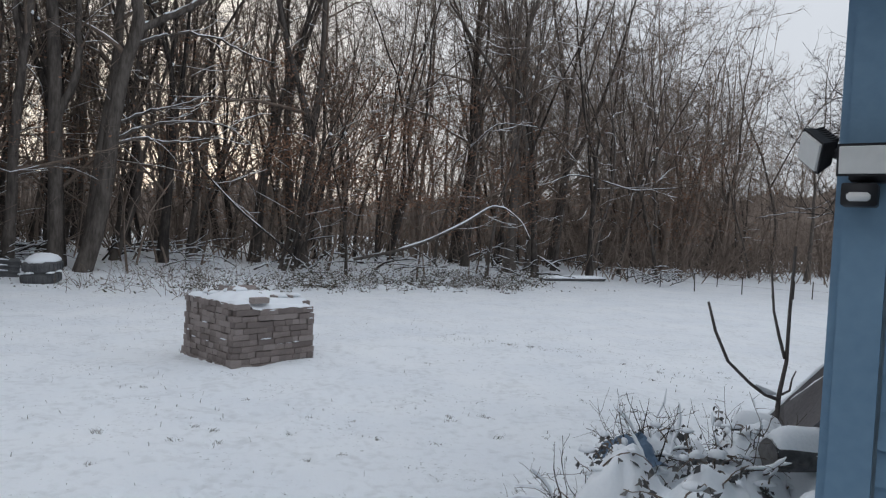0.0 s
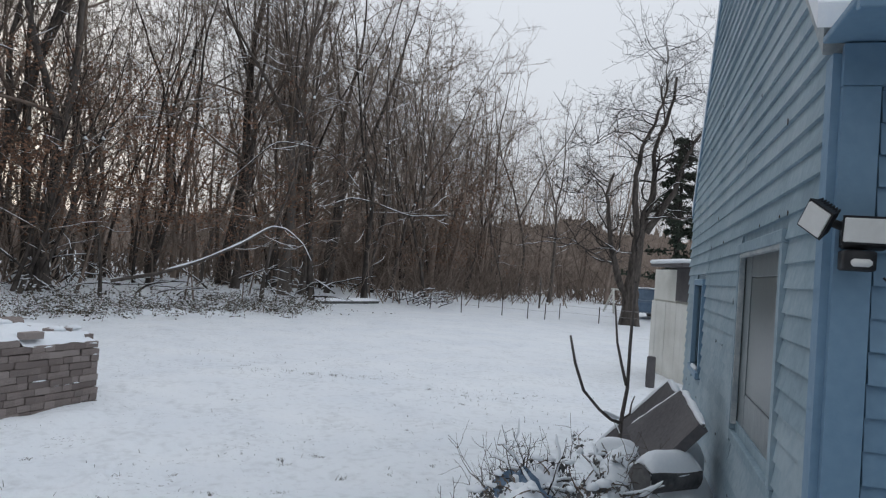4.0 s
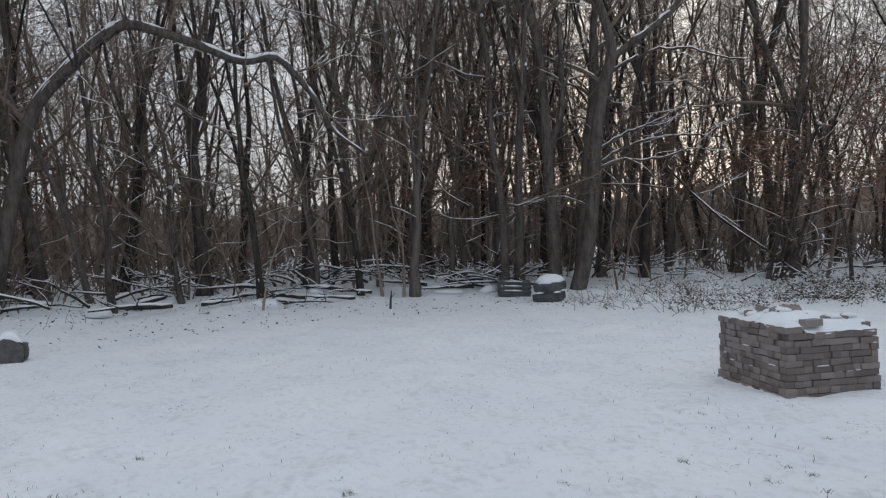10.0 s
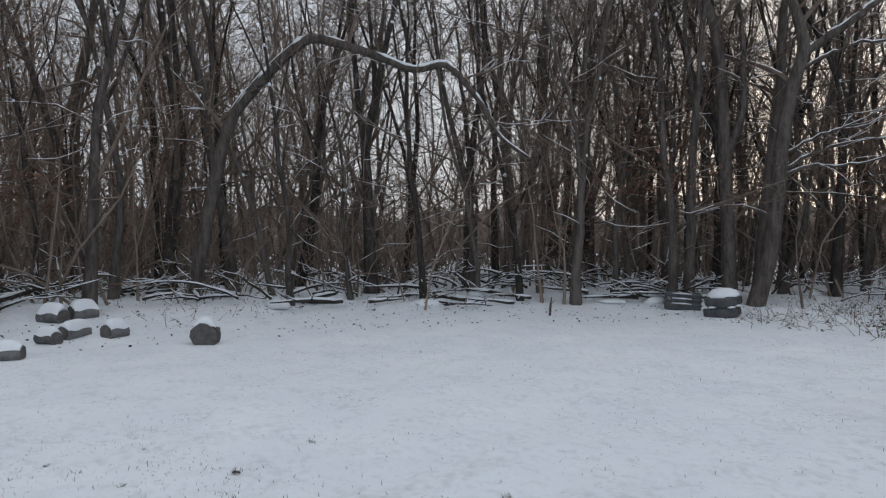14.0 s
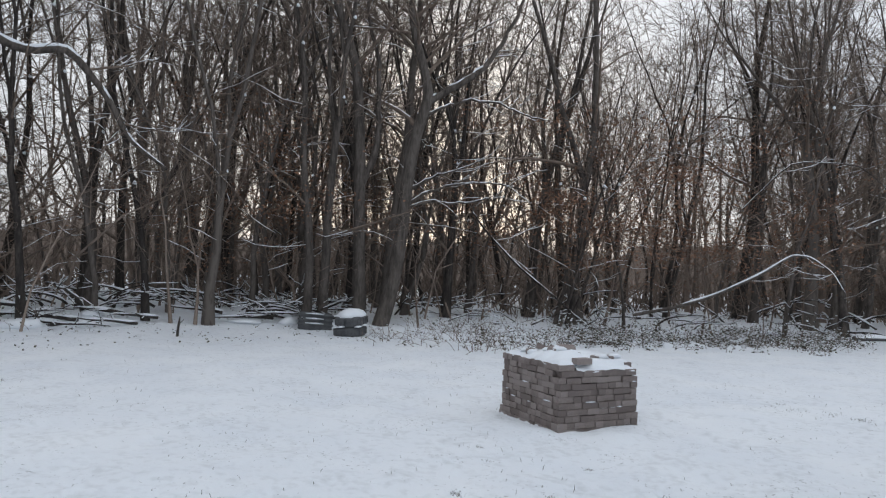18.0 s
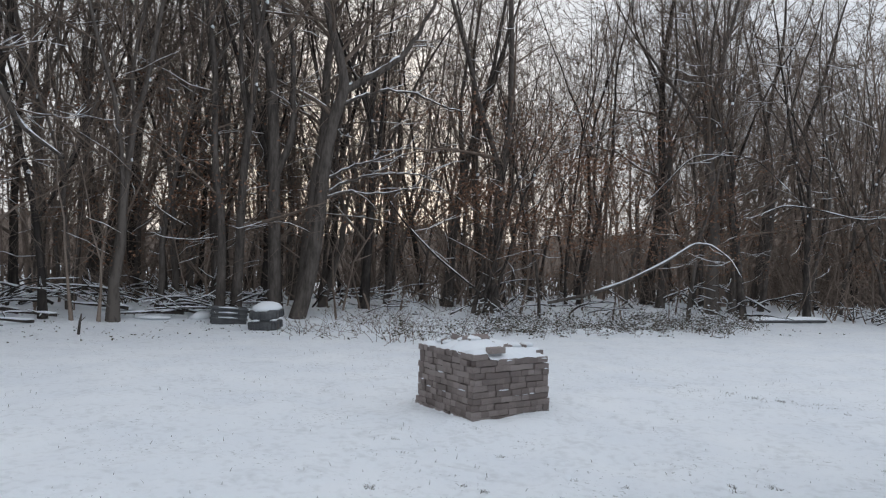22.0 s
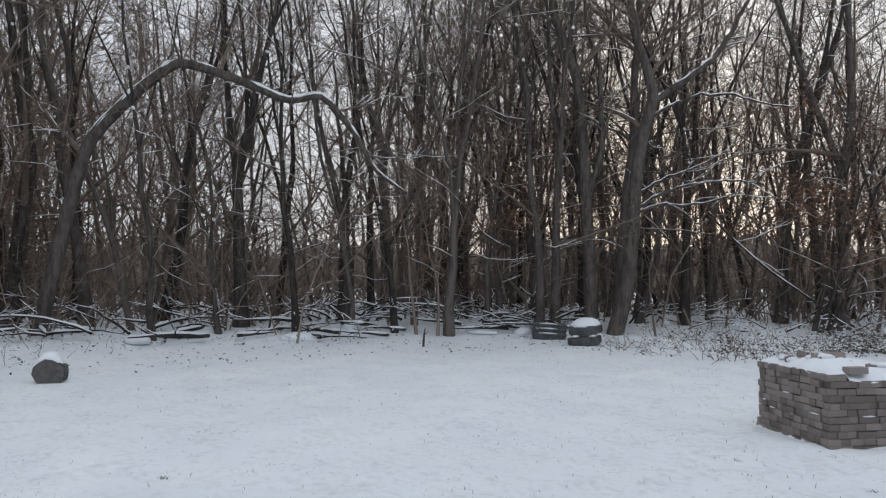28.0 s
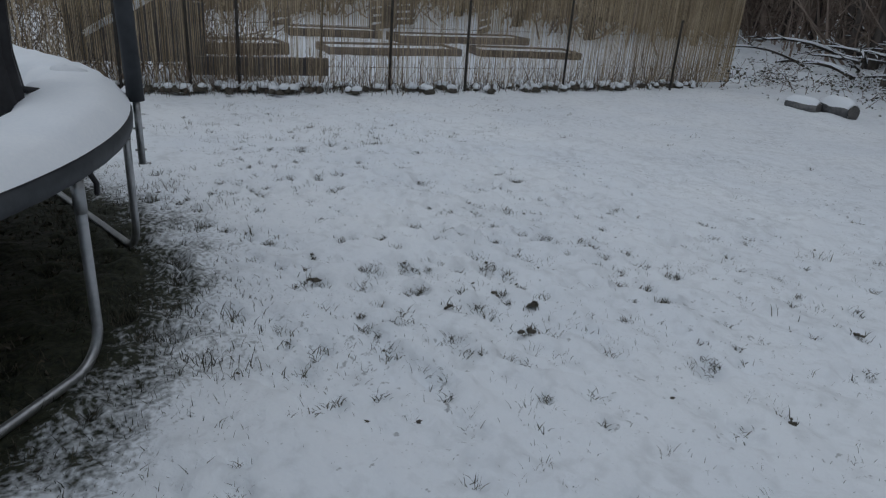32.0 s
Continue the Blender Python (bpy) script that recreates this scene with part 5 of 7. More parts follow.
    # the near window lies behind a sheet of cloudy plastic with worn battens round it
    x0, x1, z0, z1 = OPENINGS[0]
    w = part("window", Geo().box(x0 + 0.19, -0.06, z0 + 0.16, x1 - 0.2, -0.03, z1 - 0.12, bevel=0.004), GLASS_DARK, ob, "dark pane behind cloudy plastic film", smooth=False)
    part("backing", Geo().box(x0, -0.1, z0 - 0.05, x1, -0.062, z1), GLASS_DARK, w, smooth=False)
    for d in ((x0, -0.06, z0 - 0.05, x0 + 0.188, -0.026, z1), (x1 - 0.198, -0.06, z0 - 0.05, x1, -0.026, z1), (x0 + 0.19, -0.06, z0 - 0.05, x1 - 0.2, -0.027, z0 + 0.158), (x0 + 0.19, -0.06, z1 - 0.118, x1 - 0.2, -0.027, z1)):
        part("plastic_film", Geo().box(*d, bevel=0.003), FILM, w, "cloudy plastic sheet", smooth=False)
    for d in ((x0 - 0.05, -0.03, z1, x1 + 0.05, 0.012, z1 + 0.05), (x0 - 0.05, -0.03, z0 - 0.05, x0 - 0.002, 0.008, z1), (x1 + 0.002, -0.03, z0 - 0.05, x1 + 0.05, 0.008, z1), (x0 - 0.05, -0.03, z0 - 0.1, x1 + 0.05, 0.004, z0 - 0.052)):
        part("window_frame", Geo().box(*d, bevel=0.004), BLUE, w, smooth=False)
    for d in ((x0, -0.02, z0 + 0.05, x0 + 0.022, 0.004, z1), (x1 - 0.02, -0.02, z0 - 0.02, x1, 0.004, z1), (x0, -0.02, z1 - 0.02, x1, 0.006, z1)):
        part("batten", Geo().box(*d, bevel=0.004), FRAME_PAINT, w, "worn pale batten", smooth=False)
    x0, x1, z0, z1 = OPENINGS[1]
    w = part("window", Geo().box(x0, -0.1, z0, x1, -0.085, z1), GLASS_DARK, ob, "narrow dark window", smooth=False)
    for nm, d in (("window_frame", (x0 - 0.05, -0.09, z1, x1 + 0.05, 0.016, z1 + 0.05)), ("window_sill", (x0 - 0.05, -0.09, z0 - 0.05, x1 + 0.05, 0.03, z0)),
                  ("window_frame", (x0 - 0.05, -0.09, z0, x0, 0.014, z1)), ("window_frame", (x1, -0.09, z0, x1 + 0.05, 0.014, z1))):
        part(nm, Geo().box(*d, bevel=0.004), BLUE_TRIM, w, smooth=False)
    part("snow", Geo().lump(((x0 + x1) / 2, 0.01, z0 + 0.005), (0.22, 0.02, 0.018), rng, 0.25, 5, 9), SNOW, w)
    # flaked paint and open joints
    chips = Geo()
    for _ in range(30):
        cx, cz = rng.uniform(0.1, 4.9), rng.uniform(0.3, 2.9)
        if cz - EAVE > min(cx, GABLE - cx) - 0.2 or any(o[0] - 0.08 < cx < o[1] + 0.08 and o[2] - 0.12 < cz < o[3] + 0.08 for o in OPENINGS):
            continue
        cz = 0.06 + LAP * math.floor((cz - 0.06) / LAP) + 0.006
        chips.lump((cx, 0.001, cz), (rng.uniform(0.004, 0.012), 0.002, rng.uniform(0.004, 0.016)), rng, 0.5, 4, 7, -1)
    tagged(part("paint_flaws", chips, DARK_STEEL, ob, "dark flakes and open joints in the paint"), kind="stuff")
    return ob


house()


def floodlight():
    """Twin-head security light on the corner, with a sensor below."""
    ob = thing("security_light", "black security light with two white heads on the house corner", "lamp", HOUSE @ Matrix.Translation((-0.03, -0.06, 1.775)))

    def head(m, w, h):
        g = Geo()
        q = [(-w / 2, 0, -h / 2), (w / 2, 0, -h / 2), (w / 2, 0, h / 2), (-w / 2, 0, h / 2)]
        b = [(x * 0.8, -0.038, z * 0.75) for x, _, z in q]
        g.add([m @ Vector(p) for p in q + b], [(3, 2, 1, 0), (4, 5, 6, 7), (0, 1, 5, 4), (1, 2, 6, 5), (2, 3, 7, 6), (3, 0, 4, 7)])
        hd = part("lamp_head", g, BLACK, ob, "black finned housing", smooth=False)
        for k in range(7):
            x = -w * 0.36 + k * w * 0.12
            part("fin", Geo().box(x, -0.046, h * 0.1, x + 0.004, -0.014, h * 0.42, m), BLACK, hd, smooth=False)
        c = Geo().box(-w / 2 + 0.005, -0.004, -h / 2 + 0.006, w / 2 - 0.005, 0.006, h / 2 - 0.006, m, bevel=0.002)
        part("lamp_cover", c, LENS, hd, "white diffuser", smooth=False)

    # local +y of a head is the way it shines
    head(Matrix.Translation((-0.1, -0.012, 0.025)) @ Euler((radians(-12), 0, radians(90))).to_matrix().to_4x4(), 0.165, 0.074)
    head(Matrix.Translation((-0.075, 0.128, 0.05)) @ Euler((radians(-24), radians(-36), radians(54))).to_matrix().to_4x4(), 0.074, 0.088)
    part("bracket", Geo().box(-0.05, -0.05, -0.02, 0.0, 0.05, 0.06, bevel=0.006).tube([(-0.03, 0.0, 0.03), (-0.04, 0.06, 0.04), (-0.045, 0.09, 0.05)], 0.012, 8), BLACK, ob)
    part("sensor", Geo().box(-0.1, -0.012, -0.078, -0.03, 0.058, -0.026, bevel=0.004), BLACK, ob)
    part("sensor_lens", Geo().box(-0.112, 0.0, -0.068, -0.095, 0.046, -0.048, bevel=0.006), LENS, ob, "white sensor dome")
    part("cable", Geo().tube([(-0.03, -0.05, -0.09), (-0.04, -0.09, -0.13), (-0.02, -0.11, -0.08), (-0.01, -0.09, 0.0)], 0.003, 5), BLACK, ob)


floodlight()

# the house goes on behind the camera
back = Geo()
back.box(0, 0, -0.2, 3.2, 0.2, 3.0, m=pose(3.35, 0.5, 0, 0, 0, -123))
solo("wall_rear", back, BLUE, "plain blue house wall", "wall", kind="structure", smooth=False)


# ---- junk heap against the house ----
def board_between(name, corners, thick, mat, label, snow_edge=True):
    """A flat board through four corners given in the house's frame, snow on its upper edge."""
    c = [Vector(p) for p in corners]
    nrm = (c[1] - c[0]).cross(c[3] - c[0]).normalized() * thick
    g = Geo()
    g.add(c + [p - nrm for p in c], [(0, 1, 2, 3), (7, 6, 5, 4), (0, 4, 5, 1), (1, 5, 6, 2), (2, 6, 7, 3), (3, 7, 4, 0)])
    ob = thing(name, label, "board", HOUSE)
    part("panel", g, mat, ob, smooth=False)
    if snow_edge:
        rng = random.Random(len(label))
        s = Geo()
        for p, q in ((c[0], c[1]), (c[1], c[2])):
            n = 9
            pts = [p.lerp(q, i / n) - nrm * 0.5 + Vector((0, 0, 0.012)) for i in range(n + 1)]
            s.tube(pts, [0.01] + [rng.uniform(0.017, 0.028) for _ in range(n - 1)] + [0.011], 6)
        part("snow", s, SNOW, ob, "snow along the upper edges")
    return ob


board_between("leaning_board", [(3.058, 0.692, 0.399), (2.63, 0.234, 0.984), (2.45, 0.189, 0.939), (2.735, 0.497, 0.414)], 0.04, SLAB, "dark brown board leaning over the heap")
board_between("tilted_slab", [(2.585, 0.459, 0.639), (2.3, 0.159, 0.962), (1.775, 0.092, 0.872), (1.94, 0.332, 0.534)], 0.06, SLAB, "dark brown wooden panel tilted against the house wall")


def lying_log(x, y, r, length, heading, label, group="logs", lift=0.0, sit=0.85, snow=0.76, tilt=0.0, cut=True, deep=0.75):
    """A log lying in the snow, a cut face at each end and snow along its top."""
    rng = random.Random(int(abs(x * 91 + y * 37)))
    ob = thing("log", label, "log", pose(x, y, float(ground_z(x, y)) + r * sit + lift, 0, tilt, heading), group)
    n = 12
    body, sn, k = Geo(), Geo(), 14
    xs = np.linspace(-length / 2, length / 2, n)
    ph = [rng.uniform(0, 6.28) for _ in range(3)]
    a = np.arange(k) * 2 * math.pi / k
    rr = r * (1 + 0.05 * np.sin(2 * a + ph[0]) + 0.04 * np.sin(5 * a + ph[1]) + 0.02 * np.sin(7 * a))
    v, f = [], []
    for i, xx in enumerate(xs):
        q = 1 + 0.03 * math.sin(xx * 9 + ph[2])
        v += [(xx, rr[j] * q * math.cos(a[j]), rr[j] * q * math.sin(a[j])) for j in range(k)]
    for i in range(n - 1):
        f += [(i * k + j, i * k + (j + 1) % k, (i + 1) * k + (j + 1) % k, (i + 1) * k + j) for j in range(k)]
    body.add(v, f)
    part("bark", body, WET_BARK, ob)
    for e, s in ((0, -1), (n - 1, 1)):
        ring = [(v[e * k + j][0] + s * 0.004, v[e * k + j][1] * 0.97, v[e * k + j][2] * 0.97) for j in range(k)]
        part("cut_face", Geo().add(ring, [tuple(range(k)) if s > 0 else tuple(reversed(range(k)))]), CUT if group else WET_BARK, ob, smooth=False)
    if snow:
        v, f, m = [], [], 13
        for i in range(n):
            for j in range(m):
                t = -1 + 2 * j / (m - 1)
                end = 1 - abs(2 * i / (n - 1) - 1) ** 5
                wide = snow * 1.25 * (0.95 + 0.05 * math.sin(i * 0.7 + r * 40))
                h = r * math.sqrt(max(1 - (t * wide) ** 2, 0.05)) + deep * r * (1 - t * t) ** 0.6 * (0.04 + 0.96 * end) * (1 + 0.05 * math.sin(i * 0.9 + 3 * t + r * 60)) + 0.004
                v.append((xs[i] * 0.99, t * r * wide * 1.02, h))
        for i in range(n - 1):
            f += [(i * m + j, (i + 1) * m + j, (i + 1) * m + j + 1, i * m + j + 1) for j in range(m - 1)]
        sn.add(v, f)
        # close the ends
        for i in (0, n - 1):
            o = len(sn.v)
            sn.v += [(v[i * m + j][0], v[i * m + j][1], min(v[i * m + j][2], r * 0.7)) for j in range(m)]
            sn.f += [(i * m + j, i * m + j + 1, o + j + 1, o + j) for j in range(m - 1)]
        part("snow", sn, SNOW, ob, "cushion of snow on top")
    return ob


lying_log(2.41, 3.27, 0.082, 0.36, 8, "thick dark log under a heavy cushion of snow by the house", "", lift=0.53, snow=0.78, deep=0.7)
lying_log(2.33, 3.64, 0.055, 0.24, -27, "thinner log with a dark end, buried in the heap", "", lift=0.55, snow=0.85, deep=1.0)
solo("snow_drift", Geo().lump((2.116, 0.215, 0.25), (0.36, 0.24, 0.4), random.Random(8), 0.08, 9, 16).lump((2.323, 0.165, 0.562), (0.17, 0.12, 0.17), random.Random(9), 0.1, 7, 12), SNOW, "drift of snow between the panel and the house wall", "snow", m=HOUSE)


def junk_heap():
    """Snow-covered rubbish and dead plants between the lawn and the house."""
    rng = random.Random(71)
    snow = Geo()
    xs, ys = np.linspace(1.1, 2.95, 105), np.linspace(2.4, 4.6, 125)
    gx, gy = np.meshgrid(xs, ys, indexing="ij")
    gz = np.zeros(gx.shape)
    for x, y, r, h in ((2.41, 2.88, 0.38, 0.55), (2.15, 3.36, 0.33, 0.61), (1.78, 3.49, 0.29, 0.66), (2.35, 3.58, 0.29, 0.69), (1.89, 2.97, 0.33, 0.61), (1.55, 3.16, 0.31, 0.61), (1.36, 3.66, 0.23, 0.16), (2.58, 3.75, 0.29, 0.59), (2.06, 3.92, 0.24, 0.50), (2.67, 3.05, 0.29, 0.55), (1.67, 2.75, 0.29, 0.50), (2.19, 2.75, 0.29, 0.59), (1.42, 3.05, 0.26, 0.42), (1.55, 3.3, 0.24, 0.54), (1.98, 3.2, 0.26, 0.56), (2.2, 3.42, 0.26, 0.62)):
        gz = gz + (h * np.exp(-(((gx - x) ** 2 + (gy - y) ** 2) / (r * 0.95) ** 2))) ** 5
    gz = gz ** 0.2 * 1.04
    edge = np.clip(np.minimum(np.minimum(gx - 1.1, 2.95 - gx), np.minimum(gy - 2.4, 4.6 - gy)) / 0.2, 0, 1)
    wave = np.sin(gx * 21 + 2 * np.sin(gy * 13)) * np.sin(gy * 19 + 2 * np.sin(gx * 11)) + 0.5 * np.sin(gx * 47 + gy * 31) * np.sin(gy * 43 - gx * 17)
    gz = gz * edge * (0.97 + 0.05 * wave) - 0.03
    for _ in range(150):
        x, y, r = rng.uniform(1.3, 2.7), rng.uniform(2.6, 4.2), rng.uniform(0.03, 0.1)
        gz = gz + edge * np.clip(gz * 4, 0, 1) * rng.uniform(-0.3, 0.6) * r * np.exp(-(((gx - x) ** 2 + (gy - y) ** 2) / r ** 2) ** 1.3)
    ny = len(ys)
    snow.add(np.stack([gx, gy, gz], -1).reshape(-1, 3).tolist(), [(i * ny + j, (i + 1) * ny + j, (i + 1) * ny + j + 1, i * ny + j + 1) for i in range(len(xs) - 1) for j in range(ny - 1)])
    solo("snow_cover", snow, SNOW, "mounds of snow over rubbish beside the house", "snow")
    # dark rubbish showing between
    for i in range(4):
        x, y = rng.uniform(1.7, 2.3), rng.uniform(3.1, 3.7)
        g = Geo().lump((0, 0, 0), (rng.uniform(0.06, 0.11), rng.uniform(0.03, 0.05), rng.uniform(0.03, 0.05)), rng, 0.35, 6, 9)
        solo("rubble", g, WET_BARK if i % 3 else SLAB, "dark lump of rubbish half under the snow", "rubble", "rubbish in the heap", m=pose(x, y, float(gz[np.argmin(abs(xs - x)), np.argmin(abs(ys - y))]) - 0.02, rng.uniform(-30, 30), rng.uniform(-30, 30), rng.uniform(0, 360)))
    tarp, n = Geo(), 9
    v = []
    for i in range(n):
        for k in range(n):
            u, w = i / (n - 1) - 0.5, k / (n - 1) - 0.5
            v.append((1.62 + 0.28 * u + 0.02 * math.sin(9 * w), 3.42 + 0.3 * w + 0.02 * math.sin(11 * u), 0.56 + 0.03 * math.sin(9 * u + 5 * w) + 0.02 * math.sin(17 * w - 6 * u) + 0.02 * rng.random() - 0.25 * (u * u + w * w)))
    tarp.add(v, [(i * n + k, (i + 1) * n + k, (i + 1) * n + k + 1, i * n + k + 1) for i in range(n - 1) for k in range(n - 1)])
    solo("plastic_sheet", tarp, BLUE_PLASTIC, "crumpled blue plastic sheet caught in the snow", "sheet", smooth=False)
    # withered leaves hanging in rags from bent stalks, each with its pad of snow
    rags, pads, stalks = [], Geo(), Geo()
    for _ in range(95):
        x, y = rng.gauss(1.88, 0.3), rng.gauss(3.42, 0.36)
        if not (1.25 < x < 2.4 and 2.7 < y < 4.2):
            continue
        z = float(gz[np.argmin(abs(xs - x)), np.argmin(abs(ys - y))])
        a = rng.uniform(0, 6.28)
        lp, lr = limb(rng, (x, y, z - 0.03), (math.cos(a) * 0.6, math.sin(a) * 0.6, 1), rng.uniform(0.1, 0.34), 0.006, 6, 0.3, -0.3)
        stalks.tube(lp, np.maximum(lr, 0.0025), 4)
        for q in (3, 4, 5, 6):
            for _ in range(rng.randrange(1, 4)):
                rags.append(lp[q] + np.array([rng.gauss(0, 0.02), rng.gauss(0, 0.02), -rng.uniform(0.0, 0.05)]))
        if rng.random() < 0.75:
            c = lp[rng.randrange(3, 6)]
            pads.lump((c[0], c[1], c[2] + 0.006), (rng.uniform(0.02, 0.06), rng.uniform(0.02, 0.045), rng.uniform(0.012, 0.028)), rng, 0.25, 5, 9)
    stuff("withered_leaves", *leaves_mesh(rng, rags, 0.045, 1.4), WITHERED, "dark withered leaves hanging in the snowy heap", "leaves")
    tagged(solo("stalks", stalks, TWIG, "bent dead stalks in the heap", "stalks"), kind="stuff")
    tagged(solo("snow_pads", pads, SNOW, "small pads of snow on withered plants", "snow"), kind="stuff")

    # dry stems
    def dry_bush(x, y, n, h, spread, label):
        stems, white = Geo(), Geo()
        for _ in range(n):
            a = rng.uniform(0, 6.28)
            t = rng.uniform(0.1, spread)
            d = (math.sin(t) * math.cos(a), math.sin(t) * math.sin(a), math.cos(t))
            lp, lr = limb(rng, (rng.gauss(0, 0.08), rng.gauss(0, 0.08), 0), d, h * rng.uniform(0.5, 1.1), rng.uniform(0.0025, 0.0055), 7, 0.16, -0.03)
            stems.tube(lp, np.maximum(lr, 0.0014), 4)
            if rng.random() < (0.15 if spread < 1 else 0.55):
                snow_on(white, rng, lp, np.maximum(lr, 0.008 if spread < 1 else 0.014), 0.7, 0.85, 5)
            for _ in range(4):
                k = rng.randrange(2, 7)
                d2 = np.array([rng.gauss(0, 1), rng.gauss(0, 1), rng.gauss(0.5, 0.7)])
                sp, sr = limb(rng, lp[k], d2 / np.linalg.norm(d2), h * rng.uniform(0.1, 0.3), 0.0022, 4, 0.2, 0)
                stems.tube(sp, np.maximum(sr, 0.001), 3)
        ob = thing("dry_bush", label, "bush", pose(x, y, max(0.0, float(gz[np.argmin(abs(xs - x)), np.argmin(abs(ys - y))]) - 0.04)), "dead plants")
        tagged(part("tangle", stems, BARK, ob), kind="stuff")
        if white.v:
            tagged(part("snow", white, SNOW, ob), kind="stuff")
    dry_bush(1.93, 4.27, 26, 0.74, 0.95, "leafless dry bush with fine stems rising from the snow")
    dry_bush(2.28, 4.32, 18, 0.65, 0.8, "dry thin stems standing beside the heap")
    dry_bush(1.58, 3.92, 16, 0.43, 1.35, "flattened dry stems bent by snow")
    dry_bush(1.36, 3.40, 12, 0.35, 1.4, "broken twigs lying over the snow")
    dry_bush(2.06, 3.66, 26, 0.39, 1.4, "dead plant stalks matted in the heap")
    dry_bush(2.32, 3.92, 20, 0.35, 1.4, "tangled dead stalks with clots of snow")
    dry_bush(1.75, 3.40, 18, 0.35, 1.45, "flattened grey stalks under snow")
    dry_bush(2.19, 3.27, 22, 0.35, 1.45, "bent brown stalks half buried in the heap")
    dry_bush(1.89, 3.92, 24, 0.39, 1.4, "matted dead stalks bowed under clots of snow")
    # the young tree with three stems
    ob = thing("young_tree", "young tree cut back to three bare upright stems", "tree", pose(2.64, 4.08, 0.02))
    for way, radii in (([(-0.03, 0, 0), (-0.02, 0, 0.4), (-0.01, 0, 0.7), (0.02, 0, 0.9), (0.02, 0, 1.2), (0.03, 0, 1.6)], [0.018, 0.016, 0.014, 0.012, 0.011, 0.009]),
                       ([(-0.01, 0, 0.67), (-0.1, -0.02, 0.7), (-0.2, -0.04, 0.765), (-0.36, -0.1, 0.9), (-0.46, -0.15, 1.08), (-0.52, -0.18, 1.25)], [0.012, 0.011, 0.01, 0.0095, 0.009, 0.007]),
                       ([(0.01, 0, 0.92), (-0.03, 0.01, 1.06), (-0.06, 0.03, 1.2), (-0.08, 0.05, 1.44)], [0.011, 0.01, 0.008, 0.006]),
                       ([(0.0, 0, 0.7), (0.05, 0, 0.73), (0.06, 0, 0.8), (0.08, 0, 0.85)], [0.008, 0.007, 0.005, 0.004])):
        part("stem", Geo().tube(way, radii, 8, True), YOUNG_BARK, ob)
    part("snow", Geo().tube([(-0.03, 0, 0.705), (-0.09, -0.02, 0.72), (-0.16, -0.03, 0.755)], [0.01, 0.02, 0.008], 6), SNOW, ob)


junk_heap()


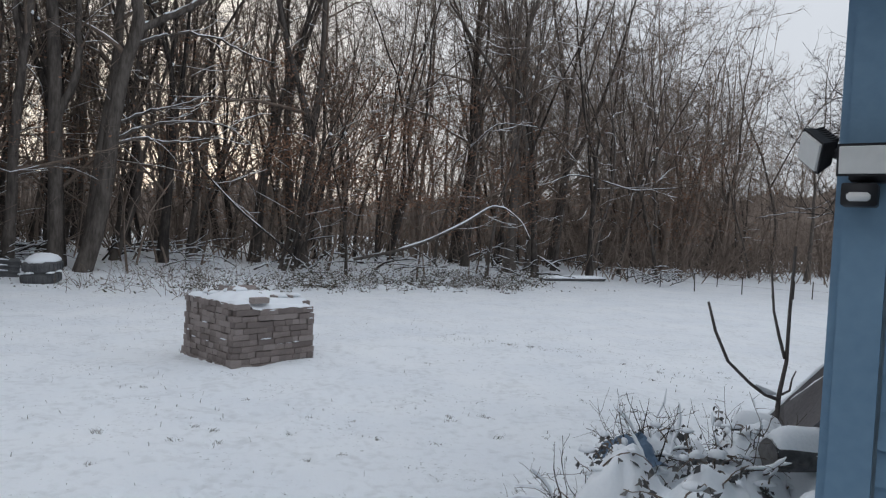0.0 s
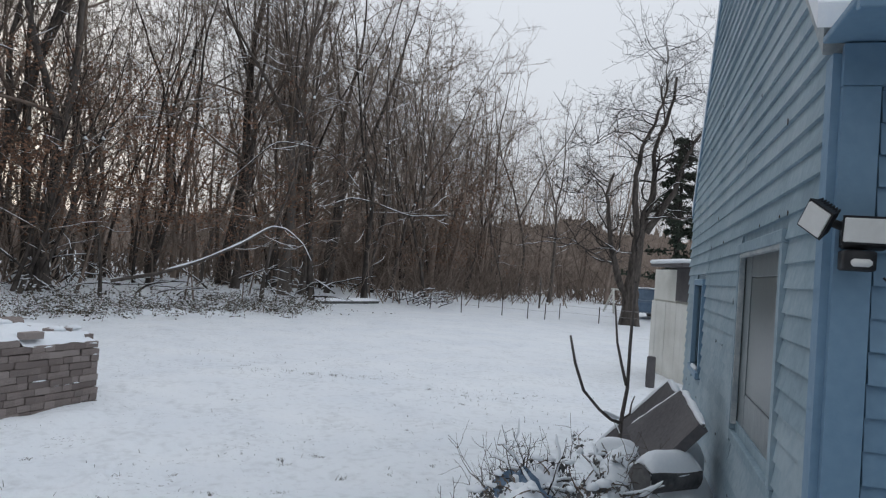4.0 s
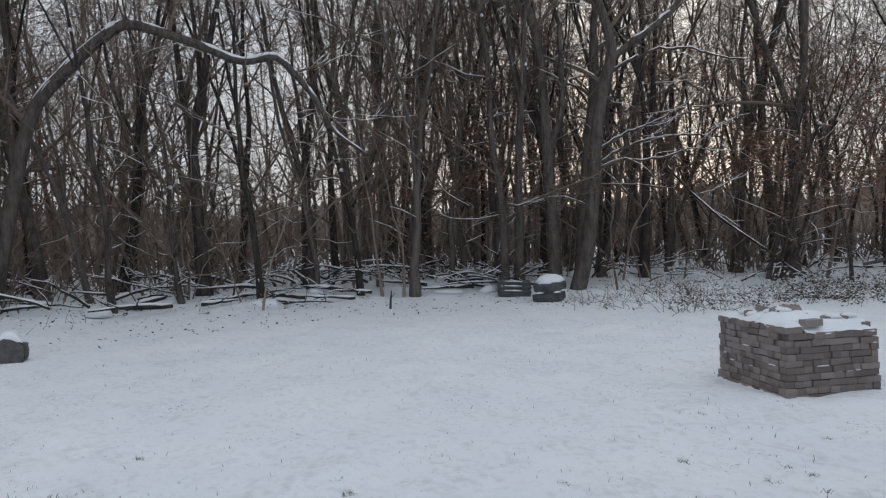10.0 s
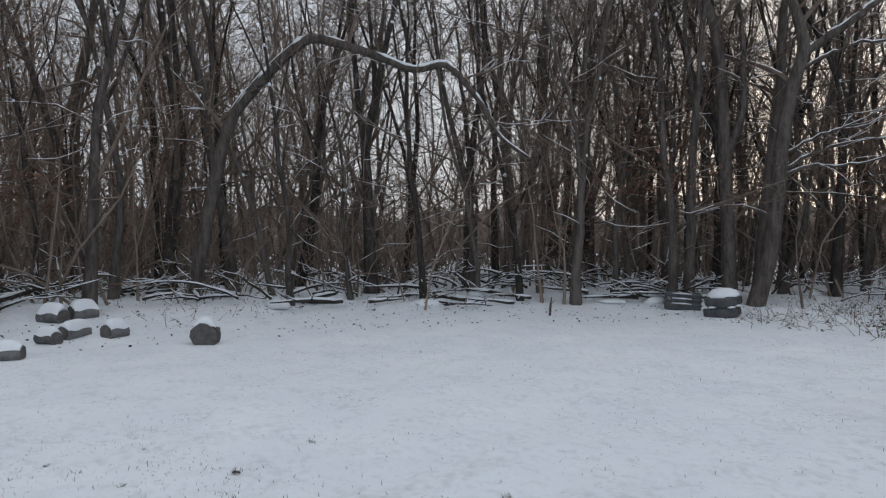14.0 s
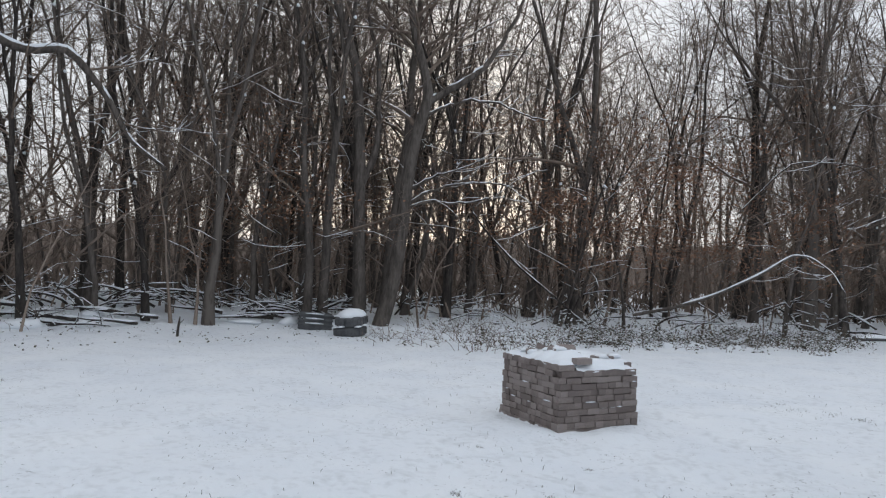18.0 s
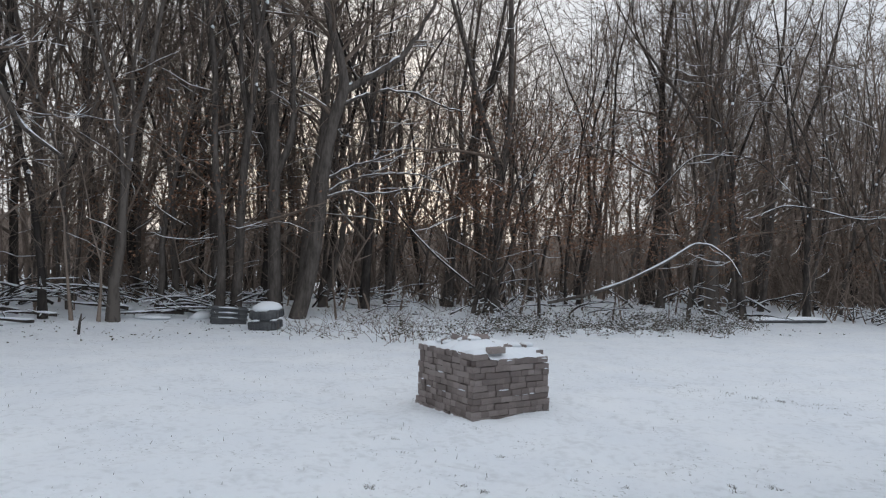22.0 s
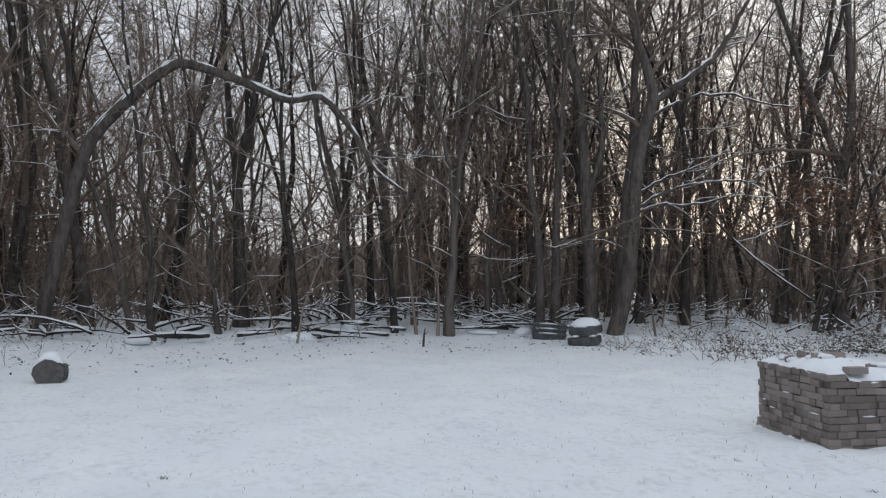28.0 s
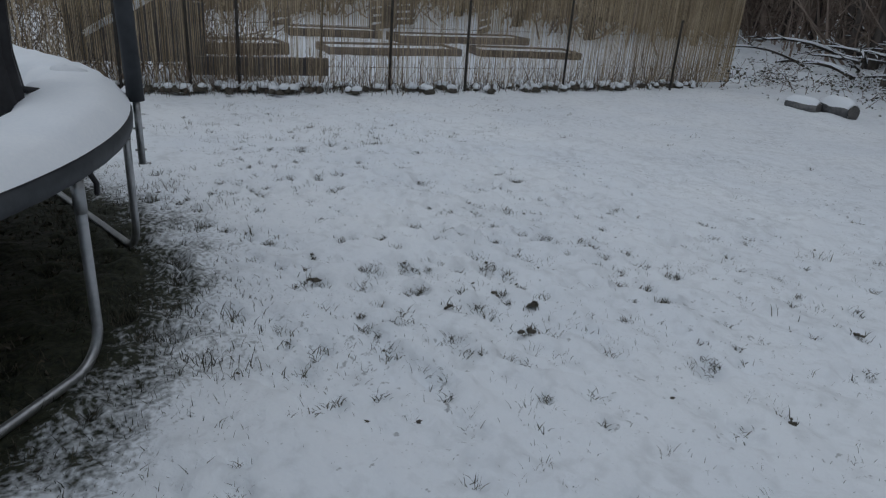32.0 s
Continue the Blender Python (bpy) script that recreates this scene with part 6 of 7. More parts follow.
# ---- beyond the house: white shed, barrel, far yard ----
def far_yard():
    rng = random.Random(81)
    # local frame of the shed's long side
    a, b = Vector((7.24, 9.55, 0)), Vector((7.75, 11.3, 0))
    d = (b - a).normalized()
    m = Matrix.Translation(a) @ Matrix(((d.x, -d.y, 0, 0), (d.y, d.x, 0, 0), (0, 0, 1, 0), (0, 0, 0, 1)))
    shed = thing("shed", "small white boarded shed with a snowy roof", "shed", m)
    L = (b - a).length
    n = 7
    for i in range(n):
        part("wall_board", Geo().box(i * L / n + 0.004, -0.03, 0, (i + 1) * L / n - 0.004, rng.uniform(0.0, 0.012), 1.32, bevel=0.004), WHITE_PAINT, shed, smooth=False)
    part("wall", Geo().box(-0.5, -1.7, 0, L, -0.03, 1.9), WHITE_PAINT, shed, smooth=False)
    part("dark_gable", Geo().box(-0.5, -0.03, 1.36, 0.55, 0.02, 1.92), SLAB, shed, "dark boarded upper wall", smooth=False)
    part("gable", Geo().add([(0.55, 0.0, 1.34), (1.75, 0.0, 1.36), (1.3, 0.0, 1.6), (0.55, 0.0, 1.92), (0.55, -0.1, 1.34), (1.75, -0.1, 1.36), (1.3, -0.1, 1.6), (0.55, -0.1, 1.92)],
                            [(3, 2, 1, 0), (4, 5, 6, 7), (0, 1, 5, 4), (1, 2, 6, 5), (2, 3, 7, 6), (3, 0, 4, 7)]), WHITE_PAINT, shed, smooth=False)
    part("roof", Geo().box(-0.6, -1.9, 1.93, 0.95, 0.35, 1.98, bevel=0.01), SLAB, shed, "dark roof edge", smooth=False)
    part("snow", Geo().box(-0.6, -1.9, 1.975, 0.97, 0.37, 2.05, bevel=0.03), SNOW, shed, "snow on the roof")
    barrel = Geo()
    barrel.tube([(0, 0, 0), (0, 0, 0.02), (0, 0, 0.2), (0, 0, 0.38), (0, 0, 0.53), (0, 0, 0.55)], [0.1, 0.11, 0.115, 0.11, 0.105, 0.09], 14, True)
    solo("barrel", barrel, SLAB, "dark barrel standing by the shed", "barrel", m=pose(6.4, 9.25, 0) @ Matrix.Diagonal((0.62, 0.62, 0.9, 1)))
    # wire fence across the far end of the lawn
    fence = thing("wire_fence", "low wire fence on thin stakes across the snow", "fence", Matrix())
    spots = [(7.45, 25.4), (8.4, 24.4), (10.3, 27.7), (9.9, 24.0), (10.6, 23.2), (11.2, 23.0), (12.0, 23.4), (13.0, 22.2), (14.9, 21.4), (6.4, 26.2)]
    for x, y in spots:
        part("stake", Geo().tube([(x, y, -0.1), (x + rng.gauss(0, 0.02), y, 0.62)], 0.018, 6, True), DARK_STEEL, fence)
    order = [9, 0, 1, 3, 4, 5, 6, 7, 8]
    for z in (0.3, 0.55):
        part("wire", Geo().tube([(spots[i][0], spots[i][1], z) for i in order], 0.004, 4), STEEL, fence)
    solo("pole", Geo().tube([(0, 0, -0.1), (0.02, 0, 0.8), (0, 0, 1.55)], [0.05, 0.045, 0.04], 8, True), BARK, "short wooden pole in the far yard", "pole", m=pose(14.4, 30.3, 0.0))
    # a blue thing and clutter under the old tree
    car = thing("blue_car", "dark blue car parked in the far yard, snow on its roof", "car", pose(19.0, 27.4, 0, 0, 0, 35))
    body = Geo().box(-2.0, -0.8, 0.3, 2.0, 0.8, 0.85, bevel=0.1)
    body.add([(-1.1, -0.7, 0.85), (1.3, -0.7, 0.85), (0.8, -0.6, 1.35), (-0.8, -0.6, 1.35), (-1.1, 0.7, 0.85), (1.3, 0.7, 0.85), (0.8, 0.6, 1.35), (-0.8, 0.6, 1.35)],
             [(0, 1, 2, 3), (7, 6, 5, 4), (1, 5, 6, 2), (3, 7, 4, 0), (2, 6, 7, 3)])
    part("body", body, BLUE_PLASTIC, car, smooth=False)
    part("snow", Geo().box(-0.85, -0.62, 1.35, 0.85, 0.62, 1.42, bevel=0.03), SNOW, car)
    for x in (-1.3, 1.3):
        for y in (-0.75, 0.75):
            part("wheel", Geo().tube([(x, y - 0.1, 0.31), (x, y + 0.1, 0.31)], 0.31, 14, True), RUBBER, car)
    climber = thing("climbing_frame", "pale wooden climbing frame in the far yard", "frame", pose(19.0, 30.4, 0))
    for x in (-0.7, 0.7):
        for s in (-1, 1):
            part("leg", Geo().tube([(x, s * 0.5, 0), (x * 0.7, 0, 1.2)], 0.05, 6, True), WHITE_PAINT, climber)
    part("beam", Geo().tube([(-0.6, 0, 1.2), (0.6, 0, 1.2)], 0.05, 6, True), WHITE_PAINT, climber)
    part("seat", Geo().box(-0.5, -0.25, 0.4, 0.5, 0.25, 0.46, bevel=0.01), PLANK, climber)
    lying_log(4.15, 24.6, 0.075, 3.3, 39, "long thin log lying along the edge of the woods", snow=0.9)


far_yard()


# ---- old tyres and bin at the edge ----
def tyre_stack():
    rng = random.Random(91)
    ob = thing("tyre_stack", "two old black tyres stacked under a dome of snow", "tyres", pose(-8.75, 14.05, 0.0, 4, -6, 30))
    for k, (z, x) in enumerate(((0.13, 0), (0.38, 0.05))):
        g = Geo()
        prof = [(0.2, -0.1), (0.26, -0.13), (0.34, -0.12), (0.385, -0.07), (0.39, 0.0), (0.385, 0.07), (0.34, 0.12), (0.26, 0.13), (0.2, 0.1)]
        n, v, f = 24, [], []
        for i in range(n):
            a = 2 * math.pi * i / n
            v += [(x + r * math.cos(a), r * math.sin(a), z + h) for r, h in prof]
        p = len(prof)
        for i in range(n):
            for j in range(p):
                f.append((i * p + j, ((i + 1) % n) * p + j, ((i + 1) % n) * p + (j + 1) % p, i * p + (j + 1) % p))
        t = part("tyre", g.add(v, f), RUBBER, ob)
        tr = Geo()
        for i in range(28):
            a = 2 * math.pi * i / 28
            tr.box(0.38, -0.02, z - 0.07, 0.4, 0.02, z + 0.07, m=Matrix.Translation((x, 0, 0)) @ Matrix.Rotation(a, 4, "Z"))
        part("tread", tr, RUBBER, t, smooth=False)
    part("snow", Geo().lump((0.06, 0, 0.48), (0.36, 0.36, 0.19), rng, 0.07, 7, 16, 0.0), SNOW, ob, "dome of snow")
    for a, z in ((2.2, 0.27), (3.4, 0.25), (4.1, 0.28), (5.2, 0.26), (5.7, 0.27)):
        part("snow", Geo().lump((0.03 + 0.37 * math.cos(a), 0.37 * math.sin(a), z), (0.09, 0.07, 0.03), rng, 0.25, 5, 9), SNOW, ob)
    bin_ = thing("crate", "dark plastic crate with snow in its slots", "crate", pose(-10.0, 14.35, 0.05, 0, 3, 35))
    part("body", Geo().box(-0.42, -0.25, 0, 0.42, 0.25, 0.42, bevel=0.03), RUBBER, bin_, smooth=False)
    for z in (0.12, 0.24, 0.36):
        part("slat", Geo().box(-0.44, -0.28, z, 0.44, -0.25, z + 0.05, bevel=0.008), RUBBER, bin_, smooth=False)
        part("snow", Geo().tube([(-0.25, -0.285, z + 0.055), (0.0, -0.285, z + 0.06), (0.2, -0.285, z + 0.055)], [0.008, 0.02, 0.006], 5), SNOW, bin_)


tyre_stack()

# cut logs along the edge of the lawn
for args in ((-11.5, 3.28, 0.228, 0.3, 154, "thick round of wood on its side with its cut face showing"), (-13.3, 2.25, 0.14, 0.4, -60, "short log with snow on its back"),
             (-11.75, 0.44, 0.115, 0.62, 66, "short thick log lying in the snow"), (-12.85, -0.35, 0.09, 0.62, 60, "low log nearly buried in snow"),
             (-13.6, 1.65, 0.13, 0.55, 130, "tilted log covered by a thick layer of snow"), (-13.15, 1.2, 0.12, 0.42, 30, "small log end half buried"),
             (-15.2, 1.5, 0.16, 0.5, 40, "dark log in a small pile at the edge"), (-15.4, 2.05, 0.16, 0.5, 110, "log lying crosswise in the pile"),
             (-12.1, -2.28, 0.085, 0.5, 75, "slim log under snow beside the fence"), (-12.1, -1.78, 0.115, 0.6, 52, "log with a snowy back and dark cut end")):
    lying_log(*args, sit=0.65, deep=0.4 if args[3] == 0.3 else 0.75, snow=0.68 if args[3] == 0.3 else 0.76)


# ---- trampoline ----
def trampoline():
    rng = random.Random(101)
    ob = thing("trampoline", "round trampoline with galvanised legs, its pad under deep snow", "trampoline", pose(TRAMP_X, TRAMP_Y, 0))
    n = 72

    def ring(profile, closed=True):
        v, f, p = [], [], len(profile)
        for i in range(n):
            a = 2 * math.pi * i / n
            v += [(r * math.cos(a), r * math.sin(a), z) for r, z in profile]
        for i in range(n):
            for j in range(p if closed else p - 1):
                f.append((i * p + j, ((i + 1) % n) * p + j, ((i + 1) % n) * p + (j + 1) % p, i * p + (j + 1) % p))
        return Geo().add(v, f)

    R, Z = TRAMP_R, TRAMP_Z
    tube = [(R + 0.024 * math.cos(a), Z - 0.03 + 0.024 * math.sin(a)) for a in np.arange(8) * math.pi / 4]
    part("rim", ring(tube), STEEL, ob)
    part("pad", ring([(R - 0.5, Z + 0.02), (R + 0.02, Z + 0.03), (R + 0.04, Z + 0.0), (R + 0.035, Z - 0.055), (R + 0.0, Z - 0.06), (R - 0.045, Z - 0.02), (R - 0.5, Z - 0.0)]), PAD, ob, "black padded edge")
    part("mat", ring([(0.0, Z - 0.04), (R - 0.48, Z - 0.01), (R - 0.48, Z - 0.02), (0.0, Z - 0.05)]), BLACK, ob, "black jumping mat")
    # snow on the pad, thick and rounded, with a ragged inner edge
    v, f, prof = [], [], 9
    for i in range(n * 2):
        a = math.pi * i / n
        inner = R - 0.46 + 0.05 * math.sin(a * 9) + 0.035 * math.sin(a * 23 + 1)
        for j in range(prof):
            t = j / (prof - 1)
            r = inner + (R + 0.03 - inner) * t
            h = 0.11 * (1 - (2 * t - 1) ** 4) * (1 + 0.16 * math.sin(a * 7 + t * 3) + 0.07 * math.sin(a * 31 + 5 * t) + 0.05 * math.sin(a * 53 - 9 * t) + rng.gauss(0, 0.012))
            v.append((r * math.cos(a), r * math.sin(a), Z + 0.028 + h))
    m = n * 2
    for i in range(m):
        f += [(i * prof + j, i * prof + j + 1, ((i + 1) % m) * prof + j + 1, ((i + 1) % m) * prof + j) for j in range(prof - 1)]
    g = Geo().add(v, f)
    for i in range(12):
        a = rng.uniform(0, 6.28)
        r = R - rng.uniform(0.15, 0.5)
        g.lump((r * math.cos(a), r * math.sin(a), Z + 0.13), (0.1, 0.1, 0.05), rng, 0.2)
    solo("snow_ring", g, SNOW, "thick ring of snow on the trampoline pad", "snow", m=pose(TRAMP_X, TRAMP_Y, 0))
    # six U-shaped legs, each of two uprights and a bar on the ground
    for k in range(6):
        a0, a1 = radians(130.7 + 60 * k), radians(97.6 + 60 * k)
        r = R - 0.0
        p0, p1 = Vector((r * math.cos(a0), r * math.sin(a0), 0)), Vector((r * math.cos(a1), r * math.sin(a1), 0))
        e = (p1 - p0).normalized()
        up = Vector((0, 0, 1))
        q = 0.17
        bend = [(q * (1 - math.cos(w)), q * (1 - math.sin(w))) for w in np.linspace(0, math.pi / 2, 8)]
        way = [p0 + up * (Z - 0.05), p0 + up * 0.5] + [p0 + e * s + up * h for s, h in bend] + [p0.lerp(p1, 0.5)]
        way += [p1 - e * s + up * h for s, h in reversed(bend)] + [p1 + up * 0.5, p1 + up * (Z - 0.05)]
        leg = part("leg", Geo().tube([tuple(p) for p in way], 0.021, 12, carry=True), STEEL, ob, "bent galvanised leg")
        for p in (p0, p1):
            part("sleeve", Geo().tube([tuple(p + up * (Z - 0.2)), tuple(p + up * (Z - 0.03))], 0.025, 10, True), STEEL, leg)
    # net poles with foam at every second upright, clamped outside the legs
    for k in range(6):
        a = radians(157.6 + 60 * k)
        c, s = math.cos(a), math.sin(a)
        r = R + 0.07
        pole = part("net_pole", Geo().tube([(r * c, r * s, 0.52), (r * c, r * s, 1.0)], 0.019, 9, True), STEEL, ob)
        part("foam", Geo().tube([(r * c, r * s, Z + 0.01), ((r - 0.02) * c, (r - 0.02) * s, 1.6), ((r + 0.03) * c, (r + 0.03) * s, 2.6)], 0.045, 10, True), PAD, pole, "black foam sleeve")
        for z in (0.6, 0.72):
            part("bolt", Geo().tube([((r - 0.03) * c, (r - 0.03) * s, z), ((r + 0.028) * c, (r + 0.028) * s, z)], 0.006, 6, True), STEEL, pole)
    # the safety net, gathered to a dark bundle inside the pad
    a = radians(147.6)
    net = Geo()
    for i in range(5):
        r = R - 0.45 - 0.05 * rng.random()
        b = a + rng.uniform(-0.05, 0.05)
        lp = [(r * math.cos(b), r * math.sin(b), Z - 0.05), (r * math.cos(b) + 0.02, r * math.sin(b), Z + 0.3), (r * math.cos(b + 0.02), r * math.sin(b + 0.02), Z + 0.8), (r * math.cos(b), r * math.sin(b), Z + 1.6)]
        net.tube(lp, [0.11, 0.085, 0.075, 0.07], 8)
    net.tube([((R - 0.45) * math.cos(a), (R - 0.45) * math.sin(a), Z + 0.12), ((R - 0.42) * math.cos(a - 0.03), (R - 0.42) * math.sin(a - 0.03), Z + 0.16), ((R - 0.3) * math.cos(a + 0.03), (R - 0.3) * math.sin(a + 0.03), Z + 0.12)], 0.016, 6)
    part("net", net, BLACK, ob, "black safety net gathered in folds")
    part("strap", Geo().tube([((R - 0.03) * math.cos(radians(134)), (R - 0.03) * math.sin(radians(134)), Z - 0.05), ((R + 0.0) * math.cos(radians(134.5)), (R + 0.0) * math.sin(radians(134.5)), Z - 0.13), ((R - 0.02) * math.cos(radians(135.5)), (R - 0.02) * math.sin(radians(135.5)), Z - 0.19)], 0.012, 6), BLACK, ob)


trampoline()


# ---- reed fence and the garden behind it ----
FENCE = [Vector((-13.95, -4.0, 0)), Vector((-8.4, -6.42, 0)), Vector((-4.2, -8.75, 0)), Vector((-0.6, -10.2, 0))]


def along_fence(d, off=0.0):
    for a, b in zip(FENCE[:-1], FENCE[1:]):
        length = (b - a).length
        if d <= length or b is FENCE[-1]:
            e = (b - a) / length
            return a + e * d + Vector((e.y, -e.x, 0)) * off
        d -= length


def reed_fence():
    rng = random.Random(111)
    total = sum((b - a).length for a, b in zip(FENCE[:-1], FENCE[1:]))
    ob = thing("reed_fence", "tan reed screen fence tied to wire, thin and gappy low down", "fence", Matrix())
    v, f = [], []

    def reed(p, z0, z1, r, lean):
        o = len(v)
        for z in (z0, z1):
            for k in range(3):
                a = 2.09 * k
                v.append((p.x + r * math.cos(a) + lean * (z - z0), p.y + r * math.sin(a), z))
        f.extend([(o, o + 1, o + 4, o + 3), (o + 1, o + 2, o + 5, o + 4), (o + 2, o, o + 3, o + 5)])

    d = 0.0
    while d < 12.4:
        # whole reeds low down, thinning away from the dense end
        wave = 0.05 * math.sin(d * 1.3) + 0.02 * math.sin(d * 7)
        thick = math.exp(-(d / 2.6) ** 4)
        if rng.random() < 0.45 + 0.55 * thick:
            z0 = 0.04
        else:
            z0 = rng.uniform(0.95, 1.3) + 0.12 * math.sin(d * 2.1) if rng.random() < 0.75 else rng.uniform(0.4, 1.0)
        reed(along_fence(d, rng.gauss(0, 0.008)), z0, 2.06 + wave + rng.gauss(0, 0.03), rng.uniform(0.0017, 0.0032), rng.gauss(0, 0.012))
        d += rng.uniform(0.0025, 0.0062)
    reeds = part("reeds", Geo().add(v, f), REED, ob, smooth=False)
    tagged(reeds, kind="stuff")
    for z in (0.3, 0.85, 1.35, 1.85):
        part("wire", Geo().tube([tuple(along_fence(q, 0.01) + Vector((0, 0, z))) for q in np.linspace(0, total, 40)], 0.003, 4), DARK_STEEL, ob)
    # stakes in front of the reeds
    for x, y, h, lean in ((-11.75, -4.3, 1.15, 0.02), (-10.1, -5.45, 1.5, -0.1), (-8.35, -6.12, 1.36, 0.03), (-7.47, -6.82, 1.36, -0.02), (-6.85, -7.6, 1.3, -0.1), (-5.6, -7.75, 1.5, 0.0), (-5.05, -8.0, 1.7, 0.02), (-4.3, -8.3, 1.6, -0.03)):
        part("stake", Geo().tube([(x, y, -0.1), (x + lean, y + lean * 0.5, h)], 0.02, 7, True), DARK_STEEL, ob)
    # chain link further along
    links = Geo()
    for i in range(46):
        q = 10.6 + i * 0.07
        for s in (-1, 1):
            p0, p1 = along_fence(q, 0.03), along_fence(min(max(q + s * 1.1, 10.5), total), 0.03)
            links.tube([(p0.x, p0.y, 0.05), (p1.x, p1.y, 1.6)], 0.0035, 3)
    part("chain_link", links, DARK_STEEL, ob, "rusty chain link")
    # stones, clods and snow along the foot
    stones = [Geo().lump((0, 0, 0), (0.1, 0.075, 0.075), rng, 0.45, 6, 10).mesh("stone", SOIL) for _ in range(4)]
    bank = thing("edging", "row of snow-capped dark stones along the reed fence", "edging", Matrix())
    for i in range(210):
        q = 1.2 + 10.2 * rng.random()
        p = along_fence(q, -0.22 + rng.gauss(0, 0.13))
        sc = rng.uniform(0.3, 0.85)
        part("stone", stones[i % 4], SOIL, bank, m=pose(p.x, p.y, 0.03, 0, 0, rng.uniform(0, 360)) @ Matrix.Scale(sc, 4))
        if rng.random() < 0.75:
            part("snow", Geo().lump((p.x + rng.gauss(0, 0.03), p.y + rng.gauss(0, 0.03), 0.06 * sc + 0.03), (0.1 * sc, 0.08 * sc, 0.05), rng, 0.2, 5, 9), SNOW, bank)
    # dry weeds at the foot
    weeds = Geo()
    for _ in range(850):
        p = along_fence(total - 1 - (total - 2) * rng.random() ** 1.4, -0.2 + rng.gauss(0, 0.15))
        lp, lr = limb(rng, (p.x, p.y, 0), (rng.gauss(0, 0.3), rng.gauss(0, 0.3), 1), rng.uniform(0.2, 0.65), 0.005, 4, 0.15, 0)
        weeds.tube(lp, np.maximum(lr, 0.0025), 3)
    tagged(solo("weeds", weeds, TWIG, "dry brown weeds along the fence", "weeds"), kind="stuff")
    # dark tangle of brush behind the wire, beyond the trampoline
    brush = Geo()
    for _ in range(400):
        p = along_fence(rng.uniform(8.6, total - 0.2), rng.uniform(0.2, 1.6))
        lp, lr = limb(rng, (p.x, p.y, 0), (rng.gauss(0, 0.4), rng.gauss(0, 0.4), 1), rng.uniform(0.5, 2.0), 0.01, 5, 0.2, 0)
        brush.tube(lp, np.maximum(lr, 0.004), 3)
        for _ in range(3):
            d2 = np.array([rng.gauss(0, 1), rng.gauss(0, 1), rng.gauss(0.4, 0.6)])
            sp, sr = limb(rng, lp[rng.randrange(1, 5)], d2 / np.linalg.norm(d2), rng.uniform(0.2, 0.6), 0.006, 3, 0.2, 0)
            brush.tube(sp, np.maximum(sr, 0.003), 3)
    tagged(solo("brush", brush, TWIG, "dark dead brush behind the wire fence", "brush"), kind="stuff")
    for q0, q1, off, z, h, label in ((7.9, 9.7, 0.12, 0.16, 0.24, "dark weathered beam lying behind the fence"), (9.5, 11.1, 0.3, 0.3, 0.75, "broad dark board leaning behind the wire"), (9.55, 11.1, 0.45, 1.06, 0.8, "upper dark board of the old enclosure")):
        a, c = along_fence(q0, off), along_fence(q1, off)
        e = (c - a).normalized()
        beam = Geo().box(0, -0.03, z, (c - a).length, 0.03, z + h, bevel=0.008)
        solo("old_board", beam, SLAB, label, "board", "old boards", smooth=False, m=Matrix.Translation(a) @ Matrix(((e.x, -e.y, 0, 0), (e.y, e.x, 0, 0), (0, 0, 1, 0), (0, 0, 0, 1))))
    a, c = along_fence(10.9, 0.2), along_fence(9.9, 0.2)
    solo("snowy_batten", Geo().tube([(a.x, a.y, 0.62), (c.x, c.y, 1.2)], 0.03, 6, True).tube([(a.x, a.y, 0.66), ((a.x + c.x) / 2, (a.y + c.y) / 2, 0.955), (c.x, c.y, 1.24)], [0.015, 0.035, 0.015], 6), SNOW, "slanting batten with a line of snow on the old boards", "batten")
    return ob


reed_fence()


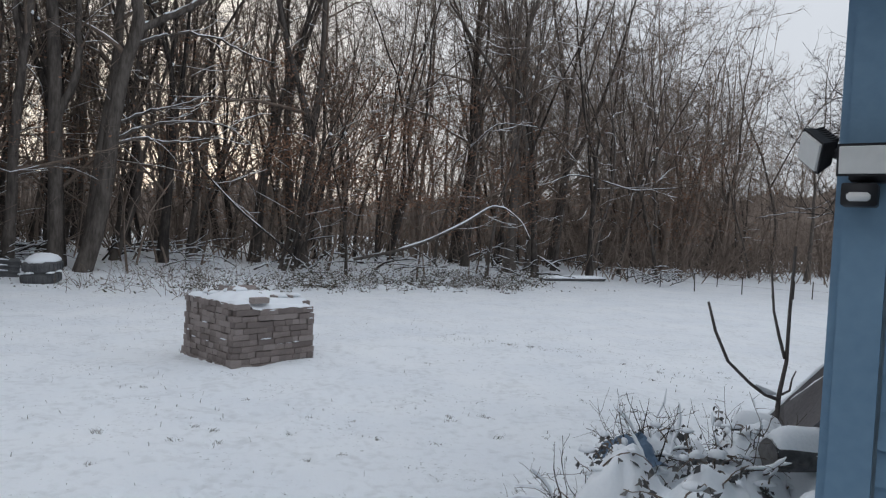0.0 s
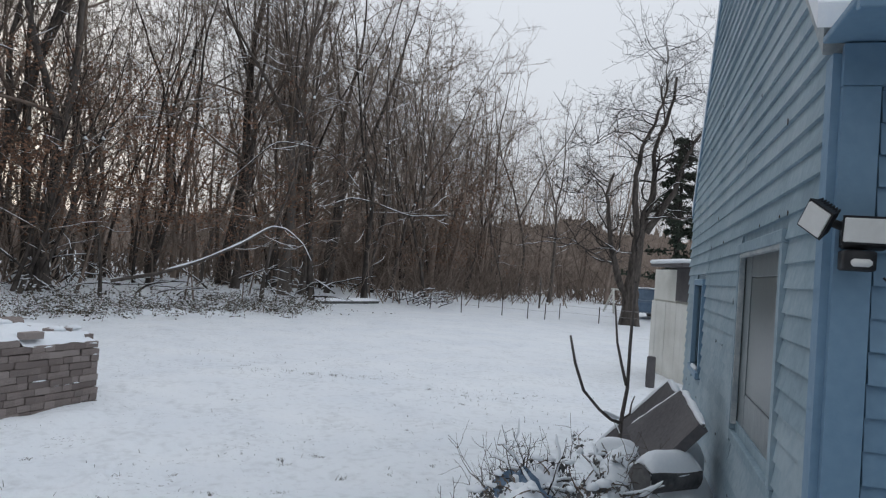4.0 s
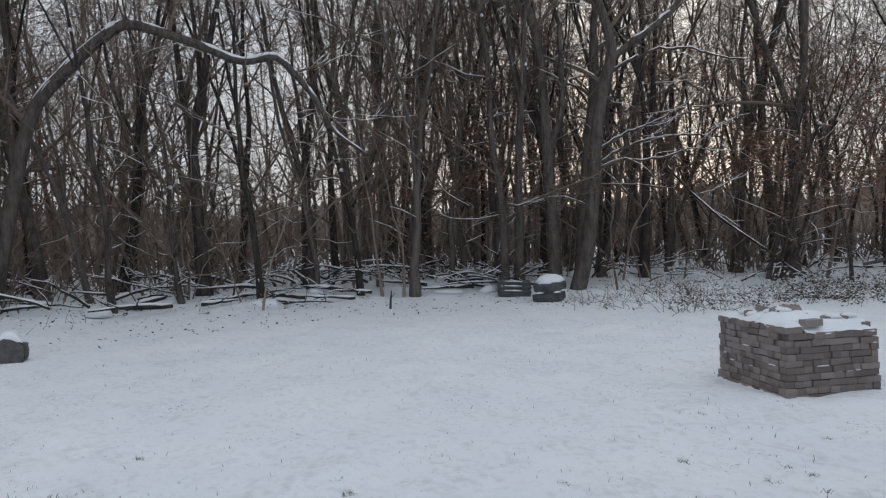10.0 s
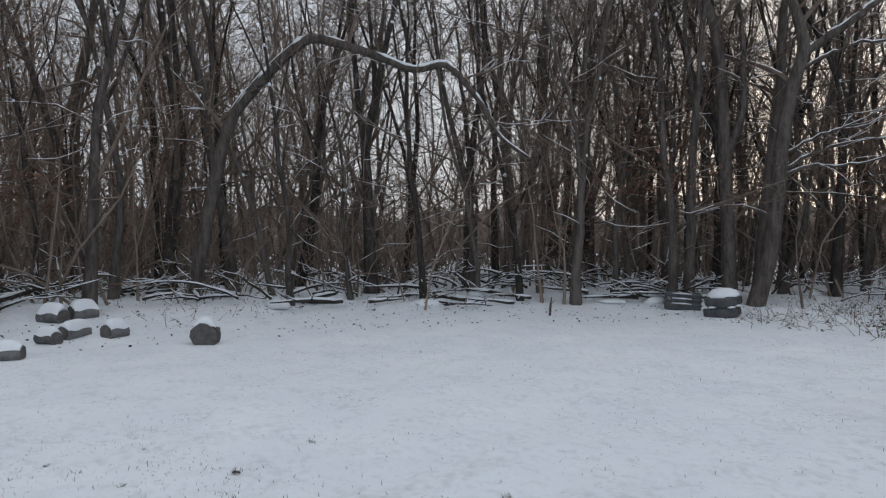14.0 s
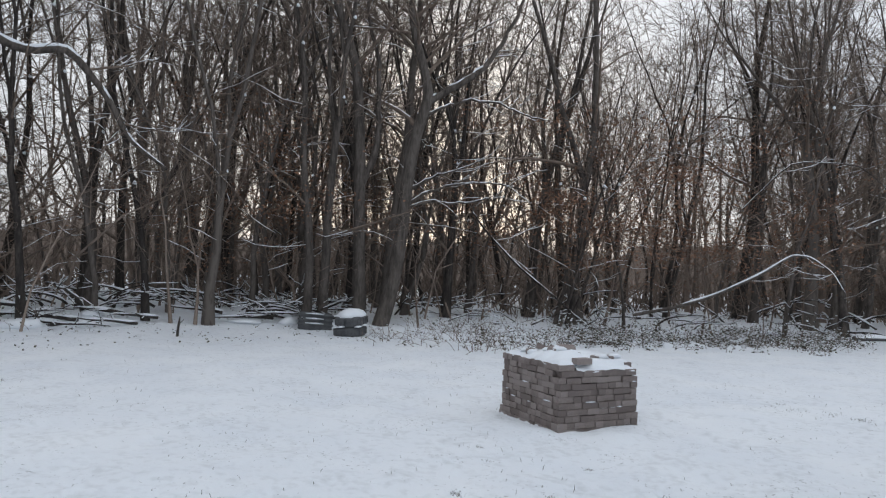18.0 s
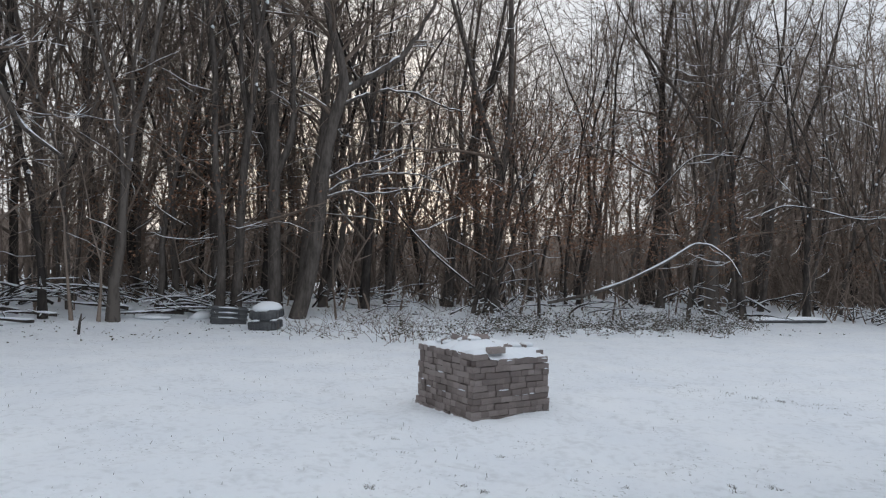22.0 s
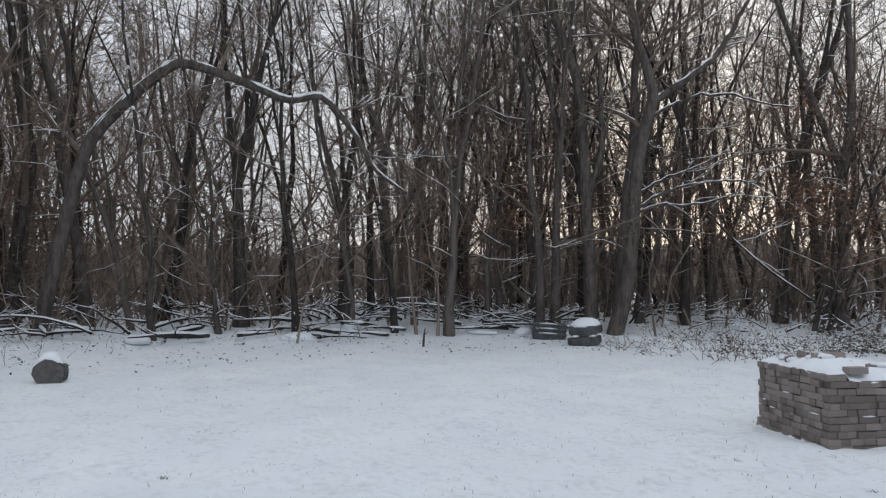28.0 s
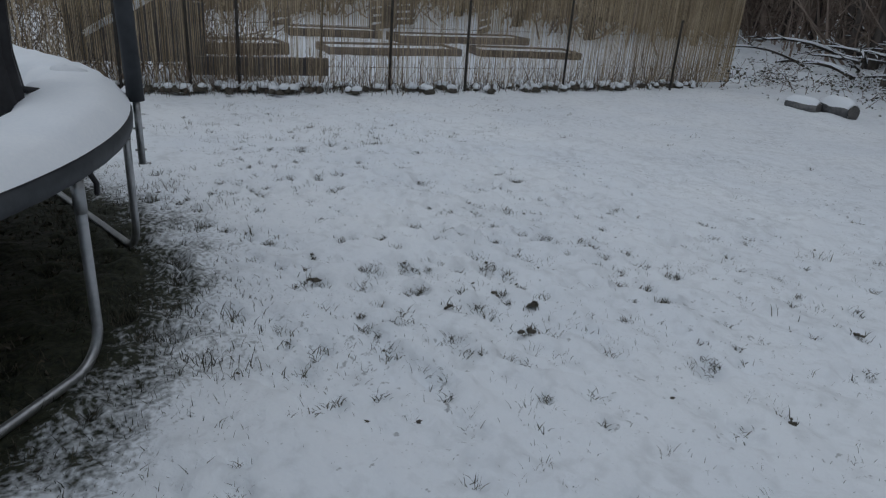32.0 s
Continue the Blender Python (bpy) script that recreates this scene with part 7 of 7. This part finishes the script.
def garden():
    """Raised beds and pallets seen through the reeds."""
    rng = random.Random(121)

    def bed(a, b, w, h, label):
        a, b = Vector((*a, 0)), Vector((*b, 0))
        e = (b - a).normalized()
        m = Matrix.Translation(a) @ Matrix(((e.x, -e.y, 0, 0), (e.y, e.x, 0, 0), (0, 0, 1, 0), (0, 0, 0, 1)))
        L = (b - a).length
        ob = thing("raised_bed", label, "garden bed", m, "garden beds")
        for d in ((0, 0, 0, L, 0.05, h), (0, -w, 0, L, -w + 0.05, h), (0, -w + 0.05, 0, 0.05, 0, h), (L - 0.05, -w + 0.05, 0, L, 0, h)):
            part("plank", Geo().box(*d, bevel=0.006), PLANK, ob, smooth=False)
        part("snow", Geo().box(0.05, -w + 0.05, 0.02, L - 0.05, 0, h - 0.04, bevel=0.02), SNOW, ob)

    bed((-12.0, -8.95), (-9.4, -10.2), 0.9, 0.15, "long raised bed of brown planks filled with snow")
    bed((-14.4, -7.4), (-12.4, -8.75), 0.9, 0.15, "raised bed of brown planks behind the reeds")
    bed((-15.9, -9.7), (-12.6, -11.2), 0.9, 0.18, "low plank bed with snow")
    bed((-12.9, -12.1), (-11.0, -13.3), 0.9, 0.18, "small plank bed with snow")
    bed((-8.6, -10.4), (-6.0, -11.4), 0.9, 0.22, "old dark timber bed behind the wire")
    for x, y, a in ((-14.6, -13.6, 20), (-12.2, -15.0, 35), (-17.2, -12.0, 25), (-16.2, -14.5, 10)):
        ob = thing("pallet_box", "brown slatted wooden box in the garden", "box", pose(x, y, 0, 0, 0, a), "wooden boxes")
        for k in range(5):
            part("slat", Geo().box(-0.9, -0.03, 0.06 + k * 0.2, 0.9, 0.0, 0.2 + k * 0.2, bevel=0.004), PLANK, ob, smooth=False)
        for s in (-0.86, 0.78):
            part("post", Geo().box(s, -0.08, 0, s + 0.08, -0.03, 1.1, bevel=0.004), PLANK, ob, smooth=False)
        part("snow", Geo().box(-0.9, -0.09, 1.05, 0.9, 0.02, 1.11, bevel=0.015), SNOW, ob)


garden()


# ---- undergrowth at the edge of the woods ----
def edge_point(rng, s0, s1, into=(0.0, 2.0)):
    """A random place along the wood's edge between two of its corners, some metres into the woods."""
    s = rng.uniform(s0, s1)
    i = min(int(s), len(EDGE) - 2)
    a, b = EDGE[i], EDGE[i + 1]
    p = a + (b - a) * (s - i)
    d = (b - a) / np.linalg.norm(b - a)
    q = rng.uniform(*into)
    return p[0] - d[1] * q, p[1] + d[0] * q


def brushwood():
    """Fallen branches lying in a tangle, each with its line of snow."""
    rng = random.Random(131)
    wood, white = Geo(), Geo()

    def stick(x, y, length, r, a, rise, arch):
        z0 = float(ground_z(x, y)) + rng.uniform(0.02, 0.25)
        n = 8
        pts, h = [], a
        p = np.array((x, y, z0))
        for i in range(n):
            pts.append(p.copy())
            h += rng.gauss(0, 0.2)
            t = i / (n - 1)
            p = p + np.array((math.cos(h), math.sin(h), rise + arch * (0.5 - t) * 2 + rng.gauss(0, 0.06))) * length / n
        pts = np.array(pts)
        pts[:, 2] = np.maximum(pts[:, 2], z0 - 0.1)
        rad = r * np.linspace(1, 0.3, n)
        wood.tube(pts, rad, 5)
        snow_on(white, rng, pts, rad, 0.95, 0.9, 5, 1.6)
        for _ in range(3):
            k = rng.randrange(2, n - 1)
            d2 = np.array((math.cos(h + rng.uniform(-1, 1)), math.sin(h + rng.uniform(-1, 1)), rng.uniform(-0.2, 0.7)))
            lp, lr = limb(rng, pts[k], d2 / np.linalg.norm(d2), length * rng.uniform(0.15, 0.35), r * 0.45, 4, 0.15, 0)
            wood.tube(lp, np.maximum(lr, 0.006), 4)
            snow_on(white, rng, lp, np.maximum(lr, 0.01), 0.85, 0.85, 4, 1.4)

    for _ in range(125):
        x, y = edge_point(rng, 2.6, 5.9, (1.9, 6.5))
        stick(x, y, rng.uniform(1.0, 2.8), rng.uniform(0.015, 0.048), rng.uniform(0, 6.28), rng.uniform(-0.05, 0.3), rng.uniform(0, 0.4))
    # heavier limbs lying along the foot of the trees beside the tyres
    for _ in range(24):
        x, y = edge_point(rng, 3.9, 5.75, (1.0, 2.5))
        stick(x, y, rng.uniform(1.1, 2.4), rng.uniform(0.03, 0.06), radians(58) + rng.gauss(0, 0.45) + rng.choice((0, math.pi)), rng.uniform(-0.02, 0.08), rng.uniform(0, 0.12))
    for _ in range(60):
        x, y = edge_point(rng, 5.9, 9.0, (0.8, 5.0))
        stick(x, y, rng.uniform(1.0, 3.0), rng.uniform(0.012, 0.04), rng.uniform(0, 6.28), rng.uniform(-0.05, 0.35), rng.uniform(0, 0.4))
    for _ in range(24):
        x, y = edge_point(rng, 1.8, 2.8, (0.8, 4.5))
        stick(x, y, rng.uniform(1.0, 3.0), rng.uniform(0.015, 0.06), rng.uniform(0, 6.28), rng.uniform(0, 0.3), rng.uniform(0, 0.3))
    for _ in range(18):
        stick(rng.gauss(7.2, 0.6), rng.gauss(26.0, 0.5), rng.uniform(0.8, 2.0), 0.02, rng.uniform(0, 6.28), 0.15, 0.3)
    ob = tagged(solo("brushwood", wood, BARK, "tangle of fallen branches along the edge of the woods", "branches"), kind="stuff")
    part("snow", white, SNOW, ob, "snow lying along the branches")
    # short broken stakes standing in the snow
    for x, y, h, lean in ((-11.95, 12.85, 0.5, -0.25), (-11.3, 11.1, 0.42, 0.03), (-15.2, 9.4, 0.5, 0.1), (-14.0, 9.9, 0.35, -0.2)):
        z = float(ground_z(x, y))
        g = Geo().tube([(0, 0, -0.05), (lean * 0.5, lean * 0.4, h * 0.6), (lean, lean, h)], [0.03, 0.025, 0.012], 6, True)
        g.tube([(lean * 0.5, lean * 0.4, h * 0.6), (lean * 0.5 + 0.1, lean * 0.4 + 0.05, h * 0.85)], [0.012, 0.005], 5)
        solo("broken_stem", g, BARK, "short broken stem standing up from the snow", "stem", "broken stems", m=pose(x, y, z))


brushwood()


def brambles():
    rng = random.Random(141)
    stems, spots, blobs = Geo(), [], Geo()
    white = []

    def thicket(x, y, n, h, leaves):
        z = float(ground_z(x, y))
        for _ in range(n):
            a, t = rng.uniform(0, 6.28), rng.uniform(0.1, 1.2)
            lp, lr = limb(rng, (x + rng.gauss(0, 0.25), y + rng.gauss(0, 0.25), z), (math.sin(t) * math.cos(a), math.sin(t) * math.sin(a), math.cos(t)), h * rng.uniform(0.5, 1.2), 0.007, 5, 0.2, -0.1)
            stems.tube(lp, np.maximum(lr, 0.0035), 3)
            for _ in range(leaves):
                p = lp[rng.randrange(1, 6)] + np.array([rng.gauss(0, 0.06), rng.gauss(0, 0.06), rng.gauss(0, 0.04)])
                p[2] = max(p[2], z + 0.02)
                spots.append(p)
                if rng.random() < 0.35:
                    white.append(p + np.array((0, 0, 0.02)))

    # the leafy belt in front of the clump of stems
    for _ in range(250):
        s = rng.uniform(0.2, 1) if rng.random() < 0.85 else rng.uniform(0, 0.3)
        x, y = -5.6 + 8.2 * s + rng.gauss(0, 0.3), 15.9 + 6.2 * s + rng.gauss(0, 1.05)
        thicket(x, y, 3, rng.uniform(0.25, 0.75), 8)
    # scattered weeds before the tyres and along the bank
    for _ in range(70):
        x, y = rng.uniform(-8.2, -4.2), rng.uniform(12.9, 17.8)
        thicket(x, y, 4, rng.uniform(0.3, 0.8), 1)
    # by the end of the reed fence and the log row
    for _ in range(60):
        x, y = rng.gauss(-14.9, 0.7), rng.uniform(-4.2, 0.4)
        thicket(x, y, 3, rng.uniform(0.3, 0.8), 6)
    for _ in range(40):
        x, y = edge_point(rng, 2.9, 4.6, (0.0, 3.0))
        thicket(x, y, 2, rng.uniform(0.2, 0.5), 2)
    tagged(solo("bramble_stems", stems, TWIG, "thin bramble stems in the snow", "brambles"), kind="stuff")
    stuff("bramble_leaves", *leaves_mesh(rng, spots, 0.068), BRAMBLE, "dark leaves of low brambles", "leaves")
    stuff("bramble_snow", *leaves_mesh(rng, white, 0.075, 0.15), SNOW, "flakes of snow caught on the brambles", "snow")
    # brown leaves still hanging on young beeches among the trunks
    hang = []
    for cx, cy, n in ((-4.0, 20.6, 1700), (-2.0, 21.5, 1500), (-6.8, 18.6, 800), (-12.6, 15.2, 900), (-11.5, 17.5, 600), (0.8, 23.0, 800), (-16.5, 13.0, 350), (-21.0, 1.0, 1500), (-19.5, 4.5, 700), (-20.5, -2.5, 900), (8.8, 28.6, 1000)):
        tufts = [(cx + rng.gauss(0, 1.5), cy + rng.gauss(0, 1.2), rng.triangular(1.2, 7.5, 3.2)) for _ in range(70)]
        for _ in range(n * 3):
            t = tufts[rng.randrange(70)]
            hang.append((t[0] + rng.gauss(0, 0.45), t[1] + rng.gauss(0, 0.45), t[2] + rng.gauss(0, 0.18)))
    stuff("hanging_leaves", *leaves_mesh(rng, hang, 0.085), LEAF, "withered brown leaves still hanging on young beeches", "leaves")
    # fallen leaves and crumbs of soil scattered over the snow at the edge
    fallen = []
    for _ in range(1500):
        x, y = edge_point(rng, 1.5, 8.2, (-2.2, 4.5))
        fallen.append((x, y, float(ground_z(x, y)) + 0.03))
    stuff("fallen_leaves", *leaves_mesh(rng, fallen, 0.058, 0.3), BRAMBLE, "dark fallen leaves dotted over the snow", "leaves")
    # snow lumps and stumps further in
    for _ in range(44):
        x, y = edge_point(rng, 2.0, 8.5, (1.0, 8.0))
        blobs.lump((x, y, float(ground_z(x, y)) + 0.02), (rng.uniform(0.2, 0.6), rng.uniform(0.2, 0.5), rng.uniform(0.06, 0.18)), rng, 0.2, 6, 12)
    # the raised bank between the tyres and the fallen bough
    for _ in range(26):
        s = rng.random()
        x, y = -7.4 + 6.4 * s + rng.gauss(0, 0.4), 15.6 + 3.6 * s + rng.gauss(0, 0.5)
        blobs.lump((x, y, float(ground_z(x, y)) - 0.1), (rng.uniform(0.6, 1.2), rng.uniform(0.4, 0.8), rng.uniform(0.12, 0.22)), rng, 0.05, 9, 18)
    tagged(solo("snow_mounds", blobs, SNOW, "small mounds of snow on the floor of the woods", "snow"), kind="stuff")


brambles()


def lawn_grass():
    """Blades and tufts that stick out of the thin snow, and dark clods in the trodden part."""
    rng = random.Random(151)
    v, f = [], []

    def blade(x, y, z, h, w, lie=0.0):
        a, b = rng.uniform(0, 6.28), rng.uniform(0, 6.28)
        t = rng.uniform(0.1, 0.8) * h + lie * rng.uniform(0.4, 1.0)
        c, s = math.cos(a) * w, math.sin(a) * w
        lx, ly = math.cos(b) * t, math.sin(b) * t
        o = len(v)
        v.extend([(x - c, y - s, z), (x + c, y + s, z), (x + lx * 0.45 + c * 0.7, y + ly * 0.45 + s * 0.7, z + h * 0.6), (x + lx * 0.45 - c * 0.7, y + ly * 0.45 - s * 0.7, z + h * 0.6), (x + lx, y + ly, z + h * 0.9)])
        f.extend([(o, o + 1, o + 2), (o, o + 2, o + 3), (o + 3, o + 2, o + 4)])

    # tufts where the lawn is trodden, thicker towards the trampoline
    for _ in range(700):
        x, y = rng.gauss(-3.3, 1.7), rng.gauss(-2.7, 1.6)
        sp = rng.uniform(0.015, 0.07)
        low = rng.random() < 0.6
        for _ in range(rng.randrange(4, 16)):
            blade(x + rng.gauss(0, sp), y + rng.gauss(0, sp * 0.6), -0.03, rng.uniform(0.03, 0.04) if low else rng.uniform(0.03, 0.05), rng.uniform(0.0008, 0.0016), 0.025 if low else 0.008)
    for _ in range(420):
        x, y, sp = rng.gauss(-5.6, 1.6), rng.gauss(-4.4, 1.3), rng.uniform(0.02, 0.08)
        for _ in range(rng.randrange(4, 14)):
            blade(x + rng.gauss(0, sp), y + rng.gauss(0, sp), -0.03, rng.uniform(0.03, 0.07), rng.uniform(0.0015, 0.003))
    for _ in range(5000):
        blade(rng.uniform(-7.5, 0.5), rng.uniform(-6.5, 1.5), -0.015, rng.uniform(0.018, 0.036), 0.0011)
    for px, py, r, d in tracks(random.Random(5)):
        for _ in range(rng.randrange(8, 26)):
            blade(px + rng.gauss(0, r * 0.5), py + rng.gauss(0, r * 0.3), -d * 0.9, rng.uniform(0.006, 0.014) + d * 0.55, rng.uniform(0.0014, 0.003), rng.uniform(0.015, 0.04))
    # ragged grass round and under the trampoline
    for _ in range(11000):
        a, r = rng.uniform(1.6, 3.6), TRAMP_R + rng.gauss(0.05, 0.36)
        if r > TRAMP_R - 1.6:
            blade(TRAMP_X + r * math.cos(a), TRAMP_Y + r * math.sin(a), -0.05, rng.uniform(0.03, 0.09), 0.0026)
    # dead grass along the foot of the reed fence
    for _ in range(2600):
        p = along_fence(11.8 - 10.8 * rng.random() ** 1.3, -0.18 + rng.gauss(0, 0.14))
        blade(p.x, p.y, -0.01, rng.uniform(0.04, 0.2), rng.uniform(0.002, 0.005))
    # sparse blades over the rest of the lawn
    for _ in range(1500):
        blade(rng.uniform(-10, 5), rng.uniform(0, 12), -0.01, rng.uniform(0.02, 0.05), 0.0025)
    for lx, ly, n in ((0.6, 9.9, 90), (2.0, 9.6, 120), (3.2, 8.6, 80), (-5.2, 1.4, 60), (-4.2, 1.7, 30), (1.2, 6.2, 30)):
        for _ in range(n):
            blade(lx + rng.gauss(0, 0.5), ly + rng.gauss(0, 0.25), -0.03, rng.uniform(0.03, 0.06), 0.003)
    # clods and dark leaves lying in the prints
    clods = Geo()
    for x, y, r in ((-3.06, -1.7, 0.045), (-2.74, -2.02, 0.028), (-2.43, -2.75, 0.032), (-2.39, -2.12, 0.025), (-2.47, -1.62, 0.02), (-3.58, -3.12, 0.035), (-2.96, -0.39, 0.025), (-3.05, -1.92, 0.03), (-2.82, -1.58, 0.035), (-4.04, -0.29, 0.025), (-5.06, 1.51, 0.035), (-4.09, 1.67, 0.04), (-9.31, 0.71, 0.07)):
        for _ in range(4):
            clods.lump((x + rng.gauss(0, r * 0.6), y + rng.gauss(0, r * 0.5), -0.004), (r * rng.uniform(0.4, 0.8), r * rng.uniform(0.2, 0.5), r * 0.25), rng, 0.5, 4, 7)
        for _ in range(8):
            blade(x + rng.gauss(0, r), y + rng.gauss(0, r), -0.01, rng.uniform(0.03, 0.06), 0.0025)
    for _ in range(50):
        clods.lump((rng.gauss(-2.8, 1.6), rng.gauss(-2.2, 1.4), -0.006), (rng.uniform(0.008, 0.02), rng.uniform(0.006, 0.014), 0.006), rng, 0.5, 3, 5)
    tagged(solo("clods", clods, SOIL, "dark clods and wet leaves in the trodden snow", "soil"), kind="stuff")
    stuff("grass_blades", np.array(v), np.array(f), GRASS, "brown and green grass blades poking through the snow", "grass")
    # leaf litter and dead grass under the trampoline
    litter = [(TRAMP_X + (TRAMP_R - abs(rng.gauss(0, 0.7))) * math.cos(a), TRAMP_Y + (TRAMP_R - abs(rng.gauss(0, 0.7))) * math.sin(a), -0.02) for a in [rng.uniform(1.6, 3.5) for _ in range(700)]]
    stuff("leaf_litter", *leaves_mesh(rng, litter, 0.05, 0.3), BRAMBLE, "wet brown leaves on the bare grass", "leaves")


lawn_grass()
